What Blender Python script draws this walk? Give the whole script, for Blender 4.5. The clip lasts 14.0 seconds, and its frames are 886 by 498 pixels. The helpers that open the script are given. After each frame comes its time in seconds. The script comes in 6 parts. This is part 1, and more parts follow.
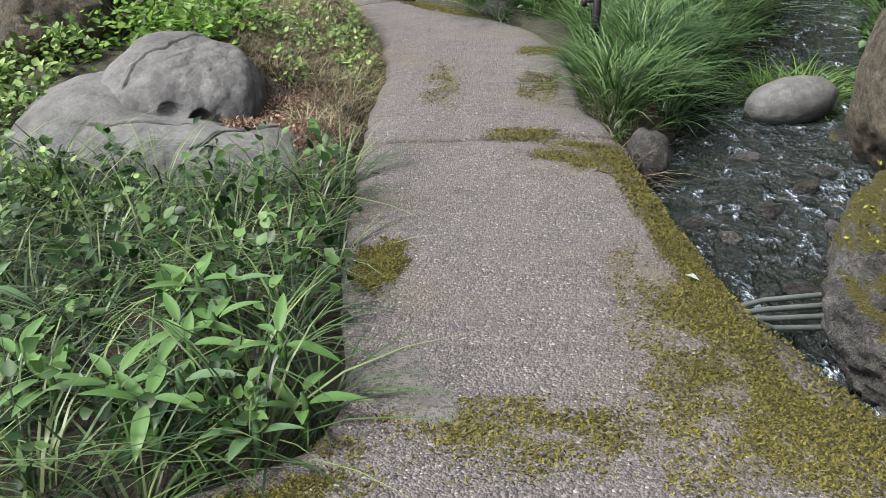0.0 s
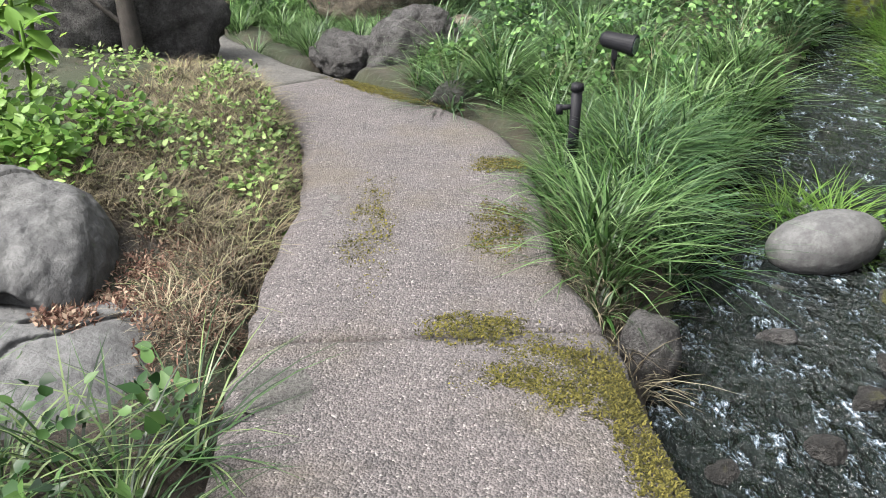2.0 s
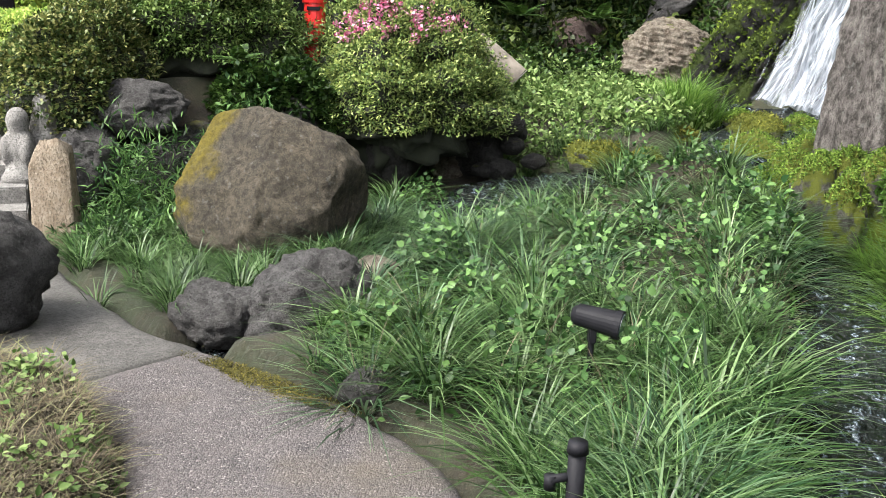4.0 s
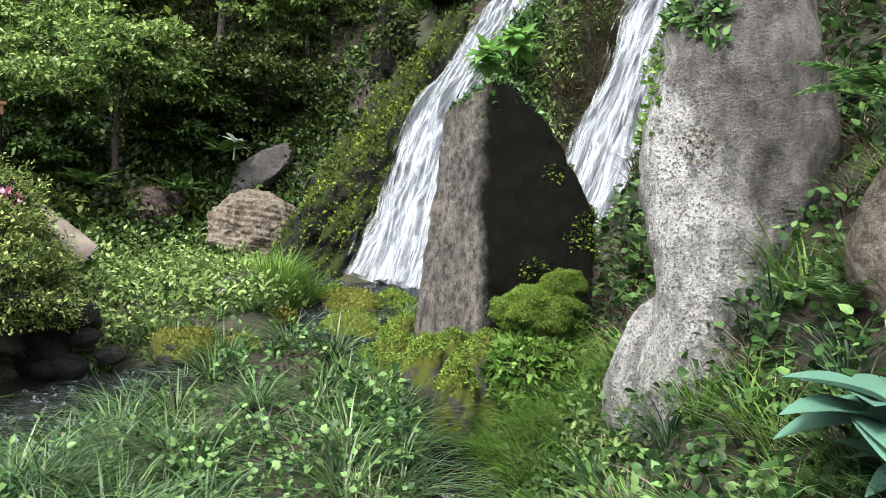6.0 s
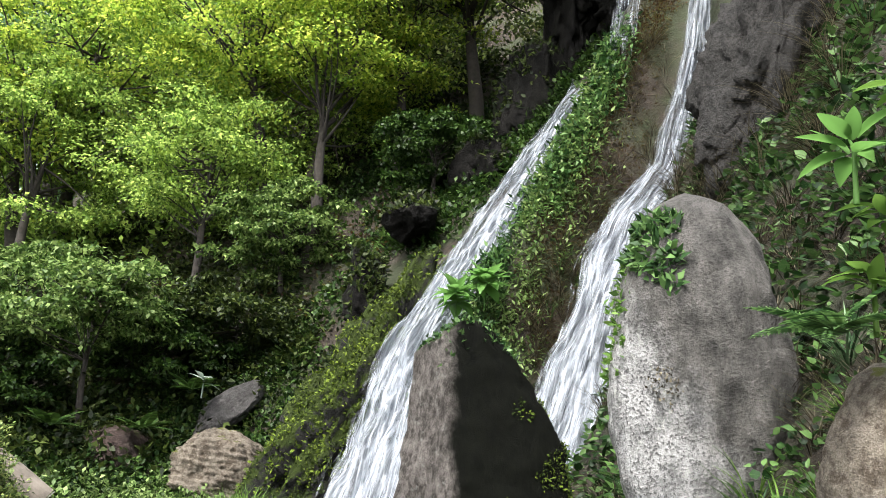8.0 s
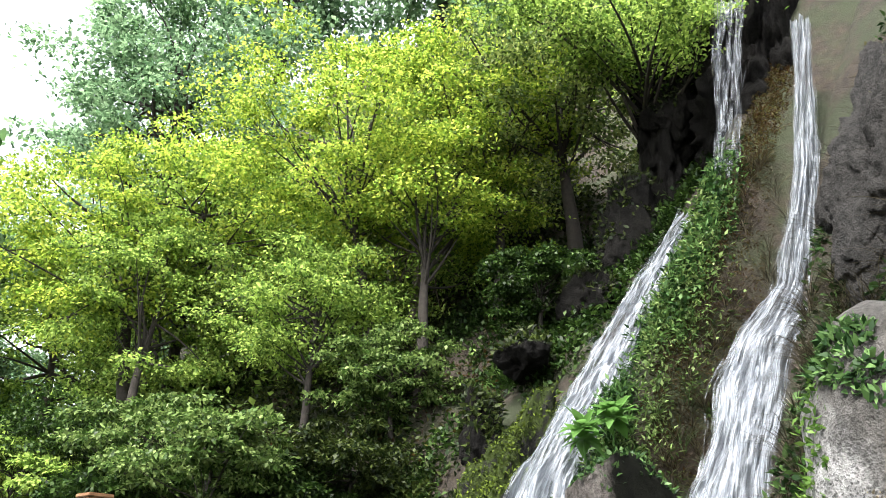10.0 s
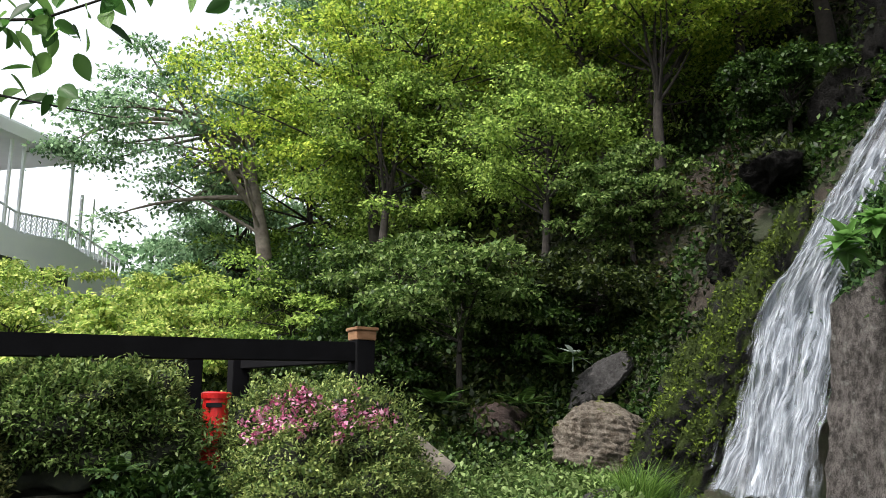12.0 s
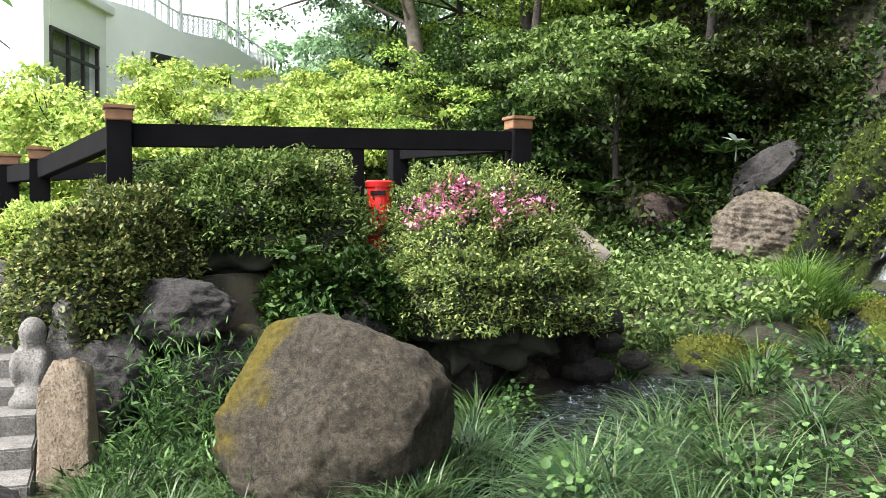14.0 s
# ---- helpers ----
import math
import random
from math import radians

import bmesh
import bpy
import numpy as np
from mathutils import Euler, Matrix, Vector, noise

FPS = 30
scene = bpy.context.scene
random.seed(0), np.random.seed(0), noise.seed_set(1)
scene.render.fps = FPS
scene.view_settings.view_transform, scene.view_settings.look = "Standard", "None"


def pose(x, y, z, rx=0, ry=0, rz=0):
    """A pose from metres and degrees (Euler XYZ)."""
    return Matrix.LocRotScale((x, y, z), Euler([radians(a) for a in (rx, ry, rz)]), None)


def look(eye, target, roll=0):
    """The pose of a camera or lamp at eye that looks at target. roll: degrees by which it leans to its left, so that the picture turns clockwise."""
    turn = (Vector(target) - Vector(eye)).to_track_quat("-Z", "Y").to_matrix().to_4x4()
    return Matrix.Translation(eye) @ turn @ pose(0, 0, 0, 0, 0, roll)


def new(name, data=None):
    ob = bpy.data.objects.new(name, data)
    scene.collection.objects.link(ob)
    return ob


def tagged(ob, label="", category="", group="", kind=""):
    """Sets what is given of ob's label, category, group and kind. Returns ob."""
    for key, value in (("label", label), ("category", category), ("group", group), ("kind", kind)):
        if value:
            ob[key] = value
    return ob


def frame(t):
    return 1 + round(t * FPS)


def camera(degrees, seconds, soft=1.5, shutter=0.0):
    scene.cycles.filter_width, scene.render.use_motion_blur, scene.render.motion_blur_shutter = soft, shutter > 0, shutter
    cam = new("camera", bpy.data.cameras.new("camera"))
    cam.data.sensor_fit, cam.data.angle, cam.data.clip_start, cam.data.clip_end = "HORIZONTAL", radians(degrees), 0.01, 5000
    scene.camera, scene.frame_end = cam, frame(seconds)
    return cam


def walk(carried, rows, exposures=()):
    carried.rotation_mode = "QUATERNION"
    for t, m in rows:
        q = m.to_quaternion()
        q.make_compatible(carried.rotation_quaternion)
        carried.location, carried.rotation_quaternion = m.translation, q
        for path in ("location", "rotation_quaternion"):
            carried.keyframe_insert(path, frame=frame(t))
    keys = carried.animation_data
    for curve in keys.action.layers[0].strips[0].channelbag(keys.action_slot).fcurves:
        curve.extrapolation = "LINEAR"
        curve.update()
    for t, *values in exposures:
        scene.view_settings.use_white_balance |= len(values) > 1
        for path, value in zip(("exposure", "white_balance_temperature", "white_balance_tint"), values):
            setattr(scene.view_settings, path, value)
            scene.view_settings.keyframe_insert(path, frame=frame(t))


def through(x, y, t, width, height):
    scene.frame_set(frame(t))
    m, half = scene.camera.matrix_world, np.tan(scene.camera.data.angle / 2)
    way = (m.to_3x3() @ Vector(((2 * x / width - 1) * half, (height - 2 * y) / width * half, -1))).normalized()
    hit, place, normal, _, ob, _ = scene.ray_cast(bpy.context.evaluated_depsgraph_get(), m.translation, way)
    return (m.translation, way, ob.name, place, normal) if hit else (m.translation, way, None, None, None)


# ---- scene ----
cam = camera(54.0, 14.0, 0.85)
PATH = [
    (0, (0.619, -0.155, 1.24), (0.356, 1.622, 0.36), -0.6),
    (0.5, (0.567, 0.051, 1.248), (0.319, 1.827, 0.362), -0.6),
    (1, (0.596, 0.397, 1.266), (0.394, 2.181, 0.385), -0.2),
    (1.5, (0.606, 0.767, 1.279), (0.42, 2.561, 0.413), 0.2),
    (2, (0.57, 1.188, 1.332), (0.385, 2.999, 0.504), 0.9),
    (2.2, (0.56, 1.35, 1.333), (0.391, 3.171, 0.523), 1.3),
    (4.3, (0.326, 3.054, 1.492), (0.456, 5.008, 1.082), 2.2),
    (4.5, (0.315, 3.195, 1.515), (0.541, 5.146, 1.138), 2.6),
    (5, (0.338, 3.471, 1.539), (0.85, 5.382, 1.249), 3.4),
    (5.5, (0.4, 3.603, 1.573), (1.159, 5.443, 1.38), 2.8),
    (6, (0.411, 3.622, 1.603), (1.334, 5.395, 1.529), 2.5),
    (6.5, (0.407, 3.6, 1.612), (1.408, 5.33, 1.662), 2.1),
    (7, (0.392, 3.58, 1.628), (1.409, 5.292, 1.817), 1.9),
    (7.5, (0.379, 3.566, 1.633), (1.372, 5.272, 1.954), 1.9),
    (8, (0.363, 3.551, 1.636), (1.305, 5.255, 2.092), 1.9),
    (8.2, (0.358, 3.547, 1.634), (1.286, 5.246, 2.136), 1.8),
    (10.3, (0.014, 3.968, 1.547), (0.678, 5.687, 2.326), 0.8),
    (10.5, (0.021, 3.983, 1.554), (0.629, 5.729, 2.318), 0.8),
    (11, (0.031, 4.011, 1.567), (0.49, 5.836, 2.247), 0.1),
    (11.5, (0.038, 4.027, 1.574), (0.378, 5.921, 2.121), -0.1),
    (12, (0.044, 4.038, 1.58), (0.306, 5.982, 1.971), 0.3),
    (12.5, (0.036, 4.02, 1.618), (0.244, 5.996, 1.847), 0.7),
    (13, (0.026, 4.033, 1.595), (0.177, 6.024, 1.701), 0.7),
    (13.5, (0.018, 4.033, 1.568), (0.068, 6.032, 1.57), 0.6),
    (14, (-0.001, 4.038, 1.528), (-0.075, 6.035, 1.45), 0.5),
]
walk(cam, [(t, look(eye, target, roll)) for t, eye, target, roll in PATH],
     [(0, 2.1), (1.0, 2.35), (2.0, 2.5), (4.5, 2.35), (8.2, 2.3), (10.5, 2.4), (11.2, 2.0), (12.0, 1.45), (12.6, 1.6), (13.3, 1.95), (14, 2.3)])

# ---- world, sun, exposure ----
world = bpy.data.worlds.new("sky")
scene.world = world
world.use_nodes = True
wn, wl = world.node_tree.nodes, world.node_tree.links
SUN_EL, SUN_AZ = radians(54), radians(238)
sky = wn.new("ShaderNodeTexSky")
sky.sky_type, sky.sun_disc = "NISHITA", False
sky.sun_elevation, sky.sun_rotation = SUN_EL, SUN_AZ
sky.dust_density, sky.air_density = 4.0, 1.0
grey = wn.new("ShaderNodeHueSaturation")
grey.inputs["Saturation"].default_value = 0.25
wl.new(sky.outputs[0], grey.inputs["Color"])
wl.new(grey.outputs[0], wn["Background"].inputs["Color"])
wn["Background"].inputs["Strength"].default_value = 0.15
sun_data = bpy.data.lights.new("sun", "SUN")
sun_data.energy, sun_data.angle, sun_data.color = 1.9, radians(14), (1.0, 0.96, 0.9)
sun = new("sun", sun_data)
sun.matrix_world = look((4 * math.sin(SUN_AZ), 4 * math.cos(SUN_AZ), 40), (0, 0, 40 - 4 * math.tan(SUN_EL)))


# ---- arithmetic ----
def smooth(a, b, v):
    t = np.clip((np.asarray(v, float) - a) / (b - a), 0, 1)
    return t * t * (3 - 2 * t)


def hashed(ix, iy, iz):
    h = (ix * 374761393 + iy * 668265263 + iz * 2147483647) & 0xFFFFFFFF
    h = ((h ^ (h >> 13)) * 1274126177) & 0xFFFFFFFF
    return ((h ^ (h >> 16)) & 0xFFFF) / 65535.0


def vnoise(p):
    """Smooth value noise, -1 to 1, of an array of places."""
    p = np.asarray(p, float)
    i = np.floor(p).astype(np.int64)
    f = p - i
    f = f * f * (3 - 2 * f)
    out = 0
    for dx in (0, 1):
        for dy in (0, 1):
            for dz in (0, 1):
                w = (f[:, 0] if dx else 1 - f[:, 0]) * (f[:, 1] if dy else 1 - f[:, 1]) * (f[:, 2] if dz else 1 - f[:, 2])
                out = out + w * hashed(i[:, 0] + dx, i[:, 1] + dy, i[:, 2] + dz)
    return out * 2 - 1


def fbm(p, octaves=4):
    p, out, amp = np.asarray(p, float), 0, 1.0
    for k in range(octaves):
        out = out + amp * vnoise(p + 17.3 * k)
        p, amp = p * 2.03, amp * 0.5
    return out


def fbm2(x, y, scale, octaves=3, seed=0):
    x, y = np.broadcast_arrays(np.asarray(x, float), np.asarray(y, float))
    p = np.stack([x.ravel() * scale, y.ravel() * scale, np.full(x.size, seed + 0.5)], 1)
    return fbm(p, octaves).reshape(x.shape)


def near_line(x, y, line):
    """Distance to a polyline of (x, y, z, half width), and z and half width at the nearest place."""
    x, y = np.asarray(x, float), np.asarray(y, float)
    best = np.full(x.shape, 1e9)
    bz, bw = np.zeros(x.shape), np.ones(x.shape)
    for a, b in zip(line[:-1], line[1:]):
        dx, dy = b[0] - a[0], b[1] - a[1]
        t = np.clip(((x - a[0]) * dx + (y - a[1]) * dy) / (dx * dx + dy * dy), 0, 1)
        d = np.hypot(x - a[0] - t * dx, y - a[1] - t * dy)
        nearer = d < best
        best = np.where(nearer, d, best)
        bz = np.where(nearer, a[2] + t * (b[2] - a[2]), bz)
        bw = np.where(nearer, a[3] + t * (b[3] - a[3]), bw)
    return best, bz, bw


# ---- plan: path, streams, banks ----
PATH_ROWS = [((-1.8, -3.0), (2.2, -3.0)), ((-1.0, 0.45), (1.95, 0.6)), ((-0.15, 1.13), (1.66, 1.1)), ((0.1, 1.33), (1.42, 1.5)), ((0.12, 1.55), (1.26, 1.85)), ((-0.01, 2.09), (1.13, 2.15)), ((-0.2, 3.03), (0.92, 3.15)),
             ((-0.24, 3.34), (0.835, 3.59)), ((-0.33, 3.9), (0.7, 4.0)), ((-0.37, 4.5), (0.62, 4.7)), ((-0.5, 5.09), (0.56, 5.2)), ((-0.7, 5.65), (0.43, 5.6)), ((-0.95, 6.05), (0.05, 6.15)),
             ((-1.15, 6.2), (-0.75, 6.78)), ((-1.6, 6.55), (-1.1, 7.0)), ((-2.3, 7.0), (-1.7, 7.71)), ((-3.6, 8.0), (-2.2, 8.4))]
PATH_LEFT, PATH_RIGHT = [r[0] for r in PATH_ROWS], [r[1] for r in PATH_ROWS]
STREAM = [(4.1, 12.1, 0.86, 0.5), (3.3, 11.2, 0.62, 0.35), (2.9, 10.6, 0.46, 0.35), (3.35, 9.6, 0.33, 0.25), (3.15, 8.4, 0.1, 0.27), (2.65, 7.2, -0.06, 0.3), (2.15, 5.9, -0.16, 0.3), (1.85, 4.9, -0.24, 0.42), (1.6, 3.6, -0.26, 0.52), (1.45, 2.5, -0.27, 0.5), (1.6, 1.2, -0.28, 0.4), (1.9, -3.0, -0.3, 0.4)]
BROOK = [(2.9, 10.6, 0.46, 0.35), (2.0, 10.5, 0.36, 0.22), (1.15, 10.3, 0.2, 0.4), (0.6, 9.5, 0.08, 0.28), (0.15, 8.3, -0.02, 0.2), (-0.35, 7.35, -0.1, 0.18), (-0.75, 6.95, -0.14, 0.14)]
FALL_A = [(7.9, 13.0, 6.85, 0.3), (7.27, 13.05, 5.9, 0.36), (6.06, 12.93, 4.1, 0.46), (5.1, 12.6, 2.85, 0.48), (4.15, 12.04, 0.85, 0.62)]
FALL_B = [(8.75, 11.3, 9.4, 0.18), (8.43, 11.32, 7.0, 0.21), (8.03, 11.42, 5.2, 0.32), (7.3, 11.34, 4.4, 0.44), (6.63, 11.16, 3.1, 0.54), (5.88, 10.95, 1.4, 0.64)]
STAIR = (-2.3, 8.42)
STAIR_DIR = (-0.40, 0.917)


def height(x, y):
    """The ground's height."""
    x, y = np.asarray(x, float), np.asarray(y, float)
    ramp_in = smooth(2.4, 1.2, x)
    z = 0.78 * (smooth(6.8, 12.3, y) * (1 - ramp_in) + smooth(10.4, 13.0, y) * ramp_in) + 0.12 * smooth(5.5, 8, y) * smooth(2.4, 1.2, np.abs(x - 1.3)) * smooth(11, 8.5, y)
    z = z - 0.14 * smooth(0.1, -0.25, x) * smooth(3.4, 2.6, y) + 0.14 * smooth(-0.35, -1.2, x) * smooth(3, 4.2, y) * smooth(7.5, 6, y)
    xb = np.interp(y, [0, 4, 5.5, 7.2, 9.5, 11.4, 12.6, 14, 16], [2.7, 2.55, 2.45, 3.2, 4.5, 5.6, 4.15, 3.6, 3.5])
    s = np.interp(y, [0, 4, 5.5, 7.2, 9.5, 11.4, 12.6, 14, 16], [1.0, 1.3, 1.5, 1.6, 1.8, 2.1, 1.75, 1.3, 0.9])
    d = x - xb
    z = z + s * 0.5 * (d + np.sqrt(d * d + 0.05)) * smooth(22, 10, d) + s * 14 * smooth(10, 22, d) * (d > 10)
    d = y - 13.6
    d = d - 0.75 * np.maximum(d - 8, 0) * smooth(5.5, 2.5, x)
    sb = np.interp(x, [-8, -1.4, 1, 5, 10], [0.1, 0.24, 0.5, 0.75, 0.8])
    z = z + sb * 0.5 * (d + np.sqrt(d * d + 0.1)) * smooth(60, 18, d)
    yf = np.interp(x, [-6, -3, -2, -1, 0, 1], [9.5, 9.4, 9.7, 10.4, 11.0, 11.7])
    terrace = 1.08 * smooth(0, 0.45, y - yf) * smooth(1.6, 0.9, x)
    z = np.maximum(z, terrace)
    u = (x - STAIR[0]) * STAIR_DIR[0] + (y - STAIR[1]) * STAIR_DIR[1]
    v = (x - STAIR[0]) * STAIR_DIR[1] - (y - STAIR[1]) * STAIR_DIR[0]
    on_stair = smooth(0.1, -0.1, v) * smooth(-2.6, -2.2, v) * smooth(-0.3, 0.0, u) * smooth(4.2, 3.6, u)
    z = z * (1 - on_stair) + on_stair * np.minimum(z, 0.37 * u - 0.3)
    away = 0.06 + 0.25 * smooth(12, 20, y) * smooth(1, 4, x)
    z = z + away * fbm2(x, y, 0.9, 3) * smooth(0.9, 1.6, np.hypot(x - 0.2, (y - 3) * 0.3)) + 0.02 * fbm2(x, y, 4.0, 2, 9)
    for line in (STREAM, BROOK):
        near, zw, half = near_line(x, y, line)
        cut = smooth(half * 1.7 + 0.05, half * 0.8, near)
        z = z * (1 - cut) + cut * np.minimum(z, zw - 0.12)
    for line in (FALL_A, FALL_B):
        near, zw, half = near_line(x, y, line)
        cut = smooth(half * 1.5 + 0.12, half * 0.95, near)
        z = z * (1 - cut) + cut * np.minimum(z, zw - 0.25)
    lx = np.interp(y, [p[1] for p in PATH_LEFT], [p[0] for p in PATH_LEFT])
    rx = np.interp(y, [p[1] for p in PATH_RIGHT], [p[0] for p in PATH_RIGHT])
    inside = smooth(-0.15, 0.02, x - lx) * smooth(-0.15, 0.02, rx - x) * smooth(8.6, 8.2, y)
    z = z * (1 - inside) + inside * (-0.12)
    return z


def on_path(x, y, more=0.0):
    lx = np.interp(y, [p[1] for p in PATH_LEFT], [p[0] for p in PATH_LEFT])
    rx = np.interp(y, [p[1] for p in PATH_RIGHT], [p[0] for p in PATH_RIGHT])
    return (x > lx - more) & (x < rx + more) & (y < 8.4)


def in_water(x, y, more=0.0):
    return np.minimum(*[near_line(x, y, k)[0] - near_line(x, y, k)[2] for k in (STREAM, BROOK)]) < more


# ---- meshes ----
def mesh_np(name, verts, faces, material=None, flat=False):
    verts, faces = np.asarray(verts, np.float32), np.asarray(faces, np.int32)
    me = bpy.data.meshes.new(name)
    n, k = faces.shape
    me.vertices.add(len(verts))
    me.vertices.foreach_set("co", verts.ravel())
    me.loops.add(n * k)
    me.loops.foreach_set("vertex_index", faces.ravel())
    me.polygons.add(n)
    me.polygons.foreach_set("loop_start", np.arange(n, dtype=np.int32) * k)
    me.polygons.foreach_set("use_smooth", np.full(n, not flat))
    me.update(calc_edges=True)
    me.validate()
    if material:
        me.materials.append(material)
    return me


def thing(name, label, category, group="", kind="", data=None, place=None):
    ob = new(name, data)
    if place is not None:
        ob.location = place
    return tagged(ob, label, category, group, kind)


def part(name, mesh, parent, label=""):
    ob = new(name, mesh)
    ob.parent = parent
    return tagged(ob, label)


def from_bm(name, bm, material, flat=False):
    me = bpy.data.meshes.new(name)
    bm.normal_update()
    bm.to_mesh(me)
    bm.free()
    me.polygons.foreach_set("use_smooth", np.full(len(me.polygons), not flat))
    me.materials.append(material)
    return me


def box_bm(bm, size, centre=(0, 0, 0), turn=0.0, bevel=0.006):
    made = bmesh.ops.create_cube(bm, size=1.0)["verts"]
    bmesh.ops.scale(bm, vec=size, verts=made)
    edges = list({e for v in made for e in v.link_edges})
    if bevel:
        made = list({v for f in bmesh.ops.bevel(bm, geom=edges, offset=bevel, segments=2, affect="EDGES")["faces"] for v in f.verts} | {v for v in made if v.is_valid})
    bmesh.ops.transform(bm, matrix=pose(*centre, 0, 0, turn), verts=made)


def box(name, size, centre, material, parent, turn=0.0, bevel=0.006, label=""):
    bm = bmesh.new()
    box_bm(bm, size, centre, turn, bevel)
    return part(name, from_bm(name, bm, material, True), parent, label)


def tube(points, radii, sides=8):
    """Vertices and quads of a bent tapering tube."""
    points, radii = np.asarray(points, float), np.asarray(radii, float)
    tang = np.gradient(points, axis=0)
    tang /= np.linalg.norm(tang, axis=1)[:, None] + 1e-9
    ref = np.where(np.abs(tang[:, 2:3]) < 0.9, (0, 0, 1.0), (1.0, 0, 0))
    a = np.cross(tang, ref)
    a /= np.linalg.norm(a, axis=1)[:, None]
    b = np.cross(tang, a)
    ang = np.arange(sides) / sides * 2 * np.pi
    v = points[:, None] + radii[:, None, None] * (np.cos(ang)[None, :, None] * a[:, None] + np.sin(ang)[None, :, None] * b[:, None])
    i, j = np.meshgrid(np.arange(len(points) - 1), np.arange(sides), indexing="ij")
    j2 = (j + 1) % sides
    f = np.stack([i * sides + j, i * sides + j2, (i + 1) * sides + j2, (i + 1) * sides + j], -1).reshape(-1, 4)
    return v.reshape(-1, 3), f


def join(pieces):
    vs, fs, n = [], [], 0
    for v, f in pieces:
        vs.append(v)
        fs.append(np.asarray(f) + n)
        n += len(v)
    return np.concatenate(vs), np.concatenate(fs)


def grid(nx, ny):
    i, j = np.meshgrid(np.arange(nx - 1), np.arange(ny - 1), indexing="ij")
    return np.stack([i * ny + j, (i + 1) * ny + j, (i + 1) * ny + j + 1, i * ny + j + 1], -1).reshape(-1, 4)


def unit(v):
    return v / (np.linalg.norm(v, axis=-1, keepdims=True) + 1e-9)


def leaf_mesh(places, along, up, length, width, fold=0.15):
    """One folded four-cornered leaf at each place."""
    along = unit(along)
    side = unit(np.cross(along, up))
    n = np.cross(side, along)
    L, W = np.asarray(length)[:, None], np.asarray(width)[:, None]
    a = places
    b = places + along * L * 0.45 + side * W * 0.5 + n * W * fold
    c = places + along * L - n * L * 0.12
    d = places + along * L * 0.45 - side * W * 0.5 + n * W * fold
    v = np.stack([a, b, c, d], 1).reshape(-1, 3)
    return v, np.arange(len(v)).reshape(-1, 4)


def heart_mesh(places, along, up, length, width):
    """Rounded pointed leaves of six corners, folded on the midrib."""
    side = unit(np.cross(along, up))
    lift = np.cross(side, along)
    n = len(places)
    rows = [(0.0, 0.0, 0.0), (0.18, 0.42, 0.1), (0.5, 0.5, 0.12), (1.0, 0.0, -0.12), (0.5, -0.5, 0.12), (0.18, -0.42, 0.1)]
    v = np.stack([places + along * (a * length)[:, None] + side * (b * width)[:, None] + lift * (c * width)[:, None] for a, b, c in rows], 1).reshape(-1, 3)
    k = np.arange(n)[:, None] * 6
    f = np.concatenate([k + (0, 1, 2, 3), k + (0, 3, 4, 5)], 1).reshape(-1, 4)
    return v, f


def blade_mesh(rng, places, length, width, lean, droop, azimuth=None, steps=4):
    """Arching grass blades."""
    n = len(places)
    az = rng.uniform(0, 2 * np.pi, n) if azimuth is None else azimuth
    out = np.stack([np.cos(az), np.sin(az), 0 * az], 1)
    side = np.stack([-np.sin(az), np.cos(az), 0 * az], 1)
    rows = []
    for k in range(steps + 1):
        t = k / steps
        c = places + out * ((lean * t + droop * t * t) * length)[:, None]
        c[:, 2] += length * (t * np.sqrt(np.clip(1 - lean**2, 0.05, 1)) - 0.62 * droop * t**2.2)
        w = (width * (1 - t) ** 0.7 * (0.6 + 0.8 * min(t * 3, 1) * 0.5) + 0.0006)[:, None]
        rows += [c - side * w * 0.5, c + side * w * 0.5]
    v = np.stack(rows, 1).reshape(-1, 3)
    m = 2 * (steps + 1)
    f = np.array([[2 * k, 2 * k + 1, 2 * k + 3, 2 * k + 2] for k in range(steps)])
    return v, (np.arange(n)[:, None, None] * m + f[None]).reshape(-1, 4)


# ---- materials ----
def material(name):
    m = bpy.data.materials.new(name)
    m.use_nodes = True
    nt = m.node_tree
    return m, nt, nt.nodes["Principled BSDF"]


def node(nt, kind, inputs=(), **props):
    n = nt.nodes.new(kind)
    for key, value in props.items():
        setattr(n, key, value)
    for key, value in dict(inputs).items():
        if isinstance(value, bpy.types.NodeSocket):
            nt.links.new(value, n.inputs[key])
        else:
            n.inputs[key].default_value = value
    return n


def ramp(nt, fac, stops):
    n = node(nt, "ShaderNodeValToRGB", {"Fac": fac})
    e = n.color_ramp.elements
    while len(e) < len(stops):
        e.new(0.5)
    for el, (at, col) in zip(e, stops):
        el.position, el.color = at, (*col, 1)
    return n.outputs[0]


def noise_tex(nt, scale, detail=6.0, rough=0.6, coords=None):
    if coords is None:
        coords = node(nt, "ShaderNodeTexCoord").outputs["Object"]
    return node(nt, "ShaderNodeTexNoise", {"Vector": coords, "Scale": scale, "Detail": detail, "Roughness": rough}).outputs["Fac"]


def mix(nt, fac, a, b, mode="MIX"):
    n = node(nt, "ShaderNodeMix", data_type="RGBA", blend_type=mode)
    for key, value in ((0, fac), (6, a), (7, b)):
        if isinstance(value, bpy.types.NodeSocket):
            nt.links.new(value, n.inputs[key])
        else:
            n.inputs[key].default_value = value if key == 0 else (*value, 1)
    return n.outputs[2]


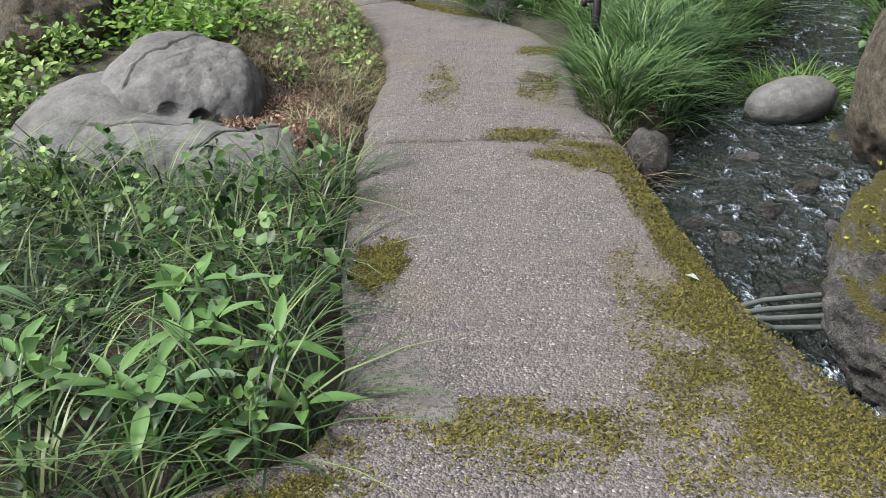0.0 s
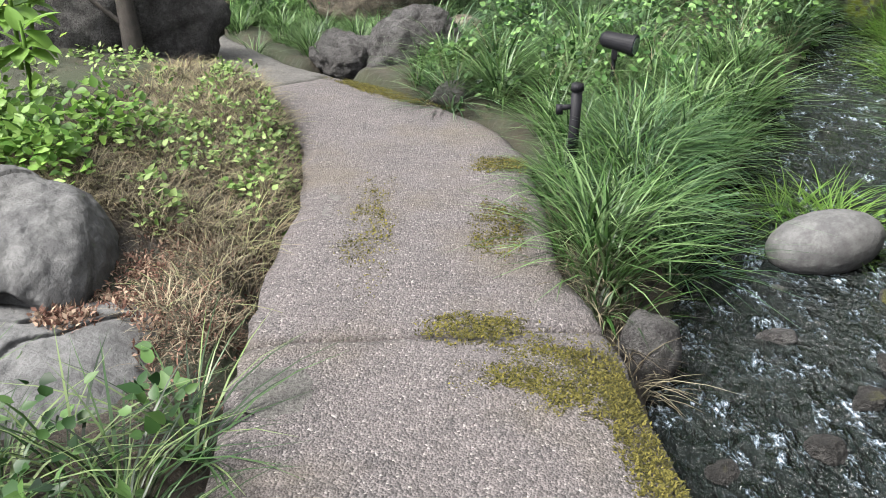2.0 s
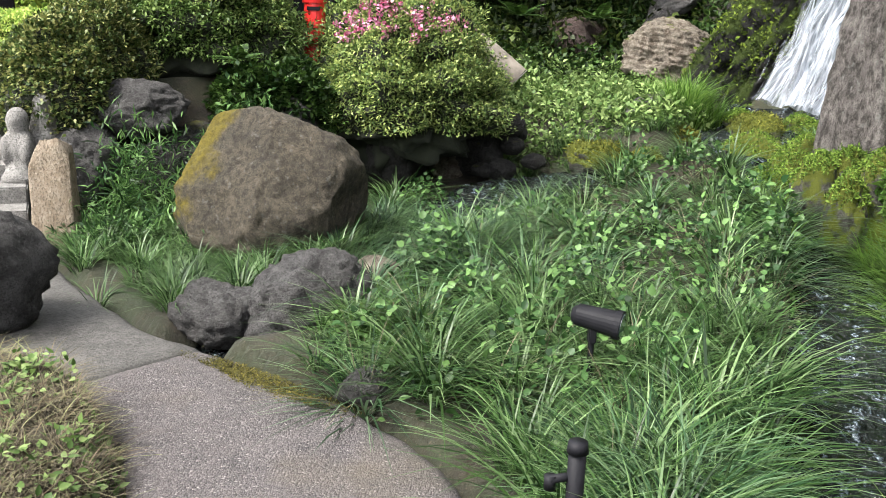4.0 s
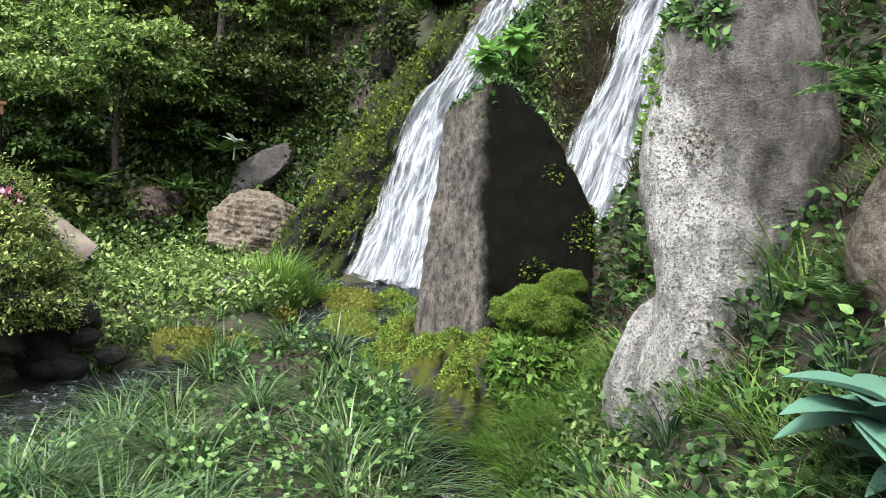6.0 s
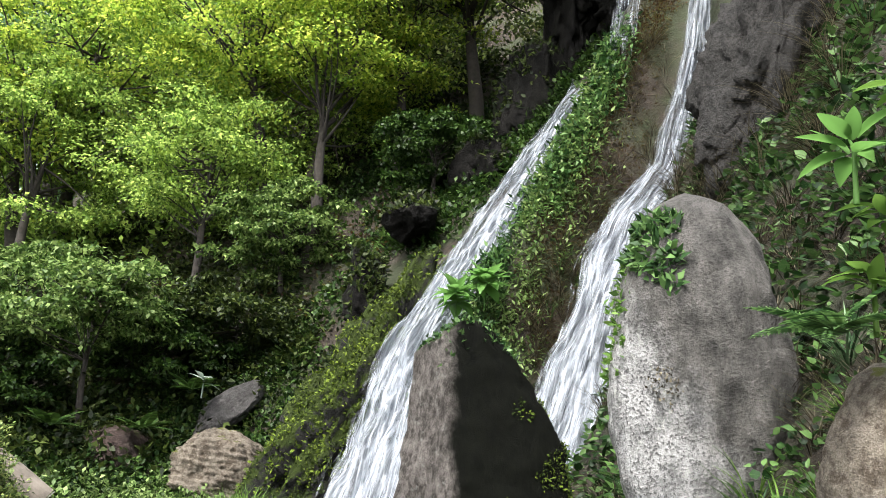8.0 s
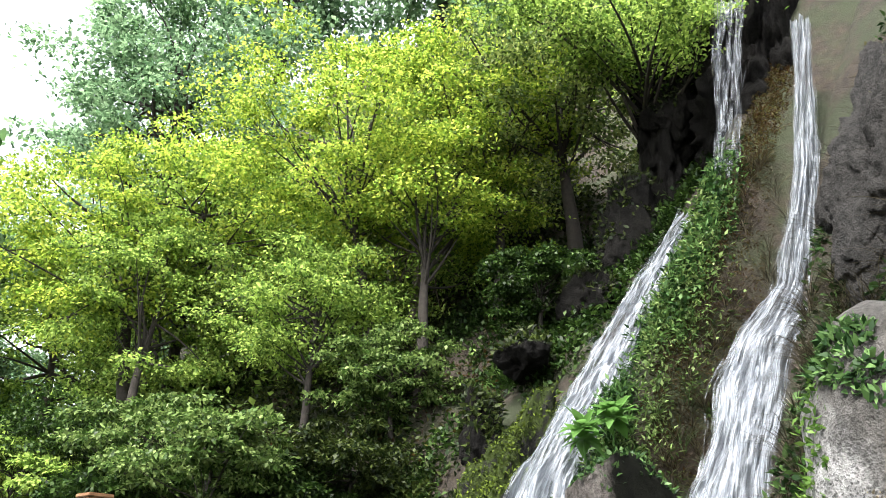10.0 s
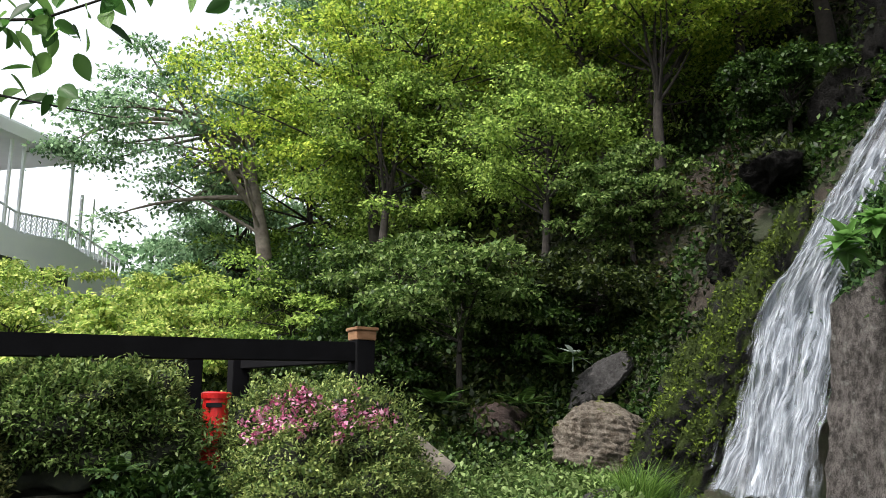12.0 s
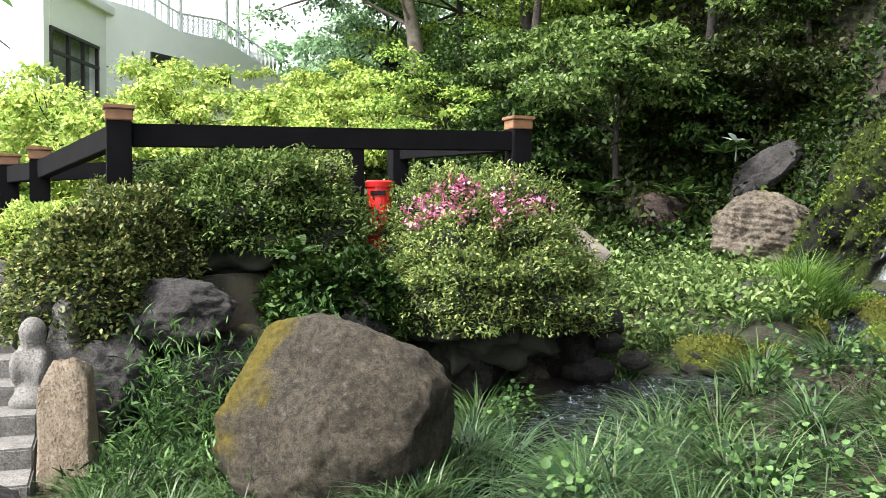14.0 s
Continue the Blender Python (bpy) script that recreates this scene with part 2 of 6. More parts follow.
def bump(nt, bsdf, fac, strength=0.5, distance=0.02):
    b = node(nt, "ShaderNodeBump", {"Height": fac, "Strength": strength, "Distance": distance})
    nt.links.new(b.outputs[0], bsdf.inputs["Normal"])


def leaf_material(name, stops, rough=0.5, through=0.35, dry=None):
    m, nt, p = material(name)
    stops = [(0.65 * c[0], 0.7 * c[1], 0.69 * c[2] + 0.05 * c[1]) for c in stops]
    stops = [tuple(0.35 * k for k in stops[0]), *stops, tuple(min(0.75, 1.45 * k) for k in stops[-1])]
    rnd = node(nt, "ShaderNodeNewGeometry").outputs["Random Per Island"]
    col = ramp(nt, rnd, [(k / max(1, len(stops) - 1), c) for k, c in enumerate(stops)])
    big = noise_tex(nt, 1.3, 3.0)
    col = mix(nt, ramp(nt, big, [(0.35, (0, 0, 0)), (0.65, (1, 1, 1))]), col, mix(nt, 0.45, col, stops[0]))
    nt.links.new(col, p.inputs["Base Color"])
    p.inputs["Roughness"].default_value = rough + 0.04
    p.inputs["Specular IOR Level"].default_value = 0.3 if rough == 0.38 else 0.2
    tr = node(nt, "ShaderNodeBsdfTranslucent", {"Color": col})
    mx = node(nt, "ShaderNodeMixShader", {0: through, 1: p.outputs[0], 2: tr.outputs[0]})
    nt.links.new(mx.outputs[0], nt.nodes["Material Output"].inputs["Surface"])
    return m


def rock_material(name, dark, light, moss=0.0, moss_col=(0.09, 0.1, 0.015), scale=3.0, pits=1.0, stain=(0.03, 0.028, 0.025), stain_amount=0.4, lichen=0.0, stretch=1.0, speckle=0.45, moss_or_shade=None):
    m, nt, p = material(name)
    dark, light, stain = (tuple(0.72 * k for k in c) for c in (dark, light, stain))
    co = node(nt, "ShaderNodeMapping", {"Vector": node(nt, "ShaderNodeTexCoord").outputs["Object"], "Scale": (1.0, 1.0, stretch)}).outputs[0]
    big, mid, fine = noise_tex(nt, scale, 5, 0.6, co), noise_tex(nt, scale * 6, 8, 0.7, co), noise_tex(nt, scale * 40, 4, 0.7)
    col = mix(nt, ramp(nt, mid, [(0.4, (0, 0, 0)), (0.6, (1, 1, 1))]), dark, light)
    col = mix(nt, ramp(nt, big, [(0.4, (0, 0, 0)), (0.62, (stain_amount,) * 3)]), col, stain)
    col = mix(nt, ramp(nt, fine, [(0.5, (0, 0, 0)), (0.6, (min(1.0, speckle * 1.5),) * 3)]), col, tuple(0.35 * c for c in dark))
    pale = noise_tex(nt, scale * 24, 3, 0.8)
    col = mix(nt, ramp(nt, pale, [(0.56, (0, 0, 0)), (0.7, (speckle * 0.7,) * 3)]), col, tuple(min(0.6, 1.5 * c) for c in light))
    if lichen:
        spots = noise_tex(nt, scale * 5, 5, 0.75)
        col = mix(nt, ramp(nt, spots, [(0.58, (0, 0, 0)), (0.66, (lichen,) * 3)]), col, (0.42, 0.43, 0.40))
    # One-sided coat: moss on the boulder, shade put into colour on standing rocks.
    if moss_or_shade:
        way, at, soft, low, high, wander = moss_or_shade
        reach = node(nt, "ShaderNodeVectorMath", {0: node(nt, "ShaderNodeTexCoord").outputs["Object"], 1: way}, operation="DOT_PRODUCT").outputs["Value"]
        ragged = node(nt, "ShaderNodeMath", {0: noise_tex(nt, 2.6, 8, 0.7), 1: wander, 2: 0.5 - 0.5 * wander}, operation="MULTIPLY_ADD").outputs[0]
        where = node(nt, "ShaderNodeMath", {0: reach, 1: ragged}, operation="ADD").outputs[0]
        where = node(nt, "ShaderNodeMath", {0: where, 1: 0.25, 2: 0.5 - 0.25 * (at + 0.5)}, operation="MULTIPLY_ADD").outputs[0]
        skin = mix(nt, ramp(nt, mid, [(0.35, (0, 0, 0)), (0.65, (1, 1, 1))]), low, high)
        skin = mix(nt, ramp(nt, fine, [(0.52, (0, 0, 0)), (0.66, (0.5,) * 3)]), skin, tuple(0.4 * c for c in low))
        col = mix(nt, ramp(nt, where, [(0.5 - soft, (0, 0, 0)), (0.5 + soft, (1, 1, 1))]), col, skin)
    if moss:
        geo = node(nt, "ShaderNodeNewGeometry").outputs["Normal"]
        up = node(nt, "ShaderNodeSeparateXYZ", {0: geo}).outputs[2]
        blot = noise_tex(nt, scale * 1.7, 6, 0.65)
        total = node(nt, "ShaderNodeMath", {0: up, 1: 0.45}, operation="MULTIPLY").outputs[0]
        total = node(nt, "ShaderNodeMath", {0: total, 1: blot}, operation="ADD").outputs[0]
        edge = 1.15 - moss * 0.75
        mask = ramp(nt, total, [(max(0.0, edge - 0.06), (0, 0, 0)), (min(1.0, edge + 0.06), (1, 1, 1))])
        tone = mix(nt, fine, tuple(0.5 * c for c in moss_col), tuple(1.5 * c for c in moss_col))
        col = mix(nt, mask, col, tone)
    nt.links.new(col, p.inputs["Base Color"])
    p.inputs["Roughness"].default_value = 0.88
    p.inputs["Specular IOR Level"].default_value = 0.25
    h = node(nt, "ShaderNodeMath", {0: mid, 1: fine}, operation="ADD").outputs[0]
    bump(nt, p, h, 1.0, 0.05 * pits)
    return m


def plain_material(name, a, b, scale=8.0, rough=0.6, relief=0.2, metal=0.0):
    m, nt, p = material(name)
    n1, n2 = noise_tex(nt, scale, 6), noise_tex(nt, scale * 9, 4)
    col = mix(nt, ramp(nt, n1, [(0.3, (0, 0, 0)), (0.7, (1, 1, 1))]), a, b)
    nt.links.new(col, p.inputs["Base Color"])
    p.inputs["Roughness"].default_value, p.inputs["Metallic"].default_value = rough, metal
    bump(nt, p, n2, relief, 0.01)
    return m


def soil_material():
    m, nt, p = material("soil")
    a, b, c = noise_tex(nt, 1.1, 5), noise_tex(nt, 7, 8, 0.7), noise_tex(nt, 60, 4, 0.7)
    col = mix(nt, ramp(nt, b, [(0.35, (0, 0, 0)), (0.65, (1, 1, 1))]), (0.012, 0.009, 0.006), (0.045, 0.032, 0.02))
    col = mix(nt, ramp(nt, a, [(0.45, (0, 0, 0)), (0.6, (0.8,) * 3)]), col, (0.02, 0.032, 0.008))
    col = mix(nt, ramp(nt, c, [(0.6, (0, 0, 0)), (0.7, (0.6,) * 3)]), col, (0.12, 0.09, 0.055))
    nt.links.new(col, p.inputs["Base Color"])
    p.inputs["Roughness"].default_value = 0.95
    bump(nt, p, node(nt, "ShaderNodeMath", {0: b, 1: c}, operation="ADD").outputs[0], 1.0, 0.05)
    return m


def concrete_material():
    m, nt, p = material("washed_concrete")
    co = node(nt, "ShaderNodeTexCoord").outputs["Object"]
    vor = node(nt, "ShaderNodeTexVoronoi", {"Vector": co, "Scale": 150.0})
    vor2 = node(nt, "ShaderNodeTexVoronoi", {"Vector": co, "Scale": 60.0})
    big, mid = noise_tex(nt, 1.4, 6), noise_tex(nt, 9, 7, 0.7)
    grain = node(nt, "ShaderNodeSeparateXYZ", {0: vor.outputs["Color"]}).outputs[0]
    col = ramp(nt, grain, [(0.0, (0.009, 0.008, 0.008)), (0.5, (0.041, 0.036, 0.036)), (0.95, (0.08, 0.07, 0.069)), (1.0, (0.17, 0.16, 0.15))])
    col = mix(nt, ramp(nt, mid, [(0.35, (0, 0, 0)), (0.7, (0.6,) * 3)]), col, (0.063, 0.053, 0.052))
    col = mix(nt, ramp(nt, big, [(0.5, (0, 0, 0)), (0.72, (0.55,) * 3)]), col, (0.05, 0.039, 0.021))
    across = node(nt, "ShaderNodeMapping", {"Vector": co, "Scale": (2.6, 17.0, 1.0)}).outputs[0]
    crack = ramp(nt, noise_tex(nt, 1.0, 4, 0.6, across), [(0.48, (0, 0, 0)), (0.5, (0.75,) * 3), (0.52, (0, 0, 0))])
    worn = ramp(nt, noise_tex(nt, 3.0, 3, 0.6), [(0.45, (0, 0, 0)), (0.6, (1, 1, 1))])
    crack = node(nt, "ShaderNodeMath", {0: crack, 1: worn}, operation="MULTIPLY").outputs[0]
    col = mix(nt, crack, col, (0.014, 0.012, 0.011))
    nt.links.new(col, p.inputs["Base Color"])
    p.inputs["Roughness"].default_value = 0.9
    h = node(nt, "ShaderNodeMath", {0: vor.outputs["Distance"], 1: vor2.outputs["Distance"]}, operation="ADD").outputs[0]
    bump(nt, p, h, 0.8, -0.008)
    return m


def water_material():
    m, nt, p = material("stream_water")
    p.inputs["Base Color"].default_value = (0.012, 0.014, 0.012, 1)
    p.inputs["Roughness"].default_value = 0.06
    p.inputs["IOR"].default_value = 1.33
    p.inputs["Specular IOR Level"].default_value = 0.9
    co = node(nt, "ShaderNodeTexCoord").outputs["Object"]
    st = node(nt, "ShaderNodeMapping", {"Vector": co, "Scale": (1.0, 0.55, 1.0)}).outputs[0]
    a = noise_tex(nt, 30, 3, 0.6, st)
    b = noise_tex(nt, 13, 3, 0.5, st)
    h = node(nt, "ShaderNodeMath", {0: a, 1: b}, operation="ADD").outputs[0]
    bump(nt, p, h, 1.0, 0.14)
    # Sky glints on the ripples painted into the base colour along with broken water.
    c = noise_tex(nt, 60, 4, 0.7, st)
    foam_glint = node(nt, "ShaderNodeMath", {0: b, 1: c}, operation="MULTIPLY").outputs[0]
    col = ramp(nt, foam_glint, [(0.29, (0.006, 0.009, 0.008)), (0.36, (0.07, 0.09, 0.11)), (0.44, (0.42, 0.47, 0.54))])
    nt.links.new(col, p.inputs["Base Color"])
    return m


def fall_material(name, thinner=0.0):
    m, nt, p = material(name)
    co = node(nt, "ShaderNodeTexCoord").outputs["UV"]
    st = node(nt, "ShaderNodeMapping", {"Vector": co, "Scale": (26.0, 5.0, 1.0)}).outputs[0]
    a = noise_tex(nt, 1.0, 7, 0.65, st)
    st2 = node(nt, "ShaderNodeMapping", {"Vector": co, "Scale": (9.0, 2.2, 1.0)}).outputs[0]
    b = noise_tex(nt, 1.0, 5, 0.6, st2)
    s = node(nt, "ShaderNodeMath", {0: a, 1: b}, operation="ADD").outputs[0]
    col = ramp(nt, a, [(0.32, (0.1, 0.12, 0.145)), (0.5, (0.21, 0.235, 0.27)), (0.66, (0.44, 0.47, 0.51))])
    nt.links.new(col, p.inputs["Base Color"])
    p.inputs["Roughness"].default_value = 0.35
    clear = node(nt, "ShaderNodeBsdfTransparent")
    half = node(nt, "ShaderNodeMath", {0: s, 1: 0.5}, operation="MULTIPLY").outputs[0]
    edge = node(nt, "ShaderNodeSeparateXYZ", {0: co}).outputs[0]
    side = ramp(nt, edge, [(0.0, (0, 0, 0)), (0.35, (1, 1, 1)), (0.65, (1, 1, 1)), (1.0, (0, 0, 0))])
    thin = node(nt, "ShaderNodeMath", {0: side, 1: 0.3, 2: -0.27 - thinner}, operation="MULTIPLY_ADD").outputs[0]
    total = node(nt, "ShaderNodeMath", {0: half, 1: thin}, operation="ADD").outputs[0]
    mask = ramp(nt, total, [(0.32, (0.0,) * 3), (0.42, (0.4,) * 3), (0.6, (0.9,) * 3)])
    mx = node(nt, "ShaderNodeMixShader", {0: mask, 1: clear.outputs[0], 2: p.outputs[0]})
    nt.links.new(mx.outputs[0], nt.nodes["Material Output"].inputs["Surface"])
    bump(nt, p, s, 0.8, 0.05)
    return m


M_SOIL, M_PATH, M_WATER = soil_material(), concrete_material(), water_material()
M_FALL, M_VEIL = fall_material("falling_water"), fall_material("veil_of_water", 0.16)
M_ROCK = rock_material("grey_rock", (0.072, 0.068, 0.068), (0.145, 0.14, 0.136), 0.0, scale=2.5, pits=1.2, lichen=0.15)
M_FACE = rock_material("smooth_grey_rock", (0.065, 0.065, 0.066), (0.114, 0.114, 0.113), 0.0, scale=1.5, pits=0.12, stain_amount=0.35, speckle=0.15)
M_BOULDER = rock_material("speckled_boulder", (0.072, 0.06, 0.043), (0.19, 0.161, 0.116), 0.0, scale=4.2, pits=1.2, lichen=0.2, moss_or_shade=((-1.0, -0.1, 0.5), 0.5, 0.014, (0.09, 0.072, 0.008), (0.2, 0.16, 0.02), 0.9))
M_MOSSBOULDER = rock_material("half_mossy_boulder", (0.06, 0.058, 0.055), (0.16, 0.155, 0.15), 0.72, (0.055, 0.048, 0.008), 2.2, 1.3, lichen=0.2)
M_MOSSROCK = rock_material("mossy_rock", (0.06, 0.055, 0.05), (0.14, 0.135, 0.12), 0.86, (0.085, 0.1, 0.009), 4.0)
# Wet rock, with the shade under the overhang also put into its near-black.
M_CLIFF = rock_material("wet_shade_rock", (0.004, 0.004, 0.004), (0.02, 0.019, 0.018), 0.35, (0.02, 0.03, 0.005), 1.2, 1.8)
M_WETMOSS = rock_material("wet_moss_rock", (0.01, 0.01, 0.01), (0.05, 0.05, 0.045), 0.8, (0.035, 0.055, 0.005), 2.2, 2.2, stretch=0.5)
# Cliff grey, lowered too so that the gorge's shade sits in the colour.
M_CLIFFGREY = rock_material("grey_cliff_rock", (0.018, 0.017, 0.016), (0.060, 0.057, 0.054), 0.25, (0.06, 0.06, 0.01), 1.2, 1.8)
# Upper right darkened: stone's own tone plus shade put into the colour.
M_PILLAR = rock_material("pale_pitted_rock", (0.2, 0.2, 0.2), (0.52, 0.52, 0.515), 0.0, scale=1.5, pits=1.1, stain=(0.1, 0.095, 0.09), stain_amount=0.45, lichen=0.8, stretch=0.5, speckle=0.6, moss_or_shade=((1.0, 0.0, 0.55), 0.5, 0.035, (0.028, 0.027, 0.025), (0.12, 0.114, 0.106), 0.9))
# Right face near-black: wet algae, and its shade put into the colour.
M_TRI = rock_material("dark_streaked_rock", (0.08, 0.072, 0.066), (0.33, 0.3, 0.28), 0.3, (0.03, 0.05, 0.008), 3.2, 1.6, stain=(0.03, 0.027, 0.024), stain_amount=0.5, lichen=0.3, stretch=0.6, moss_or_shade=((1.0, 0.0, 0.04), -0.06, 0.012, (0.0015, 0.002, 0.0012), (0.006, 0.007, 0.004), 0.3))
M_CUSHION = rock_material("moss_cushion", (0.07, 0.11, 0.01), (0.13, 0.19, 0.018), 0.0, scale=3.0, pits=0.6, stain=(0.05, 0.075, 0.008), stain_amount=0.5, speckle=0.2)
M_LAYER = rock_material("layered_stone", (0.128, 0.099, 0.072), (0.405, 0.352, 0.285), 0.2, scale=2.5, pits=1.2, speckle=0.25)
M_REDROCK = rock_material("reddish_rock", (0.06, 0.035, 0.03), (0.14, 0.1, 0.09), 0.3, (0.04, 0.05, 0.01), 2.0, 1.3)
M_SLAB = rock_material("worn_concrete", (0.097, 0.093, 0.088), (0.146, 0.140, 0.131), 0.0, scale=2.0, pits=0.4, stain_amount=0.4)
M_CONCRETE = rock_material("pale_concrete", (0.221, 0.211, 0.199), (0.309, 0.299, 0.282), 0.0, scale=2.0, pits=0.4, stain_amount=0.3)
M_BEIGE = rock_material("beige_stone", (0.309, 0.238, 0.167), (0.428, 0.357, 0.274), 0.0, scale=1.5, pits=0.6, stain_amount=0.3)
M_BARK = plain_material("bark", (0.01, 0.008, 0.007), (0.035, 0.029, 0.024), 12, 0.95, 0.8)
M_PALEBARK = plain_material("pale_bark", (0.06, 0.05, 0.04), (0.18, 0.155, 0.13), 5, 0.9, 0.6)
M_BLACKWOOD = plain_material("black_painted_wood", (0.002, 0.002, 0.0025), (0.005, 0.005, 0.006), 5, 0.85, 0.15)
M_CAP = plain_material("copper_brown_cap", (0.13, 0.06, 0.025), (0.22, 0.115, 0.055), 9, 0.55, 0.3)
M_RED = plain_material("red_paint", (0.42, 0.008, 0.01), (0.5, 0.015, 0.014), 7, 0.4, 0.1)
M_WHITE = plain_material("white_render", (0.78, 0.81, 0.84), (0.84, 0.86, 0.88), 1.5, 0.7, 0.1)
M_SOFFIT = plain_material("grey_soffit", (0.66, 0.67, 0.68), (0.74, 0.75, 0.76), 1.5, 0.8, 0.1)
M_FRAME = plain_material("dark_window_frame", (0.02, 0.02, 0.022), (0.035, 0.035, 0.04), 5, 0.4, 0.1)
M_CURTAIN = plain_material("grey_curtain", (0.2, 0.22, 0.25), (0.34, 0.37, 0.4), 14, 0.9, 0.3)
M_BLACK = plain_material("black_metal", (0.004, 0.004, 0.005), (0.01, 0.01, 0.012), 9, 0.55, 0.1)
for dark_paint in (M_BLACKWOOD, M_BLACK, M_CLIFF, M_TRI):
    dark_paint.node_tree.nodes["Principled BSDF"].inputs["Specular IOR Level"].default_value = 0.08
M_PLASTIC = plain_material("grey_green_plastic", (0.035, 0.042, 0.04), (0.06, 0.07, 0.066), 8, 0.5, 0.1)
M_LENS = plain_material("lamp_glass", (0.03, 0.04, 0.05), (0.05, 0.06, 0.07), 5, 0.08, 0.0)
# Near-black for bush cores: shade between the leaves put into the colour.
M_SHADECORE = plain_material("leaf_gap_shade", (0.006, 0.008, 0.004), (0.016, 0.02, 0.008), 20, 0.95, 1.0)
M_SEDGE = leaf_material("sedge_leaf", [(0.02, 0.055, 0.008), (0.06, 0.12, 0.018), (0.1, 0.185, 0.042), (0.17, 0.24, 0.085)], 0.38, 0.35)
M_DARKSEDGE = leaf_material("dark_sedge_leaf", [(0.014, 0.035, 0.006), (0.027, 0.068, 0.011), (0.057, 0.112, 0.020), (0.140, 0.179, 0.054)], 0.38, 0.3)
M_SILVER = leaf_material("silvery_sedge", [(0.025, 0.07, 0.02), (0.065, 0.13, 0.045), (0.15, 0.22, 0.1)], 0.38, 0.3)
M_LIME = leaf_material("fresh_grass", [(0.092, 0.196, 0.017), (0.149, 0.265, 0.029), (0.207, 0.322, 0.046)], 0.45, 0.45)
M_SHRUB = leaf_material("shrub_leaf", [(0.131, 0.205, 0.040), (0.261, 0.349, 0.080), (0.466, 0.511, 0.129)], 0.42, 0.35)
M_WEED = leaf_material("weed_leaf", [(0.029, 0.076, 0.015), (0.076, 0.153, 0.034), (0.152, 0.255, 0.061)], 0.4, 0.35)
# Darker copy of the weed leaf: shade low in the growth put into its colour.
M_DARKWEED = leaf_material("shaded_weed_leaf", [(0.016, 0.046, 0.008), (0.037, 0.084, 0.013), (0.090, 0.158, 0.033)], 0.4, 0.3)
M_BOUGH = leaf_material("bough_leaf", [(0.075, 0.195, 0.030), (0.135, 0.285, 0.045), (0.225, 0.390, 0.075)], 0.4, 0.55)
M_YELLOWWEED = leaf_material("pale_weed_leaf", [(0.110, 0.187, 0.033), (0.187, 0.275, 0.055), (0.297, 0.374, 0.110)], 0.5, 0.35)
# Leaf green taken down to carry the shade round the cliff.
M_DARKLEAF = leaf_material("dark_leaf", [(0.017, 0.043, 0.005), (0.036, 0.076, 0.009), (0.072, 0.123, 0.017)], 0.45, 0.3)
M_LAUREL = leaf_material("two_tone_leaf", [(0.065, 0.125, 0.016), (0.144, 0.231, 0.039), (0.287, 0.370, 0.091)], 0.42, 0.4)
M_IVY = leaf_material("ivy_leaf", [(0.072, 0.114, 0.023), (0.157, 0.208, 0.042), (0.300, 0.286, 0.078)], 0.4, 0.2)
M_MAPLE = leaf_material("maple_leaf", [(0.258, 0.416, 0.026), (0.482, 0.634, 0.040), (0.705, 0.784, 0.072)], 0.5, 0.62)
M_GREENTREE = leaf_material("green_leaf", [(0.182, 0.304, 0.039), (0.365, 0.524, 0.069), (0.603, 0.745, 0.124)], 0.5, 0.6)
# Slope leaves darkened as well: canopy shade put into their colour.
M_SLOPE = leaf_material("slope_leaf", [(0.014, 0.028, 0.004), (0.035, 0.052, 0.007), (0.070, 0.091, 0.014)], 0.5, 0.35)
M_FARTREE = leaf_material("far_leaf", [(0.192, 0.336, 0.144), (0.312, 0.480, 0.216), (0.456, 0.624, 0.312)], 0.6, 0.45)
M_GARDEN = leaf_material("sunny_garden_leaf", [(0.315, 0.479, 0.060), (0.524, 0.669, 0.095), (0.754, 0.823, 0.166)], 0.5, 0.5)
M_REDLEAF = leaf_material("russet_leaf", [(0.06, 0.032, 0.01), (0.11, 0.055, 0.016), (0.1, 0.09, 0.02)], 0.5, 0.5)
M_HOSTA = leaf_material("blue_green_leaf", [(0.05, 0.12, 0.075), (0.09, 0.19, 0.125), (0.14, 0.26, 0.18)], 0.35, 0.25)
M_PALELEAF = leaf_material("white_edged_leaf", [(0.35, 0.38, 0.33), (0.5, 0.52, 0.47), (0.15, 0.25, 0.1)], 0.5, 0.3)
M_PINK = leaf_material("pink_petal", [(0.6, 0.12, 0.24), (0.72, 0.22, 0.36), (0.8, 0.4, 0.52)], 0.5, 0.3)
M_DRY = leaf_material("dry_grass", [(0.05, 0.037, 0.022), (0.12, 0.094, 0.055), (0.22, 0.18, 0.11)], 0.8, 0.15)
M_STRAW = leaf_material("straw", [(0.16, 0.11, 0.06), (0.28, 0.21, 0.12), (0.24, 0.24, 0.1)], 0.8, 0.15)
M_RUST = leaf_material("rusty_needles", [(0.13, 0.06, 0.04), (0.22, 0.12, 0.08), (0.26, 0.18, 0.12)], 0.9, 0.1)
M_MOSS = leaf_material("moss", [(0.048, 0.043, 0.007), (0.085, 0.072, 0.010), (0.129, 0.105, 0.017)], 0.9, 0.2)
M_SLOPEMOSS = leaf_material("wet_moss", [(0.04, 0.065, 0.004), (0.09, 0.13, 0.006), (0.17, 0.22, 0.012)], 0.8, 0.25)
M_MOSSYELLOW = leaf_material("yellow_moss", [(0.08, 0.09, 0.006), (0.15, 0.15, 0.012), (0.22, 0.21, 0.02)], 0.85, 0.25)
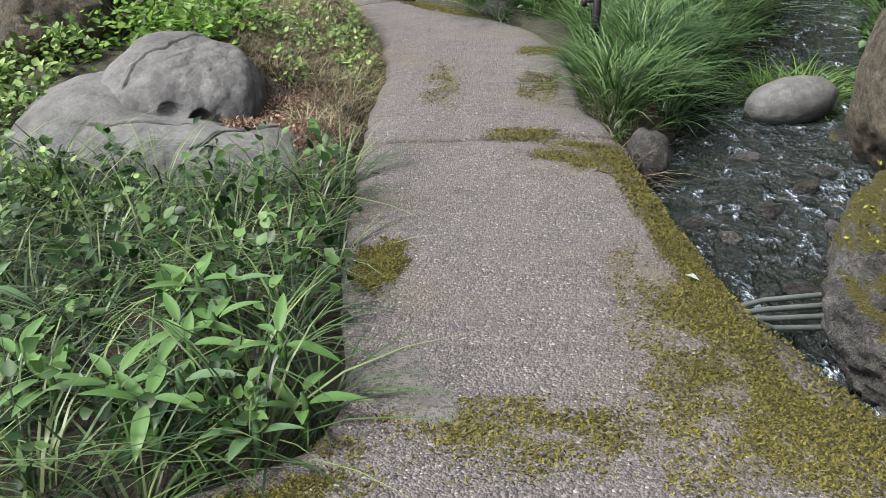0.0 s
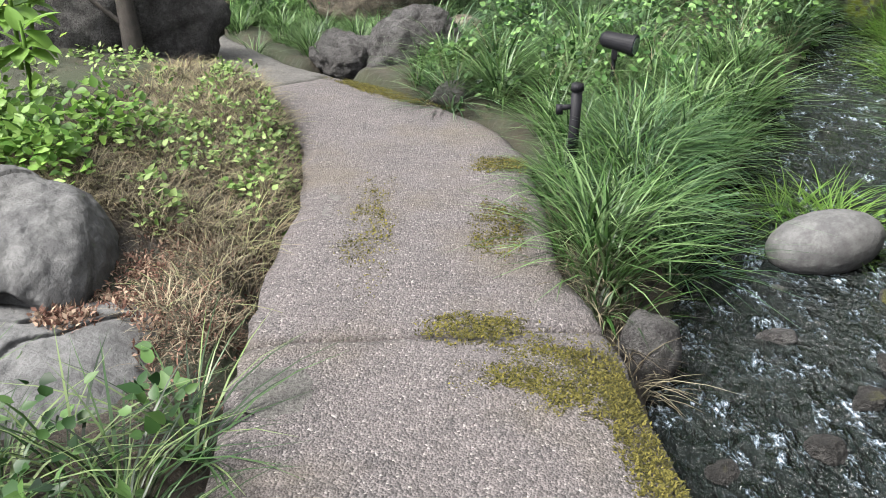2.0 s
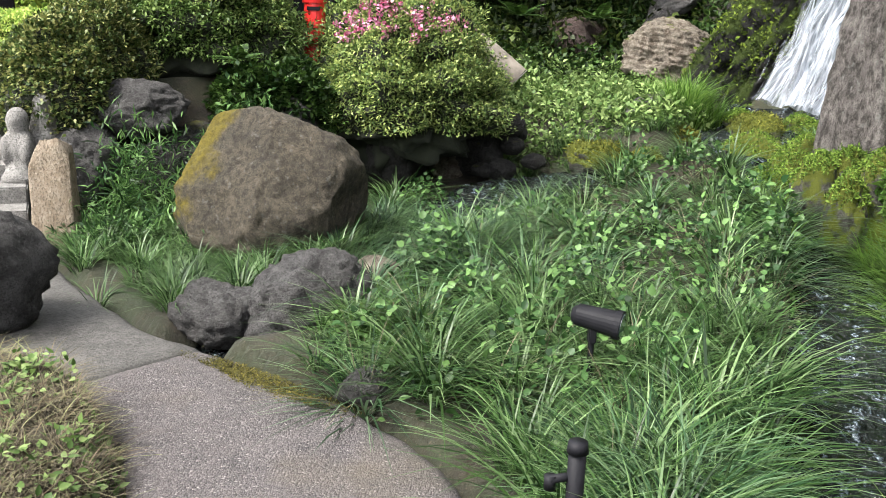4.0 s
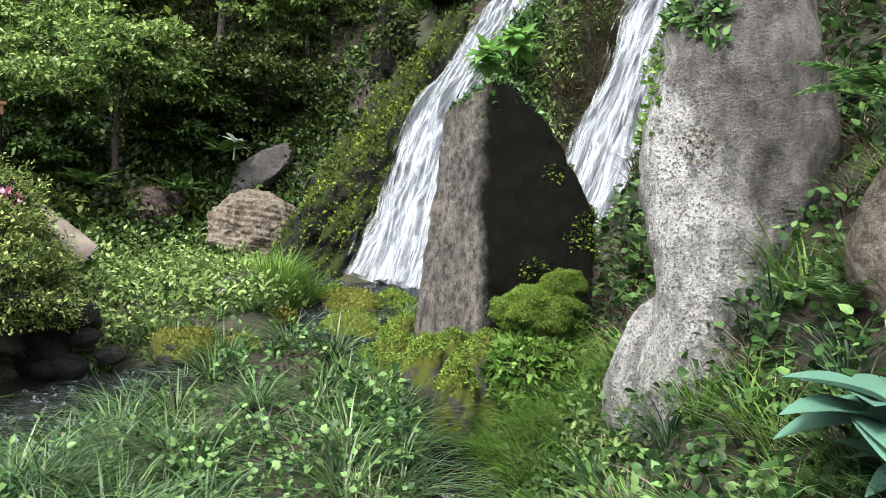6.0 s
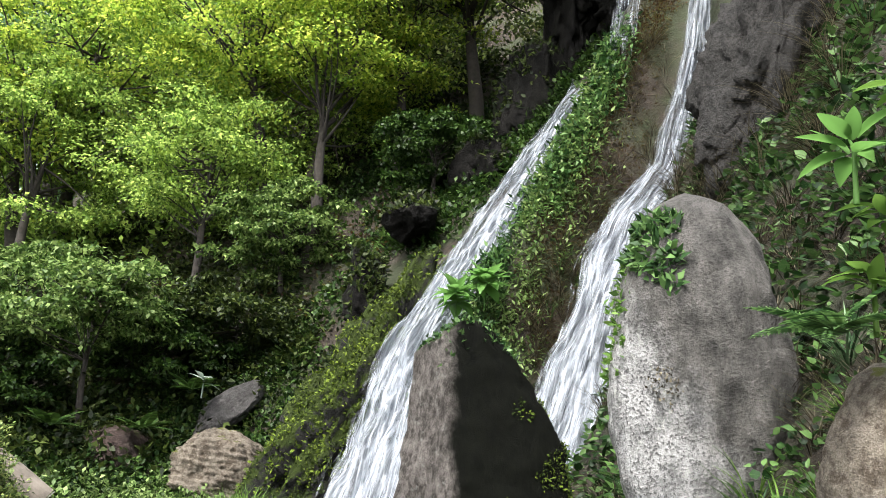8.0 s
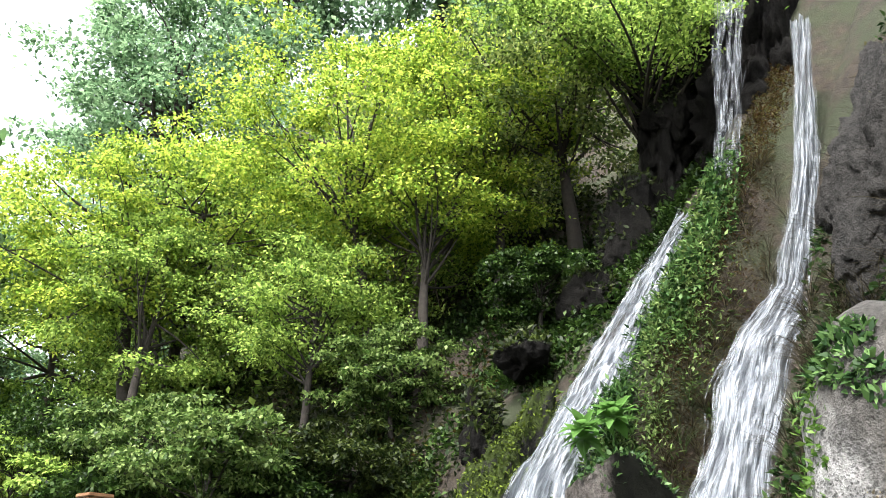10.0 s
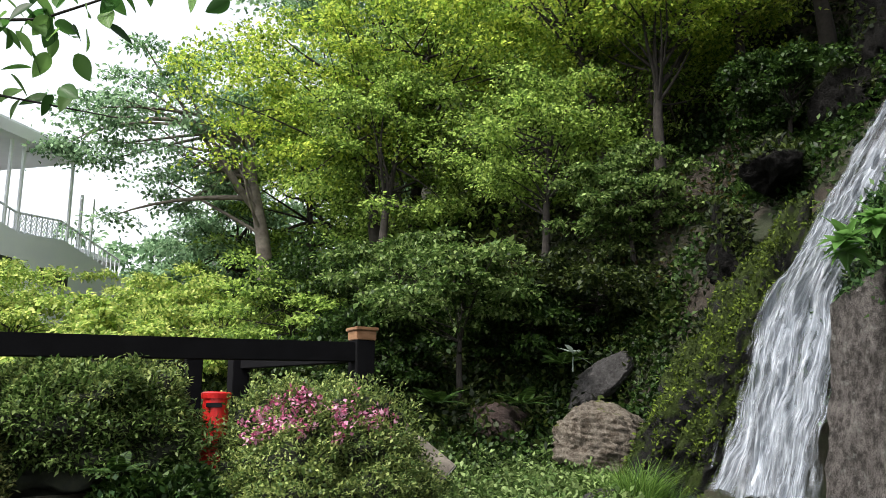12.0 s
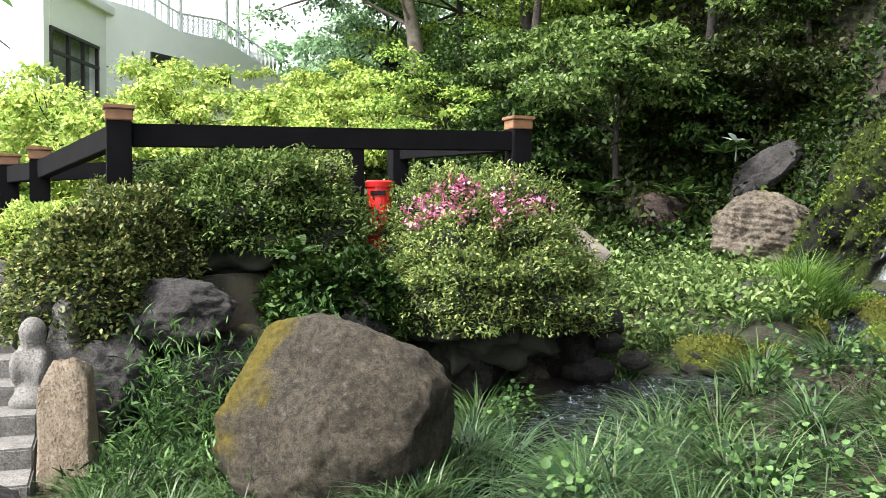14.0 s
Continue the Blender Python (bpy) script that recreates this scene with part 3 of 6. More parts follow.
M_GREENMOSS = leaf_material("bright_moss", [(0.08, 0.14, 0.01), (0.14, 0.22, 0.016), (0.22, 0.3, 0.03)], 0.9, 0.3)

# ---- ground ----
nx, ny = 330, 420
ux, uy = np.linspace(-1, 1, nx), np.linspace(-1, 1, ny)
gx = 0.8 + 6.5 * ux + 193 * np.sign(ux) * np.abs(ux) ** 7
gy = 7.0 + 11 * uy + 190 * np.sign(uy) * np.abs(uy) ** 7
X, Y = np.meshgrid(gx, gy, indexing="ij")
ground = thing("ground", "dark soil with leaf litter and moss, cut by a stream", "ground", kind="structure",
               data=mesh_np("ground", np.stack([X, Y, height(X, Y)], -1).reshape(-1, 3), grid(nx, ny), M_SOIL))

# ---- path ----
def fine_rows(a, b, n):
    """Left and right edge points between two rows of the plan, evenly spaced and rounded."""
    k = np.arange(len(PATH_ROWS))
    s = np.linspace(a, b, n)
    out = []
    for side in (PATH_LEFT, PATH_RIGHT):
        p = np.array(side)
        full = np.linspace(0, k[-1], 400)
        q = np.stack([np.interp(full, k, p[:, 0]), np.interp(full, k, p[:, 1])], 1)
        for _ in range(30):
            q[1:-1] = (q[:-2] + 2 * q[1:-1] + q[2:]) / 4
        out.append(np.stack([np.interp(s, full, q[:, 0]), np.interp(s, full, q[:, 1])], 1))
    return out


pavement = thing("pavement", "narrow grey garden path of exposed-aggregate concrete slabs with mossy edges", "path", kind="structure")


def path_slab(a, b, n, mat, seed, lift=0.0):
    pl, pr = fine_rows(a + 0.012, b - 0.012, n)
    m = 30
    u = np.linspace(0, 1, m)[None, :, None]
    top = pl[:, None] * (1 - u) + pr[:, None] * u
    e = np.abs(u[..., 0] * 2 - 1) ** 9
    ends = (np.abs(np.linspace(-1, 1, n)) ** 40)[:, None]
    wob = 0.025 * fbm2(top[..., 0], top[..., 1], 5.0, 3, seed)
    top = top + np.stack([wob * e, 0 * wob], -1)
    z = lift + 0.012 * fbm2(top[..., 0], top[..., 1], 2.2, 3, 4) + 0.004 * fbm2(top[..., 0], top[..., 1], 14.0, 2, 5) - 0.025 * e - 0.012 * ends
    v = np.concatenate([top, z[..., None]], -1)
    v = np.concatenate([v[:, :1] - (0, 0, 0.3), v, v[:, -1:] - (0, 0, 0.3)], 1)
    low = v.copy()
    low[:, :, 2] = -0.3
    v = np.concatenate([low[:1], v, low[-1:]], 0)
    part("slab", mesh_np("slab", v.reshape(-1, 3), grid(n + 2, m + 2), mat), pavement)


path_slab(0, 7, 90, M_PATH, 1)
path_slab(7, 13, 70, M_PATH, 2, 0.006)
path_slab(13, 16, 40, M_SLAB, 3)


def flat_patch(name, label, category, mat, centre, size, turn, seed, thick=0.008, blades=0, blade_len=(0.006, 0.014)):
    """A low ragged cushion on the path, with upright tips."""
    rng = np.random.default_rng(seed)
    n = blades or 15000
    p = rng.uniform(-1, 1, (n, 2))
    r = np.hypot(p[:, 0], p[:, 1])
    ragged = 0.62 + 0.42 * fbm2(p[:, 0] * 2 + seed, p[:, 1] * 2, 1.3, 4, seed)
    keep = r + 0.2 * rng.normal(size=n) < ragged
    p = p[keep] * np.array(size) / 2
    c, s = math.cos(radians(turn)), math.sin(radians(turn))
    q = np.stack([centre[0] + p[:, 0] * c - p[:, 1] * s, centre[1] + p[:, 0] * s + p[:, 1] * c, np.zeros(len(p))], 1)
    q = q[on_path(q[:, 0], q[:, 1], -0.01)]
    q[:, 2] = 0.012 * fbm2(q[:, 0], q[:, 1], 2.2, 3, 4) - 0.002 + 0.007 * (q[:, 1] > 3.45)
    m = len(q)
    v, f = blade_mesh(rng, q, rng.uniform(*blade_len, m) * 0.9, rng.uniform(0.004, 0.011, m), rng.uniform(0.2, 0.9, m), rng.uniform(0.2, 0.8, m), None, 2)
    return thing(name, label, category, kind="stuff", data=mesh_np(name, v, f, mat))


MOSSES = [((0.06, 2.22), (0.18, 0.3), 0), ((0.55, 1.42), (0.75, 0.26), 5), ((1.05, 1.85), (0.42, 1.0), 8), ((1.25, 1.5), (0.6, 0.7), 0), ((0.72, 3.3), (0.5, 0.34), -12), ((0.96, 2.8), (0.16, 1.1), 11), ((1.03, 2.3), (0.14, 0.7), 9),
          ((0.44, 5.05), (0.3, 0.22), 0), ((0.47, 4.3), (0.2, 0.55), 0), ((0.44, 3.52), (0.3, 0.2), 0), ((-0.05, 4.3), (0.2, 1.1), 8), ((-0.35, 6.35), (0.9, 0.16), -38), ((0.0, 1.08), (0.5, 0.12), 35)]
for k, (c, s, a) in enumerate(MOSSES):
    flat_patch("moss_patch", "ochre green moss growing on the concrete path", "moss", M_MOSS, c, (s[0] * 1.3, s[1] * 1.3), a, 40 + k, blades=4000 if 7 <= k <= 10 else 34000 if 2 <= k <= 3 else 0)


def repair_patch(centre, size, turn, seed):
    """A thin ragged skin of smooth cement on the path."""
    n, m = 10, 48
    a = np.linspace(0, 2 * np.pi, m)[None]
    edge = 0.8 + 0.25 * fbm2(np.cos(a) * 1.3 + seed, np.sin(a) * 1.3, 1.6, 4, seed)
    q = np.linspace(0.02, 1, n)[:, None] * edge
    x, y = q * np.cos(a) * size[0] / 2, q * np.sin(a) * size[1] / 2
    c, k = math.cos(radians(turn)), math.sin(radians(turn))
    x, y = centre[0] + x * c - y * k, centre[1] + x * k + y * c
    z = 0.012 * fbm2(x, y, 2.2, 3, 4) + 0.004 * fbm2(x, y, 14.0, 2, 5) + 0.006 * (1 - np.linspace(0, 1, n)[:, None] ** 4) - 0.001
    return thing("cement_patch", "pale smooth cement patch worn into the path", "patch", "cement patches", data=mesh_np("cement_patch", np.stack([x, y, z], -1).reshape(-1, 3), grid(n, m), M_SLAB))


repair_patch((-0.08, 3.13), (0.3, 0.26), 40, 3)
repair_patch((0.24, 1.6), (0.24, 0.4), 20, 5)
repair_patch((0.36, 1.5), (0.2, 0.14), 70, 11)
repair_patch((-0.2, 4.5), (0.22, 0.5), 0, 7)


# ---- water ----
def water_sheet(name, line, label):
    line = np.array(line)
    d = np.r_[0, np.cumsum(np.hypot(*np.diff(line[:, :2], axis=0).T))]
    n, m = 700, 60
    s = np.linspace(0, d[-1], n)
    c = np.stack([np.interp(s, d, line[:, k]) for k in range(4)], 1)
    for _ in range(60):
        c[1:-1] = (c[:-2] + 2 * c[1:-1] + c[2:]) / 4
    tang = unit(np.gradient(c[:, :2], axis=0))
    side = np.stack([-tang[:, 1], tang[:, 0]], 1)
    u = np.linspace(-1.6, 1.6, m)
    xy = c[:, None, :2] + side[:, None] * (u[None, :, None] * c[:, None, 3:4])
    slope = np.abs(np.gradient(c[:, 2], s))[:, None]
    z = c[:, None, 2] + (0.012 + 0.1 * slope) * fbm2(xy[..., 0], xy[..., 1], 11.0, 4, 3)
    v = np.concatenate([xy, z[..., None]], -1).reshape(-1, 3)
    return thing("water", label, "stream", kind="structure", data=mesh_np(name, v, grid(n, m), M_WATER))


water_sheet("stream", STREAM, "shallow rippling dark stream beside the path")
water_sheet("brook", BROOK, "small rippling brook between mossy stones")


def waterfall(label, line, mat, bulge=0.1, seed=1, strands=True):
    """A sheet of white water that runs down the given line of (x, y, z, half width)."""
    p = np.array(line, float)
    d = np.r_[0, np.cumsum(np.linalg.norm(np.diff(p[:, :3], axis=0), axis=1))]
    n, m = 260, 48
    s = np.linspace(0, d[-1], n)
    c = np.stack([np.interp(s, d, p[:, k]) for k in range(3)], 1)
    hw = np.interp(s, d, p[:, 3]) * (1 + 0.18 * fbm2(s, 0 * s, 1.3, 3, seed))
    for _ in range(14):
        c[1:-1] = (c[:-2] + 2 * c[1:-1] + c[2:]) / 4
    tang = unit(np.gradient(c, axis=0))
    face = np.repeat(unit(np.array([[-0.62, -0.72, 0.3]])), n, 0)
    side = unit(np.cross(tang, face))
    out = np.cross(side, tang)
    out = out * np.sign((out * face).sum(1))[:, None]
    ob = thing("waterfall", label, "waterfall", "waterfalls")

    def sheet(name, middle, share, lift, more):
        u = np.linspace(-1, 1, m)
        wander = middle + 0.12 * fbm2(s * 0.8, 0 * s + more, 1.0, 2, seed)
        at = wander[:, None] + u[None] * share
        v = c[:, None] + side[:, None] * (at * hw[:, None])[..., None]
        q = np.stack([at * 7, np.repeat(s[:, None] * 2.2, m, 1), np.full((n, m), seed + more)], -1)
        rel = lift + bulge * (1 - at**2) + 0.1 * fbm(q.reshape(-1, 3), 4).reshape(n, m)
        v = v + out[:, None] * rel[..., None]
        me = mesh_np(name, v.reshape(-1, 3), grid(n, m), mat)
        uv = me.uv_layers.new(name="UVMap")
        flat = np.stack([np.repeat(np.linspace(0, 1, m)[None], n, 0), np.repeat(s[:, None] / 2.0 + seed + more, m, 1)], -1).reshape(-1, 2)
        li = np.zeros(len(me.loops), np.int32)
        me.loops.foreach_get("vertex_index", li)
        uv.data.foreach_set("uv", flat[li].astype(np.float32).ravel())
        part(name, me, ob)

    sheet("water_sheet", 0.0, 1.0, 0.0, 0.0)
    for k, (middle, share) in enumerate(((-0.45, 0.3), (0.05, 0.34), (0.5, 0.3)) if strands else ((-0.4, 0.3), (0.35, 0.35))):
        sheet("water_strand", middle, share, 0.05, 1.7 + 2.3 * k)
    return ob


waterfall("white water sliding down the mossy rock face into the pool", FALL_A, M_FALL, seed=1)
waterfall("tall white waterfall dropping between cliff and standing rock", FALL_B, M_FALL, seed=7)
waterfall("thin veil of water over the dark upper cliff", [(8.5, 12.3, 10.4, 0.42), (8.35, 12.35, 9.5, 0.42), (8.0, 12.4, 6.7, 0.4)], M_VEIL, seed=12, strands=False)


# ---- rocks ----
def shaped(bm, v, mat, name):
    for vert, co in zip(bm.verts, v):
        vert.co = co
    return from_bm(name, bm, mat)


def rock_mesh(name, size, seed, mat, level=4, rough=0.12, freq=1.6, cuts=5, cut=(0.72, 0.95), shear=(0, 0), taper=0.0, layers=0.0):
    bm = bmesh.new()
    bmesh.ops.create_icosphere(bm, subdivisions=level, radius=1.0)
    v = np.array([p.co[:] for p in bm.verts])
    rng = np.random.default_rng(seed)
    for _ in range(cuts):
        n = unit(rng.normal(size=3) * (1, 1, 0.7))
        d = rng.uniform(*cut)
        over = np.maximum(v @ n - d, 0)
        v = v - over[:, None] * n * 0.92
    nrm = unit(v)
    v = v + nrm * (rough * fbm(v * freq + seed * 7.1, 5) + rough * 0.25 * fbm(v * freq * 5 + seed, 4) - rough * 0.9 * np.clip(0.28 - np.abs(fbm(v * freq * 1.3 + seed * 3.3, 3)), 0, 1))[:, None]
    if level >= 5:
        v = v + nrm * (rough * 0.16 * fbm(v * freq * 17 + seed, 3) - rough * 0.5 * np.clip(vnoise(v * freq * 9 + seed) - 0.45, 0, 1))[:, None]
    if layers:
        v[:, :2] *= (1 + layers * np.sin(v[:, 2:3] * 48 + 4 * vnoise(v * 1.5)[:, None]) * (0.6 + 0.6 * vnoise(v * 3)[:, None]))
    if taper:
        v[:, :2] *= (1 - taper * (v[:, 2:3] + 1) / 2)
    v[:, 0] += shear[0] * v[:, 2]
    v[:, 1] += shear[1] * v[:, 2]
    return shaped(bm, v * np.asarray(size) / 2, mat, name)


def rock(name, label, place, size, seed, mat, turn=0.0, tilt=(0, 0), group="", **more):
    ob = thing(name, label, "rock", group, data=rock_mesh(name, size, seed, mat, **more))
    ob.matrix_world = pose(*place, tilt[0], tilt[1], turn)
    return ob


def hewn_mesh(name, corners, mat, seed, rough=0.05, levels=5):
    """An angular rock: the hull of a few corners, finely divided and roughened."""
    bm = bmesh.new()
    for c in corners:
        bm.verts.new(c)
    bmesh.ops.convex_hull(bm, input=bm.verts)
    bmesh.ops.delete(bm, geom=[v for v in bm.verts if not v.link_faces], context="VERTS")
    bmesh.ops.triangulate(bm, faces=bm.faces)
    for _ in range(levels):
        bmesh.ops.subdivide_edges(bm, edges=bm.edges, cuts=1, use_grid_fill=True)
    for _ in range(2):
        bmesh.ops.smooth_vert(bm, verts=bm.verts, factor=0.3, use_axis_x=True, use_axis_y=True, use_axis_z=True)
    bm.normal_update()
    v = np.array([p.co[:] for p in bm.verts])
    n = np.array([p.normal[:] for p in bm.verts])
    v = v + n * (rough * 0.6 * fbm(v * 2.0 + seed, 3) + rough * 0.5 * fbm(v * 10 + seed, 4) - rough * 1.2 * np.clip(0.22 - np.abs(fbm(v * 3.0 + seed * 3.3, 3)), 0, 1))[:, None]
    return shaped(bm, v, mat, name)


def column_mesh(name, rows, mat, seed, rough=0.05):
    """An upright rock from rows of (height, left, right, depth), facing -y."""
    r = np.array(rows, float)
    n, m = 110, 90
    z = np.linspace(r[0, 0], r[-1, 0], n)
    lf, rt, dp = (np.interp(z, r[:, 0], r[:, k]) for k in (1, 2, 3))
    for arr in (lf, rt, dp):
        for _ in range(8):
            arr[1:-1] = (arr[:-2] + 2 * arr[1:-1] + arr[2:]) / 4
    a = np.arange(m) / m * 2 * np.pi
    ca, sa = np.cos(a), np.sin(a)
    ca, sa = np.sign(ca) * np.abs(ca) ** 0.8, np.sign(sa) * np.abs(sa) ** 0.8
    x = ((lf + rt) / 2)[:, None] + ((rt - lf) / 2)[:, None] * ca[None]
    y = dp[:, None] / 2 * sa[None]
    v = np.stack([x, y, np.repeat(z[:, None], m, 1)], -1).reshape(-1, 3)
    nrm = np.stack([np.repeat(ca[None], n, 0), np.repeat(sa[None], n, 0), 0 * x], -1).reshape(-1, 3)
    streak = fbm(v * (5, 5, 1.2) + seed, 4)
    v = v + nrm * (rough * fbm(v * 2 + seed, 5) + rough * 0.5 * streak + rough * 0.14 * fbm(v * 12, 3) - rough * 2.0 * np.clip(0.1 - np.abs(fbm(v * (2.6, 2.6, 0.9) + seed * 2.7, 3)), 0, 1))[:, None]
    i, j = np.meshgrid(np.arange(n - 1), np.arange(m), indexing="ij")
    j2 = (j + 1) % m
    f = np.stack([i * m + j, i * m + j2, (i + 1) * m + j2, (i + 1) * m + j], -1).reshape(-1, 4)
    return mesh_np(name, v, f, mat)


# the great ones
def blend_mesh(name, centre, lumps, mat, seed, hollows=(), cracks=(), rough=0.02, soft=0.09, level=7):
    """A water-worn rock: ellipsoids (place, radii) melted together, seen from centre, with round hollows (place, radius) and cracks on plan (from, to, half width)."""
    bm = bmesh.new()
    bmesh.ops.create_icosphere(bm, subdivisions=level, radius=1.0)
    d = np.array([p.co[:] for p in bm.verts])
    centre = np.array(centre)

    def inside(p):
        total = 0
        for c, r in lumps:
            r = np.array(r)
            q = (p - np.array(c)) / r
            total = total + np.exp(-(np.linalg.norm(q, axis=1) - 1) * r.min() / soft)
        f = -soft * np.log(total + 1e-12)
        for c, r in hollows:
            q = p + 0.05 * np.stack([vnoise(p * 11 + k) for k in (2, 6, 12)], 1)
            f = np.maximum(f, 0.7 * (r - np.linalg.norm((q - np.array(c)) * (0.7, 1, 1.2), axis=1)))
        for a, b, r in cracks:
            a, b, w = np.array(a), np.array(b), p[:, :2] + 0.03 * np.stack([vnoise(p * 9 + k) for k in (1, 5)], 1)
            t = np.clip(((w - a) @ (b - a)) / ((b - a) @ (b - a)), 0, 1)
            f = np.maximum(f, 0.8 * np.minimum(r - np.linalg.norm(w - a - t[:, None] * (b - a), axis=1), f + 0.05))
        return f

    far = np.full(len(d), 1.5)
    going = np.ones(len(d), bool)
    for _ in range(70):
        f = inside(centre + d[going] * far[going, None])
        far[going] -= np.maximum(f * 0.7, 0.002)
        going[going] = f > 0.002
        if not going.any():
            break
    p = centre + d * far[:, None]
    p = p + d * (rough * fbm(p * 3.2 + seed, 4) + rough * 0.22 * fbm(p * 16 + seed, 3) - rough * 1.6 * np.clip(0.1 - np.abs(fbm(p * (1.6, 1.6, 3.0) + seed * 2.1, 2)), 0, 1))[:, None]
    return shaped(bm, p, mat, name)


face = thing("boulder", "large smooth grey boulder with a cracked ledge, fringed by sedge", "rock")
ledge = part("body", blend_mesh("body", (-1.05, 3.2, -0.12), [((-1.5, 3.4, -0.04), (0.32, 0.55, 0.27)), ((-1.15, 3.1, -0.12), (0.45, 0.42, 0.24)), ((-0.8, 3.05, -0.2), (0.4, 0.36, 0.26)), ((-0.68, 3.35, -0.22), (0.3, 0.5, 0.25))], M_FACE, 3,
                        (), (((-1.35, 3.0), (-0.86, 3.2), 0.016), ((-0.86, 3.2), (-0.72, 3.55), 0.018), ((-0.86, 2.95), (-0.62, 3.4), 0.015), ((-1.32, 3.55), (-1.5, 2.9), 0.014)), 0.02, 0.05), face)
part("head", blend_mesh("head", (-1.12, 3.6, 0.1), [((-1.22, 3.6, 0.1), (0.3, 0.34, 0.26)), ((-0.98, 3.64, 0.08), (0.2, 0.28, 0.24)), ((-1.12, 3.4, 0.06), (0.2, 0.16, 0.18))], M_FACE, 8,
                        (((-1.0, 3.2, 0.15), 0.1), ((-0.87, 3.29, 0.08), 0.09)), (((-1.3, 3.3), (-1.1, 3.75), 0.012),), 0.03, 0.04), face, "upper lump with a broken dark hollow")
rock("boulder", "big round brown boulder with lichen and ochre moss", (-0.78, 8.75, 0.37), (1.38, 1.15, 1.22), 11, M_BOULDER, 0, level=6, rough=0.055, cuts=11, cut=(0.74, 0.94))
rock("boulder", "lumpy grey rock at the bend of the path", (-0.26, 7.15, 0.12), (0.7, 0.55, 0.56), 23, M_ROCK, 25, (0, -20), level=5, rough=0.16)
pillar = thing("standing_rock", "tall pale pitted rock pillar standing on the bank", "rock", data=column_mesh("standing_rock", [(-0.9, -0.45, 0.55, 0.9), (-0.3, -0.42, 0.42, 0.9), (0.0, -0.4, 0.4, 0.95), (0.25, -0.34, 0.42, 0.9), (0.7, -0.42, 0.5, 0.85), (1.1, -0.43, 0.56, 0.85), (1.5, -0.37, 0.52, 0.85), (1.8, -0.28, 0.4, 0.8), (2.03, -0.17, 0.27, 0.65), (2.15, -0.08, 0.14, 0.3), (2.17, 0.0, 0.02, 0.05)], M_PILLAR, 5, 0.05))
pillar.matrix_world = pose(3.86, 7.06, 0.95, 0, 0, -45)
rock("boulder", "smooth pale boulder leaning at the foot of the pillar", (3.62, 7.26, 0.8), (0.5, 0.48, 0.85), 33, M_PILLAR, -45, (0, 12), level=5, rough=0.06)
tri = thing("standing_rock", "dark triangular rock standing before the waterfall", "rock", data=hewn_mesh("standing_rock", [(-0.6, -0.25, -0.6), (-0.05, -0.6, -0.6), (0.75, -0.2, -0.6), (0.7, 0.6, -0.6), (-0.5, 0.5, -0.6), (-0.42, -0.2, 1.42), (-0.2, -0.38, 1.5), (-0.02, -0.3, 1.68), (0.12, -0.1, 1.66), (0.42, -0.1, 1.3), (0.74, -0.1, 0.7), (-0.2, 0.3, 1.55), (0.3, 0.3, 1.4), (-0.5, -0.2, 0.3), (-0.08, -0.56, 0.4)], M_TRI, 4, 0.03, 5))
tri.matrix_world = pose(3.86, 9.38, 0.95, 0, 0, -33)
layer_rock = rock("boulder", "layered brown stone lying in the grass", (3.25, 13.95, 1.3), (1.3, 0.9, 1.0), 51, M_LAYER, 10, (0, 8), level=6, layers=0.028, cuts=8)
rock("boulder", "small ochre mossy stone beside the layered one", (3.95, 13.75, 1.35), (0.4, 0.4, 0.42), 52, M_MOSSROCK, 10)
rock("rock_slab", "tilted pale rock slab under ferns", (3.55, 14.9, 2.1), (1.2, 0.6, 0.42), 61, M_ROCK, 12, (0, -38), level=5, cuts=8)
rock("boulder", "reddish brown boulder at the foot of the slope", (2.15, 14.8, 1.45), (1.15, 0.8, 0.75), 71, M_REDROCK, 0, level=5, cuts=8)
ochre = rock("boulder", "grey boulder covered in ochre moss beside the stream", (1.85, 2.2, 0.0), (0.85, 1.2, 0.85), 81, M_MOSSBOULDER, -25, level=6, cuts=8)
rock("boulder", "grey streaked rock rising from the stream bank", (2.2, 4.05, 0.1), (0.5, 0.75, 1.0), 82, M_BOULDER, -20, level=5)
rock("stream_stone", "smooth oval grey stone lying in the stream", (1.85, 4.74, -0.16), (0.52, 0.33, 0.27), 91, M_FACE, 18, (0, -8), level=5, rough=0.03, cuts=2)
rock("boulder", "dark grey rock behind the bend of the path", (-2.3, 6.75, 0.25), (1.5, 0.9, 1.0), 95, M_ROCK, 30, level=5)
rock("boulder", "weathered rock among shrubs on the bank", (-2.3, 4.3, 0.25), (0.9, 0.8, 0.8), 96, M_BOULDER, 10, level=5)
rock("boulder", "pale rounded stone in the sedge", (0.06, 7.5, 0.12), (0.36, 0.3, 0.34), 97, M_LAYER, 0)
rock("boulder", "rough grey stone at the brook's outlet", (-0.72, 7.15, 0.03), (0.5, 0.35, 0.35), 98, M_ROCK, 0, level=5, rough=0.2)
rock("boulder", "flat stone at the path's edge", (0.1, 6.25, 0.03), (0.3, 0.22, 0.16), 99, M_ROCK, 0)
rock("boulder", "grey stone under the sedge tuft by the path", (0.99, 3.75, -0.17), (0.24, 0.22, 0.3), 100, M_ROCK, 0)
rock("boulder", "pointed dark stone below the azalea", (0.45, 11.3, 0.35), (0.55, 0.4, 0.6), 101, M_LAYER, 30, cuts=9, cut=(0.5, 0.8))
rock("boulder", "brownish rock half hidden on the leafy bank", (3.62, 5.65, 1.6), (0.7, 0.8, 0.9), 102, M_LAYER, -20, level=5, rough=0.06)
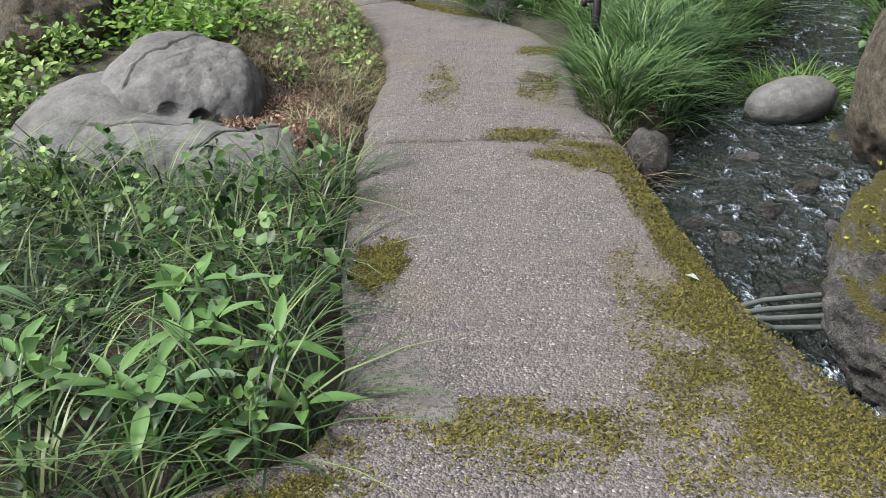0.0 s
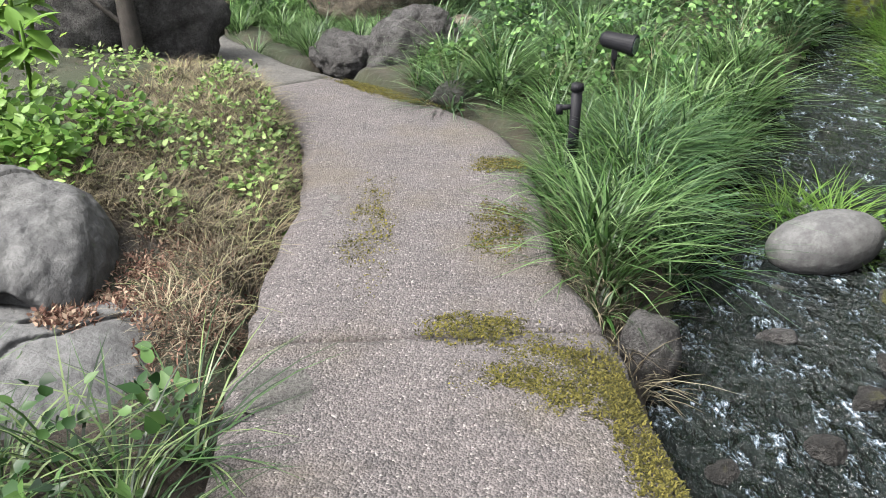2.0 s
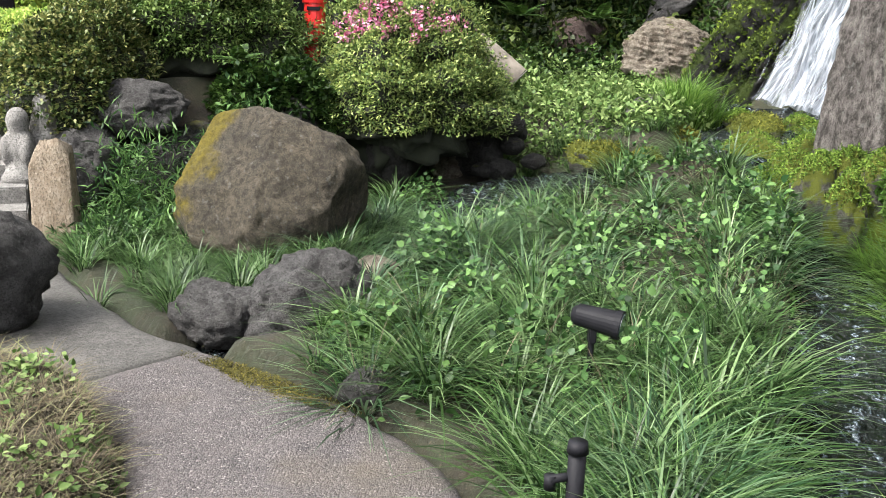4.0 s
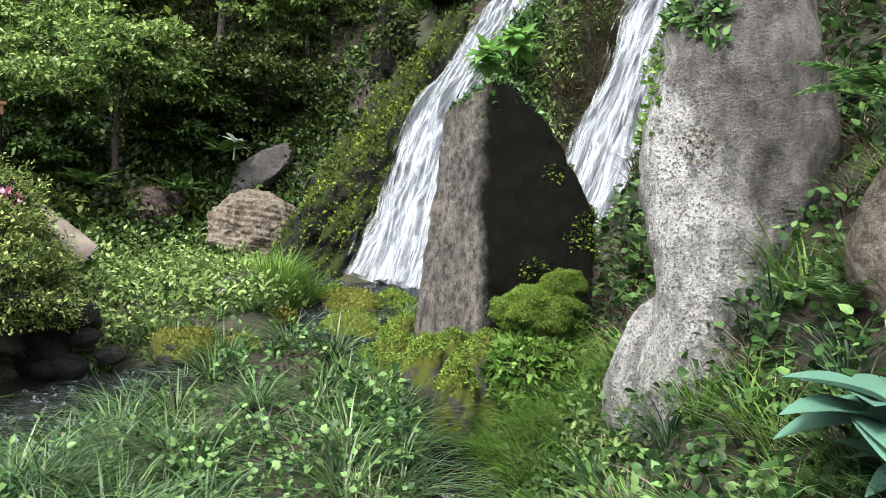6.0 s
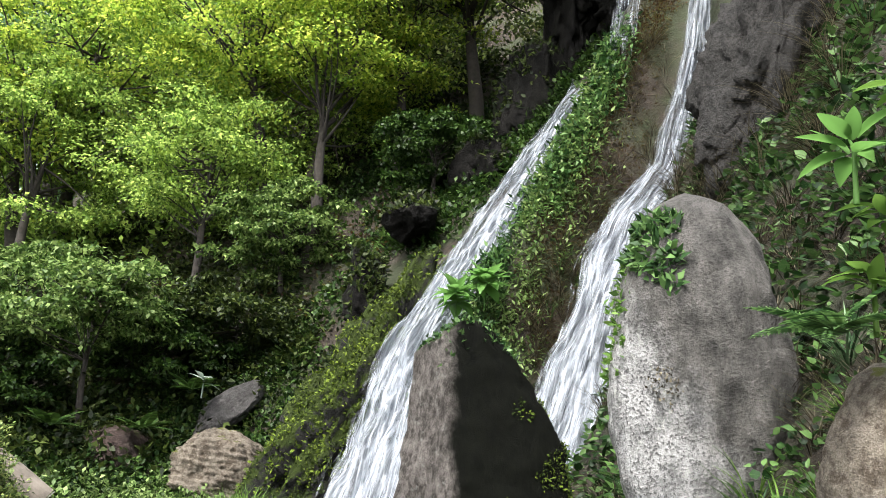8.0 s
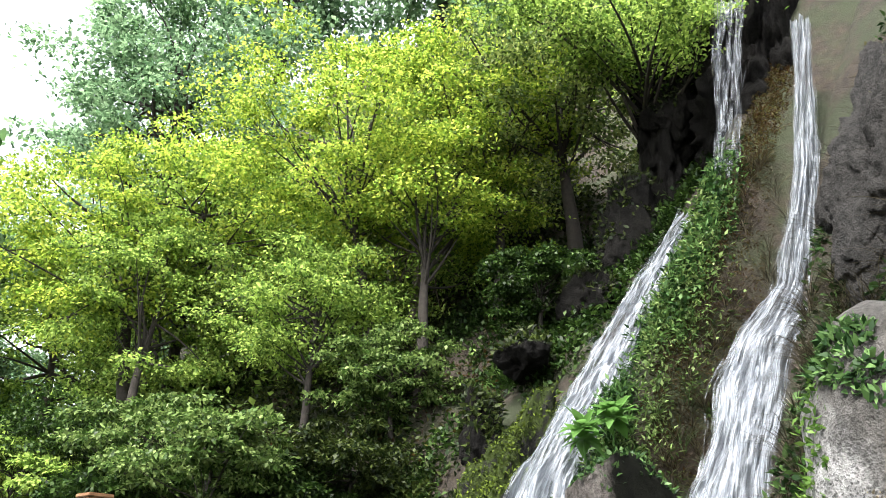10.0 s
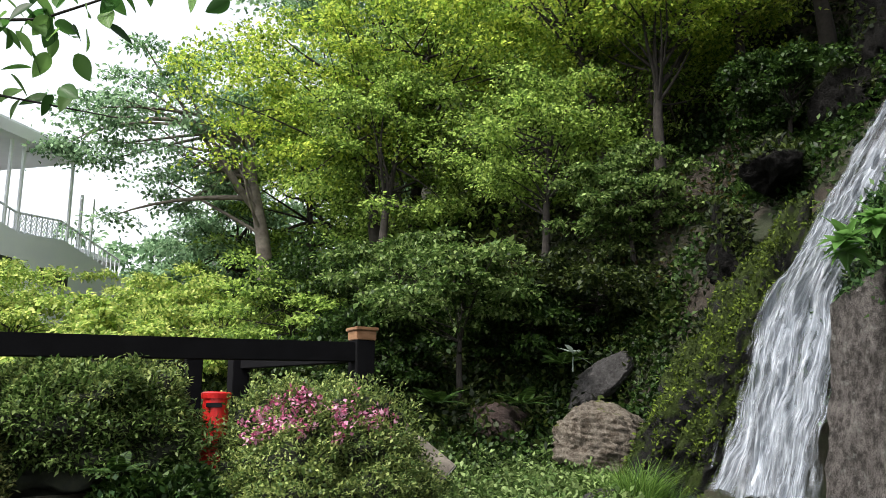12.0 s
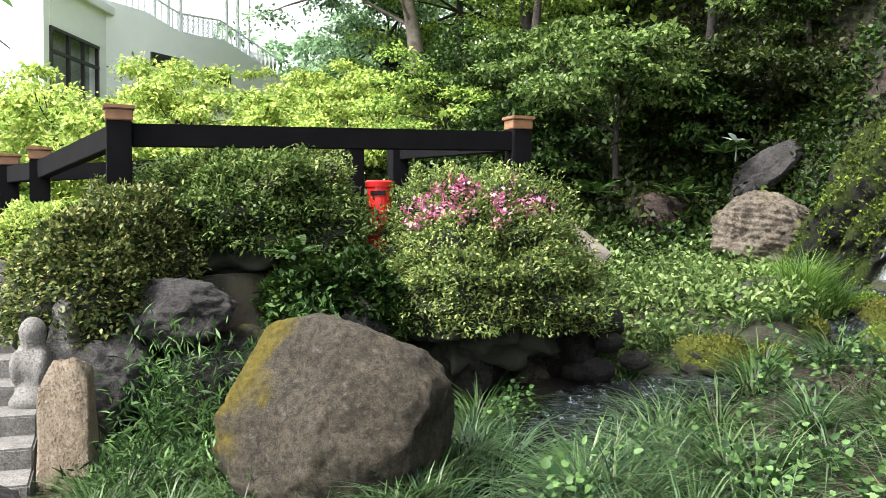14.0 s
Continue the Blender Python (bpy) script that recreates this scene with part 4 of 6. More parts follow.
rock("boulder", "pale angular stone low on the bank", (2.5, 5.8, 0.42), (0.22, 0.26, 0.4), 103, M_LAYER, -20, cuts=9)
cliff_rocks = []
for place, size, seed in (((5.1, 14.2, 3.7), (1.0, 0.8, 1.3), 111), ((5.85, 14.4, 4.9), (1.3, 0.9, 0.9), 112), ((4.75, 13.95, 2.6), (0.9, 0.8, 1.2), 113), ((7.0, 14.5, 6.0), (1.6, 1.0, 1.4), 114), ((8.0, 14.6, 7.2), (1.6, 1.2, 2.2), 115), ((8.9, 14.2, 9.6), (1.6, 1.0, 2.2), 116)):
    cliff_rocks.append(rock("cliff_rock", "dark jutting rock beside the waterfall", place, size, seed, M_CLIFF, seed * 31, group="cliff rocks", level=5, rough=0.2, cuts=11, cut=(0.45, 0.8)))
MOSS_FACE = rock("cliff", "wet mossy rock face beside the waterfall", (4.75, 13.35, 2.1), (1.7, 0.8, 4.4), 121, M_WETMOSS, 10, (0, 32), level=6, rough=0.22, freq=3.0)
rock("cliff", "grey pitted cliff above the rock pillar", (6.85, 8.85, 5.5), (1.6, 1.4, 3.2), 123, M_CLIFFGREY, -35, (0, 8), level=6, rough=0.2, freq=2.4, cuts=12, cut=(0.5, 0.85))
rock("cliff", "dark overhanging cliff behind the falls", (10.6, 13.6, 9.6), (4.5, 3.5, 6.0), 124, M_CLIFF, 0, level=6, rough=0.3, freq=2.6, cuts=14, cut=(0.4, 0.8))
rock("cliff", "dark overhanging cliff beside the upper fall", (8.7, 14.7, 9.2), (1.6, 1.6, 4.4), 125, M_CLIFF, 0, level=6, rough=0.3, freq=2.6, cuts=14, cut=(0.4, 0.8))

def moss_fuzz(ob, count, leaf, seed, mat, low=0.1, keep=None, name="moss", label="short green moss"):
    """Short moss leaves over the upper sides of a rock."""
    rng = np.random.default_rng(seed)
    me = ob.data
    n = len(me.vertices)
    co, nr = np.zeros(n * 3, np.float32), np.zeros(n * 3, np.float32)
    me.vertices.foreach_get("co", co)
    me.vertices.foreach_get("normal", nr)
    co, nr = co.reshape(-1, 3), nr.reshape(-1, 3)
    world_n = nr @ np.array(ob.matrix_world.to_3x3()).T
    weight = world_n[:, 2] + 0.45 * fbm(co * 3.0 + seed, 3)
    good = np.flatnonzero(weight > low)
    if keep is not None:
        good = good[keep(co[good])]
    if len(good) == 0:
        return
    k = rng.choice(good, count)
    p = co[k] + rng.normal(size=(count, 3)) * 0.012
    v, f = leaf_mesh(p, unit(nr[k] * 0.7 + rng.normal(size=(count, 3)) * 0.6), unit(nr[k] + rng.normal(size=(count, 3)) * 0.5), rng.uniform(*leaf, count), rng.uniform(leaf[0] * 0.4, leaf[1] * 0.5, count))
    tagged(part(name, mesh_np(name, v, f, mat), ob, label), kind="stuff")


for k, ob in enumerate(cliff_rocks):
    moss_fuzz(ob, 700, (0.06, 0.13), 20 + k, M_SLOPE, 0.15, None, "creeper", "dark creeper leaves over the top")
moss_fuzz(ochre, 9000, (0.008, 0.02), 10, M_MOSSYELLOW, 0.3)
moss_fuzz(MOSS_FACE, 16000, (0.03, 0.07), 1, M_SLOPEMOSS, -0.25)
moss_fuzz(pillar, 900, (0.04, 0.09), 2, M_WEED, -1.0, lambda c: (c[:, 2] > 1.72 - 0.9 * (c[:, 0] + 0.3)) & (c[:, 2] < 2.0) & (c[:, 0] < -0.02), "creeper", "creeper leaves clinging near the top")
moss_fuzz(pillar, 240, (0.03, 0.07), 3, M_LIME, -1.0, lambda c: (c[:, 0] < -0.3) & (c[:, 2] > 1.1), "creeper", "creeper leaves down the edge")
moss_fuzz(pillar, 260, (0.012, 0.03), 5, M_DRY, -1.0, lambda c: np.hypot(c[:, 0] + 0.12, c[:, 2] - 1.05) < 0.09 + 0.05 * fbm(c * 9, 2), "moss", "brown patch of dead moss")
moss_fuzz(ledge, 2600, (0.008, 0.03), 8, M_RUST, 0.2, lambda c: (c[:, 2] < 0.12) & ((np.hypot(c[:, 0] + 0.5, c[:, 1] - 3.45) < 0.2 + 0.08 * fbm(c * 6, 2)) | (np.hypot(c[:, 0] + 0.76, c[:, 1] - 3.3) < 0.09)), "litter", "rust-coloured needles caught on the ledge")
moss_fuzz(tri, 6000, (0.015, 0.04), 4, M_SLOPEMOSS, -0.6, lambda c: (c[:, 0] > 0.2) & (c[:, 2] < 1.1) & (fbm(c * 2.2 + 5, 3) > 0.02))
moss_fuzz(tri, 500, (0.03, 0.07), 6, M_WEED, 0.25, lambda c: c[:, 2] > 1.25, "creeper", "small leaves on the crest")
# stones round the pool and in the water
rng = np.random.default_rng(77)
MOSS_STONES = [(1.88, 10.8, 0.42, 0.62), (2.17, 10.45, 0.36, 0.4), (2.3, 10.75, 0.44, 0.34), (3.37, 10.95, 0.5, 0.68), (3.55, 10.5, 0.4, 0.5), (3.3, 10.35, 0.38, 0.36), (3.56, 11.45, 0.68, 0.6), (3.94, 11.35, 0.72, 0.42), (3.75, 10.9, 0.5, 0.4), (3.5, 9.25, 0.42, 0.5), (2.75, 11.3, 0.6, 0.34), (3.45, 11.75, 0.75, 0.36), (2.05, 10.3, 0.34, 0.26), (2.5, 11.75, 0.66, 0.5)]
for k, (x, y, z, s) in enumerate(MOSS_STONES):
    stone = rock("mossy_stone", "rounded stone under thick yellow-green moss", (x, y, z), (s * 1.05, s * 0.85, s * 0.62), 200 + k, M_MOSSROCK, 40 * k, group="mossy stones round the pool", rough=0.2)
    moss_fuzz(stone, 2600, (0.015, 0.035), 300 + k, M_GREENMOSS if k % 2 else M_MOSSYELLOW, 0.15)
FOOT_STONES = [(3.12, 9.0, 0.76, 0.44), (3.2, 8.68, 0.68, 0.36), (3.42, 8.75, 0.8, 0.44), (3.58, 8.62, 0.84, 0.4), (3.12, 9.5, 0.72, 0.46), (3.36, 9.95, 0.82, 0.44), (2.96, 9.3, 0.6, 0.34), (3.3, 8.95, 0.82, 0.36)]
for k, (x, y, z, s) in enumerate(FOOT_STONES):
    low = float(height(x, y)) - 0.08
    stone = rock("mossy_stone", "dark stone capped with moss at the foot of the standing rock", (x, y, (z + low) / 2), (s, s * 0.85, z - low), 340 + k, M_MOSSROCK, 50 * k, group="mossy stones round the pool", level=5, rough=0.16)
    moss_fuzz(stone, 2200, (0.015, 0.035), 350 + k, M_GREENMOSS, 0.35)
rock("stone", "pale rounded stone among the moss", (2.34, 11.83, 0.75), (0.3, 0.26, 0.26), 230, M_CONCRETE, 0, rough=0.05)
rock("stone", "grey sloping stone beside the grass clump", (2.65, 12.0, 0.82), (0.6, 0.4, 0.35), 231, M_ROCK, 20)
for k, (x, y, z, s) in enumerate([(1.02, 11.22, 0.7, 0.4), (1.09, 11.15, 0.5, 0.26), (0.89, 11.15, 0.38, 0.3), (0.98, 11.05, 0.28, 0.32), (1.3, 11.1, 0.36, 0.24), (1.15, 11.35, 0.6, 0.24), (0.8, 11.0, 0.28, 0.22)]):
    rock("stone", "dark wet rounded stone beside the brook", (x, y, z), (s, s * 0.9, s * 0.7), 240 + k, M_CLIFFGREY, 50 * k, group="brook stones", rough=0.06)
for k, (x, y, s) in enumerate([(1.5, 4.05, 0.2), (1.7, 3.68, 0.2), (1.5, 3.4, 0.2), (1.72, 3.25, 0.14), (1.48, 2.68, 0.16), (1.65, 2.95, 0.14), (1.6, 4.45, 0.12), (2.05, 4.4, 0.22), (1.85, 3.9, 0.16), (1.3, 3.1, 0.13), (1.95, 3.55, 0.2)]):
    rock("stream_stone", "small wet stone in the shallow stream", (x, y, -0.26), (s * 0.85, s * 0.6, s * 0.5), 260 + k, M_ROCK if k % 3 == 0 else M_CLIFFGREY, 37 * k, (6 * (k % 3), 9), group="stones in the stream", level=4, rough=0.16, cuts=8, cut=(0.5, 0.85))
for k in range(14):
    u = rng.uniform(0, 1)
    x, y = (np.interp(u, np.linspace(0, 1, 12), [p[j] for p in STREAM]) for j in (0, 1))
    zs, hs = (np.interp(u, np.linspace(0, 1, 12), [p[j] for p in STREAM]) for j in (2, 3))
    side = rng.choice([-1, 1]) * rng.uniform(0.7, 1.3) * hs
    s = rng.uniform(0.08, 0.24)
    if not on_path(np.array([x + side]), np.array([y]), 0.12)[0] and y > 2.6:
        rock("stream_stone", "wet stone at the stream's edge", (x + side, y, zs - 0.02), (s, s * 0.8, s * 0.65), 300 + k, M_CLIFFGREY, 61 * k, group="stones in the stream", level=3, rough=0.1)

# retaining wall
for k, (place, size, mat) in enumerate([((-2.08, 9.8, 0.86), (0.95, 0.6, 0.46), M_ROCK), ((-2.35, 9.5, 0.45), (0.55, 0.5, 0.62), M_ROCK), ((-2.55, 9.75, 0.95), (0.7, 0.6, 0.7), M_CLIFFGREY), ((-1.6, 9.95, 0.35), (1.0, 0.7, 0.8), M_CLIFFGREY), ((-0.9, 10.4, 0.5), (1.0, 0.7, 1.0), M_CLIFFGREY), ((-0.1, 10.95, 0.45), (1.0, 0.7, 0.9), M_CLIFFGREY), ((0.6, 11.5, 0.5), (0.9, 0.6, 0.8), M_CLIFFGREY), ((-3.1, 10.8, 1.05), (0.7, 0.8, 0.7), M_ROCK)]):
    rock("wall_rock", "rough grey rock of the retaining wall", place, size, 400 + k, mat, 23 * k, group="retaining wall rocks", level=5, rough=0.16)

# ---- stair ----
stair = thing("stair", "straight outdoor stair of pale concrete steps", "stairs", kind="structure", place=(STAIR[0], STAIR[1], 0))
turn = math.degrees(math.atan2(STAIR_DIR[1], STAIR_DIR[0])) - 90
for k in range(11):
    c = Matrix.Rotation(radians(turn), 4, "Z") @ Vector((-0.95, 0.31 * k + 0.2, 0))
    box("step", (1.9, 0.44, 0.3), (c.x, c.y, 0.115 * (k + 1) - 0.15), M_CONCRETE, stair, turn, 0.012)


def statue(label, place, lumps, mat, seed):
    lumps = [((0.78 * x, 0.78 * y, 0.78 * z), (0.39 * a, 0.39 * b, 0.39 * c)) for x, y, z, a, b, c in lumps]
    ob = thing("statue", label, "statue", "statues beside the stair", data=blend_mesh("statue", (0, 0, 0.25), lumps, mat, seed, rough=0.006, soft=0.012, level=6))
    ob.location = place
    return ob


statue("pale stone garden figure worn smooth, beside the stair", (-2.7, 9.25, 0.28), [(0, 0, 0.12, 0.3, 0.28, 0.42), (0, 0, 0.4, 0.27, 0.24, 0.4), (0.0, -0.02, 0.66, 0.2, 0.2, 0.24), (0.1, -0.07, 0.38, 0.11, 0.13, 0.26), (-0.1, -0.07, 0.38, 0.11, 0.13, 0.26), (0, -0.1, 0.1, 0.3, 0.2, 0.16)], M_CONCRETE, 1)
statue("small pale stone figure with an ochre stain", (-2.6, 9.42, 0.5), [(0, 0, 0.14, 0.32, 0.28, 0.4), (0.02, 0, 0.34, 0.26, 0.22, 0.3), (0.02, -0.02, 0.52, 0.18, 0.18, 0.2)], M_CONCRETE, 2)
tall = thing("standing_stone", "upright beige stone slab at the foot of the stair", "rock", data=hewn_mesh("standing_stone", [(-0.2, -0.1, -0.3), (0.24, -0.1, -0.3), (0.22, 0.12, -0.3), (-0.2, 0.12, -0.3), (-0.19, -0.1, 0.55), (-0.08, -0.06, 0.72), (0.1, -0.08, 0.74), (0.2, -0.06, 0.62), (0.16, 0.1, 0.66), (-0.14, 0.1, 0.62)], M_BEIGE, 2, 0.015, 4))
tall.matrix_world = pose(-2.22, 8.68, 0.0) @ Matrix.Diagonal((0.68, 0.9, 1.02, 1))

# ---- fence, letter box, lamps ----
RAIL_Z = 2.28


def cyl(bm, r1, r2, depth, m, seg=24):
    bmesh.ops.create_cone(bm, cap_ends=True, segments=seg, radius1=r1, radius2=r2, depth=depth, matrix=m)


def fence_post(place, turn, top):
    ob = thing("fence_post", "square black wooden post with a copper brown cap", "post", "deck posts", place=place)
    tall = top - place[2]
    box("post", (0.17, 0.17, tall - 0.02), (0, 0, tall / 2), M_BLACKWOOD, ob, turn)
    cap = box("cap", (0.185, 0.185, 0.08), (0, 0, tall + 0.03), M_CAP, ob, turn, label="copper brown cap")
    box("lid", (0.215, 0.215, 0.03), (0, 0, tall + 0.085), M_CAP, cap, turn, label="overhanging copper plate")
    return ob


def fence_rail(a, b, tall=0.165):
    """A beam between the tops of two posts (x, y, top)."""
    a, b = Vector(a), Vector(b)
    d = b - a
    flat = math.hypot(d.x, d.y)
    ob = thing("fence_rail", "black painted wooden rail beam", "rail", "deck rails", place=(a + b) / 2 - Vector((0, 0, 0.11)))
    lie = pose(0, 0, 0, 0, 0, math.degrees(math.atan2(d.y, d.x))) @ pose(0, 0, 0, 0, -math.degrees(math.atan2(d.z, flat)), 0)
    beam = box("beam", (d.length - 0.17, 0.09, tall), (0, 0, 0), M_BLACKWOOD, ob)
    beam.matrix_local = lie
    for end in (-1, 1):
        bm = bmesh.new()
        cyl(bm, 0.014, 0.012, 0.012, lie @ pose(end * (d.length / 2 - 0.16), -0.047, 0, 90, 0, 0), 12)
        part("bolt", from_bm("bolt", bm, M_BLACK, True), beam, "dark bolt head")


POSTS = [(0.36, 11.6, RAIL_Z), (-2.56, 10.2, RAIL_Z - 0.09), (-3.95, 11.8, RAIL_Z - 0.27), (-4.75, 12.75, RAIL_Z - 0.27), (-1.3, 13.3, RAIL_Z - 0.05), (-0.8, 12.95, RAIL_Z)]
for x, y, top in POSTS:
    fence_post((x, y, 1.0), 25, top)
for k, j in ((0, 1), (1, 2), (2, 3), (0, 5), (3, 4)):
    fence_rail(POSTS[k], POSTS[j])

letter_box = thing("letter_box", "red metal letter box with a black slot on a post", "letter box", place=(-0.78, 11.05, 1.0))
bm = bmesh.new()
bmesh.ops.create_cone(bm, cap_ends=True, segments=24, radius1=0.1, radius2=0.1, depth=0.75, matrix=pose(0, 0, 0.375))
part("body", from_bm("body", bm, M_RED, True), letter_box)
bm = bmesh.new()
bmesh.ops.create_cone(bm, cap_ends=True, segments=24, radius1=0.112, radius2=0.118, depth=0.04, matrix=pose(0, 0, 0.77))
bmesh.ops.create_cone(bm, cap_ends=True, segments=24, radius1=0.118, radius2=0.1, depth=0.012, matrix=pose(0, 0, 0.796))
part("lid", from_bm("lid", bm, M_RED, True), letter_box)
box("slot", (0.12, 0.02, 0.035), (0.0, -0.098, 0.7), M_BLACK, letter_box, 0, 0.004, "black posting slot")

spot = thing("spotlight", "black garden spotlight on a ground spike", "lamp", place=(1.03, 6.15, 0.0))


bm = bmesh.new()
aim = pose(0, 0, 0.39, 0, 96, -25)
cyl(bm, 0.045, 0.055, 0.17, aim)
cyl(bm, 0.06, 0.06, 0.025, aim @ pose(0, 0, 0.085))
cyl(bm, 0.03, 0.043, 0.02, aim @ pose(0, 0, -0.095))
shade = part("housing", from_bm("housing", bm, M_BLACK, True), spot)
bm = bmesh.new()
cyl(bm, 0.05, 0.05, 0.006, aim @ pose(0, 0, 0.0985))
part("glass", from_bm("glass", bm, M_LENS, True), shade, "dark glass front")
bm = bmesh.new()
cyl(bm, 0.012, 0.012, 0.34, pose(-0.02, 0, 0.2))
part("spike", from_bm("spike", bm, M_BLACK, True), spot)
box("bracket", (0.03, 0.05, 0.07), (-0.02, 0, 0.33), M_BLACK, spot, 0, 0.004)

tap = thing("standpipe", "short black water pipe with a tap beside the path", "pipe", place=(0.76, 4.95, 0.0))
bm = bmesh.new()
cyl(bm, 0.024, 0.024, 0.46, pose(0, 0, 0.19))
cyl(bm, 0.03, 0.026, 0.03, pose(0, 0, 0.42))
part("pipe", from_bm("pipe", bm, M_BLACK), tap)
bm = bmesh.new()
cyl(bm, 0.012, 0.012, 0.09, pose(-0.03, 0, 0.33, 0, 90, 20))
cyl(bm, 0.016, 0.016, 0.04, pose(-0.07, -0.01, 0.32))
part("spout", from_bm("spout", bm, M_BLACK), tap)
bm = bmesh.new()
cyl(bm, 0.012, 0.018, 0.07, pose(0.0, -0.03, 0.1, 70, 0, 0))
cyl(bm, 0.04, 0.035, 0.03, pose(0, 0, 0.07))
part("foot_valve", from_bm("foot_valve", bm, M_BLACK), tap)

for k in range(4):
    line = np.array([(1.17 + 0.02 * k, 2.42 - 0.06 * k, -0.2 + 0.02 * k), (1.3, 2.48 - 0.06 * k, -0.19), (1.5, 2.56 - 0.07 * k, -0.2)])
    thing("pipe", "grey-green plastic pipe crossing under the path edge", "pipe", "pipes in the stream", data=mesh_np("pipe", *tube(line, [0.01] * 3, 10), M_PLASTIC))
log = thing("log", "sawn log end pointing out of the shrubs", "log", place=(1.13, 12.7, 1.2))
part("bark", mesh_np("bark", *tube([(-0.35, 0.05, 0.26), (-0.2, 0, 0.15), (0.12, -0.05, -0.12)], [0.12, 0.12, 0.13], 16), M_PALEBARK), log)
bm = bmesh.new()
cyl(bm, 0.128, 0.128, 0.01, Matrix.Translation((0.125, -0.05, -0.125)) @ (Vector((0.32, -0.05, -0.3)).to_track_quat("Z", "Y").to_matrix().to_4x4()))
part("cut_face", from_bm("cut_face", bm, M_CONCRETE, True), log, "pale sawn face")
thing("leaf", "single pale fallen leaf on the path", "leaf", data=mesh_np("leaf", *leaf_mesh(np.array([[1.0, 2.24, 0.012]]), np.array([[0.8, -0.6, 0.1]]), np.array([[0, 0, 1.0]]), [0.05], [0.022], 0.3), M_PALELEAF))


# ---- plants ----
def tufts(name, label, mat, centres, per, length, width, seed, spread=0.05, droop=(0.3, 0.9), lean=(0.05, 0.6), category="grass"):
    rng = np.random.default_rng(seed)
    c = np.repeat(np.asarray(centres, float), per, 0)
    n = len(c)
    az = rng.uniform(0, 2 * np.pi, n)
    r = spread * np.sqrt(rng.uniform(0, 1, n))
    p = c + np.stack([np.cos(az) * r, np.sin(az) * r, 0 * r], 1)
    p[:, 2] = height(p[:, 0], p[:, 1]) - 0.01
    size = np.repeat(rng.uniform(0.7, 1.15, len(centres)), per)
    L = rng.uniform(*length, n) * size
    v, f = blade_mesh(rng, p, L, rng.uniform(*width, n), rng.uniform(*lean, n), rng.uniform(*droop, n), az + rng.normal(0, 0.5, n))
    return thing(name, label, category, kind="stuff", data=mesh_np(name, v, f, mat))


def scatter(rng, n, x0, x1, y0, y1, keep=None, gap=0.03):
    x, y = rng.uniform(x0, x1, n), rng.uniform(y0, y1, n)
    ok = ~on_path(x, y, gap) & ~in_water(x, y, 0.13)
    if keep is not None:
        ok &= keep(x, y)
    x, y = x[ok], y[ok]
    return np.stack([x, y, height(x, y)], 1)


def spaced(rng, n, x0, x1, y0, y1, apart, keep=None, gap=0.03):
    """Like scatter, but no two places nearer than apart."""
    kept = []
    for p in scatter(rng, n, x0, x1, y0, y1, keep, gap):
        if all((p[0] - q[0]) ** 2 + (p[1] - q[1]) ** 2 > apart * apart for q in kept):
            kept.append(p)
    return np.array(kept)


def leaf_cloud(rng, centres, normals, length, width, droop=0.3):
    n = len(centres)
    along = unit(normals * 0.6 + rng.normal(size=(n, 3)) * 0.7 - np.array([0, 0, droop]))
    up = unit(np.array([0, 0, 1.0]) + rng.normal(size=(n, 3)) * 0.4)
    return leaf_mesh(centres, along, up, rng.uniform(*length, n), rng.uniform(*width, n))


def cover(name, label, mat, centres, per, radius, tall, leaf, seed, wide=0.6, category="plants"):
    """Low domes of leaves over the ground."""
    rng = np.random.default_rng(seed)
    n = len(centres) * per
    d = unit(rng.normal(size=(n, 3)))
    d[:, 2] = np.abs(d[:, 2])
    s = np.repeat(rng.uniform(0.6, 1.3, len(centres)), per)
    rr = rng.uniform(0.35, 1.0, n) ** 0.5
    off = d * (rr * s)[:, None] * (radius, radius, tall)
    p = np.repeat(centres, per, 0) + off
    p[:, 2] = height(p[:, 0], p[:, 1]) + off[:, 2]
    ok = ~on_path(p[:, 0], p[:, 1], -0.05)
    p, d = p[ok], d[ok]
    if wide > 0.55 and p[:, 1].mean() < 9:
        n = len(p)
        v, f = heart_mesh(p, unit(d * 0.6 + rng.normal(size=(n, 3)) * (0.7, 0.7, 0.35)), unit(np.array([0, -0.3, 1.0]) + rng.normal(size=(n, 3)) * 0.4), rng.uniform(*leaf, n), rng.uniform(leaf[0] * wide, leaf[1] * wide, n) * 1.1)
    else:
        v, f = leaf_cloud(rng, p, d, leaf, (leaf[0] * wide, leaf[1] * wide), 0.05)
    return thing(name, label, category, kind="stuff", data=mesh_np(name, v, f, mat))


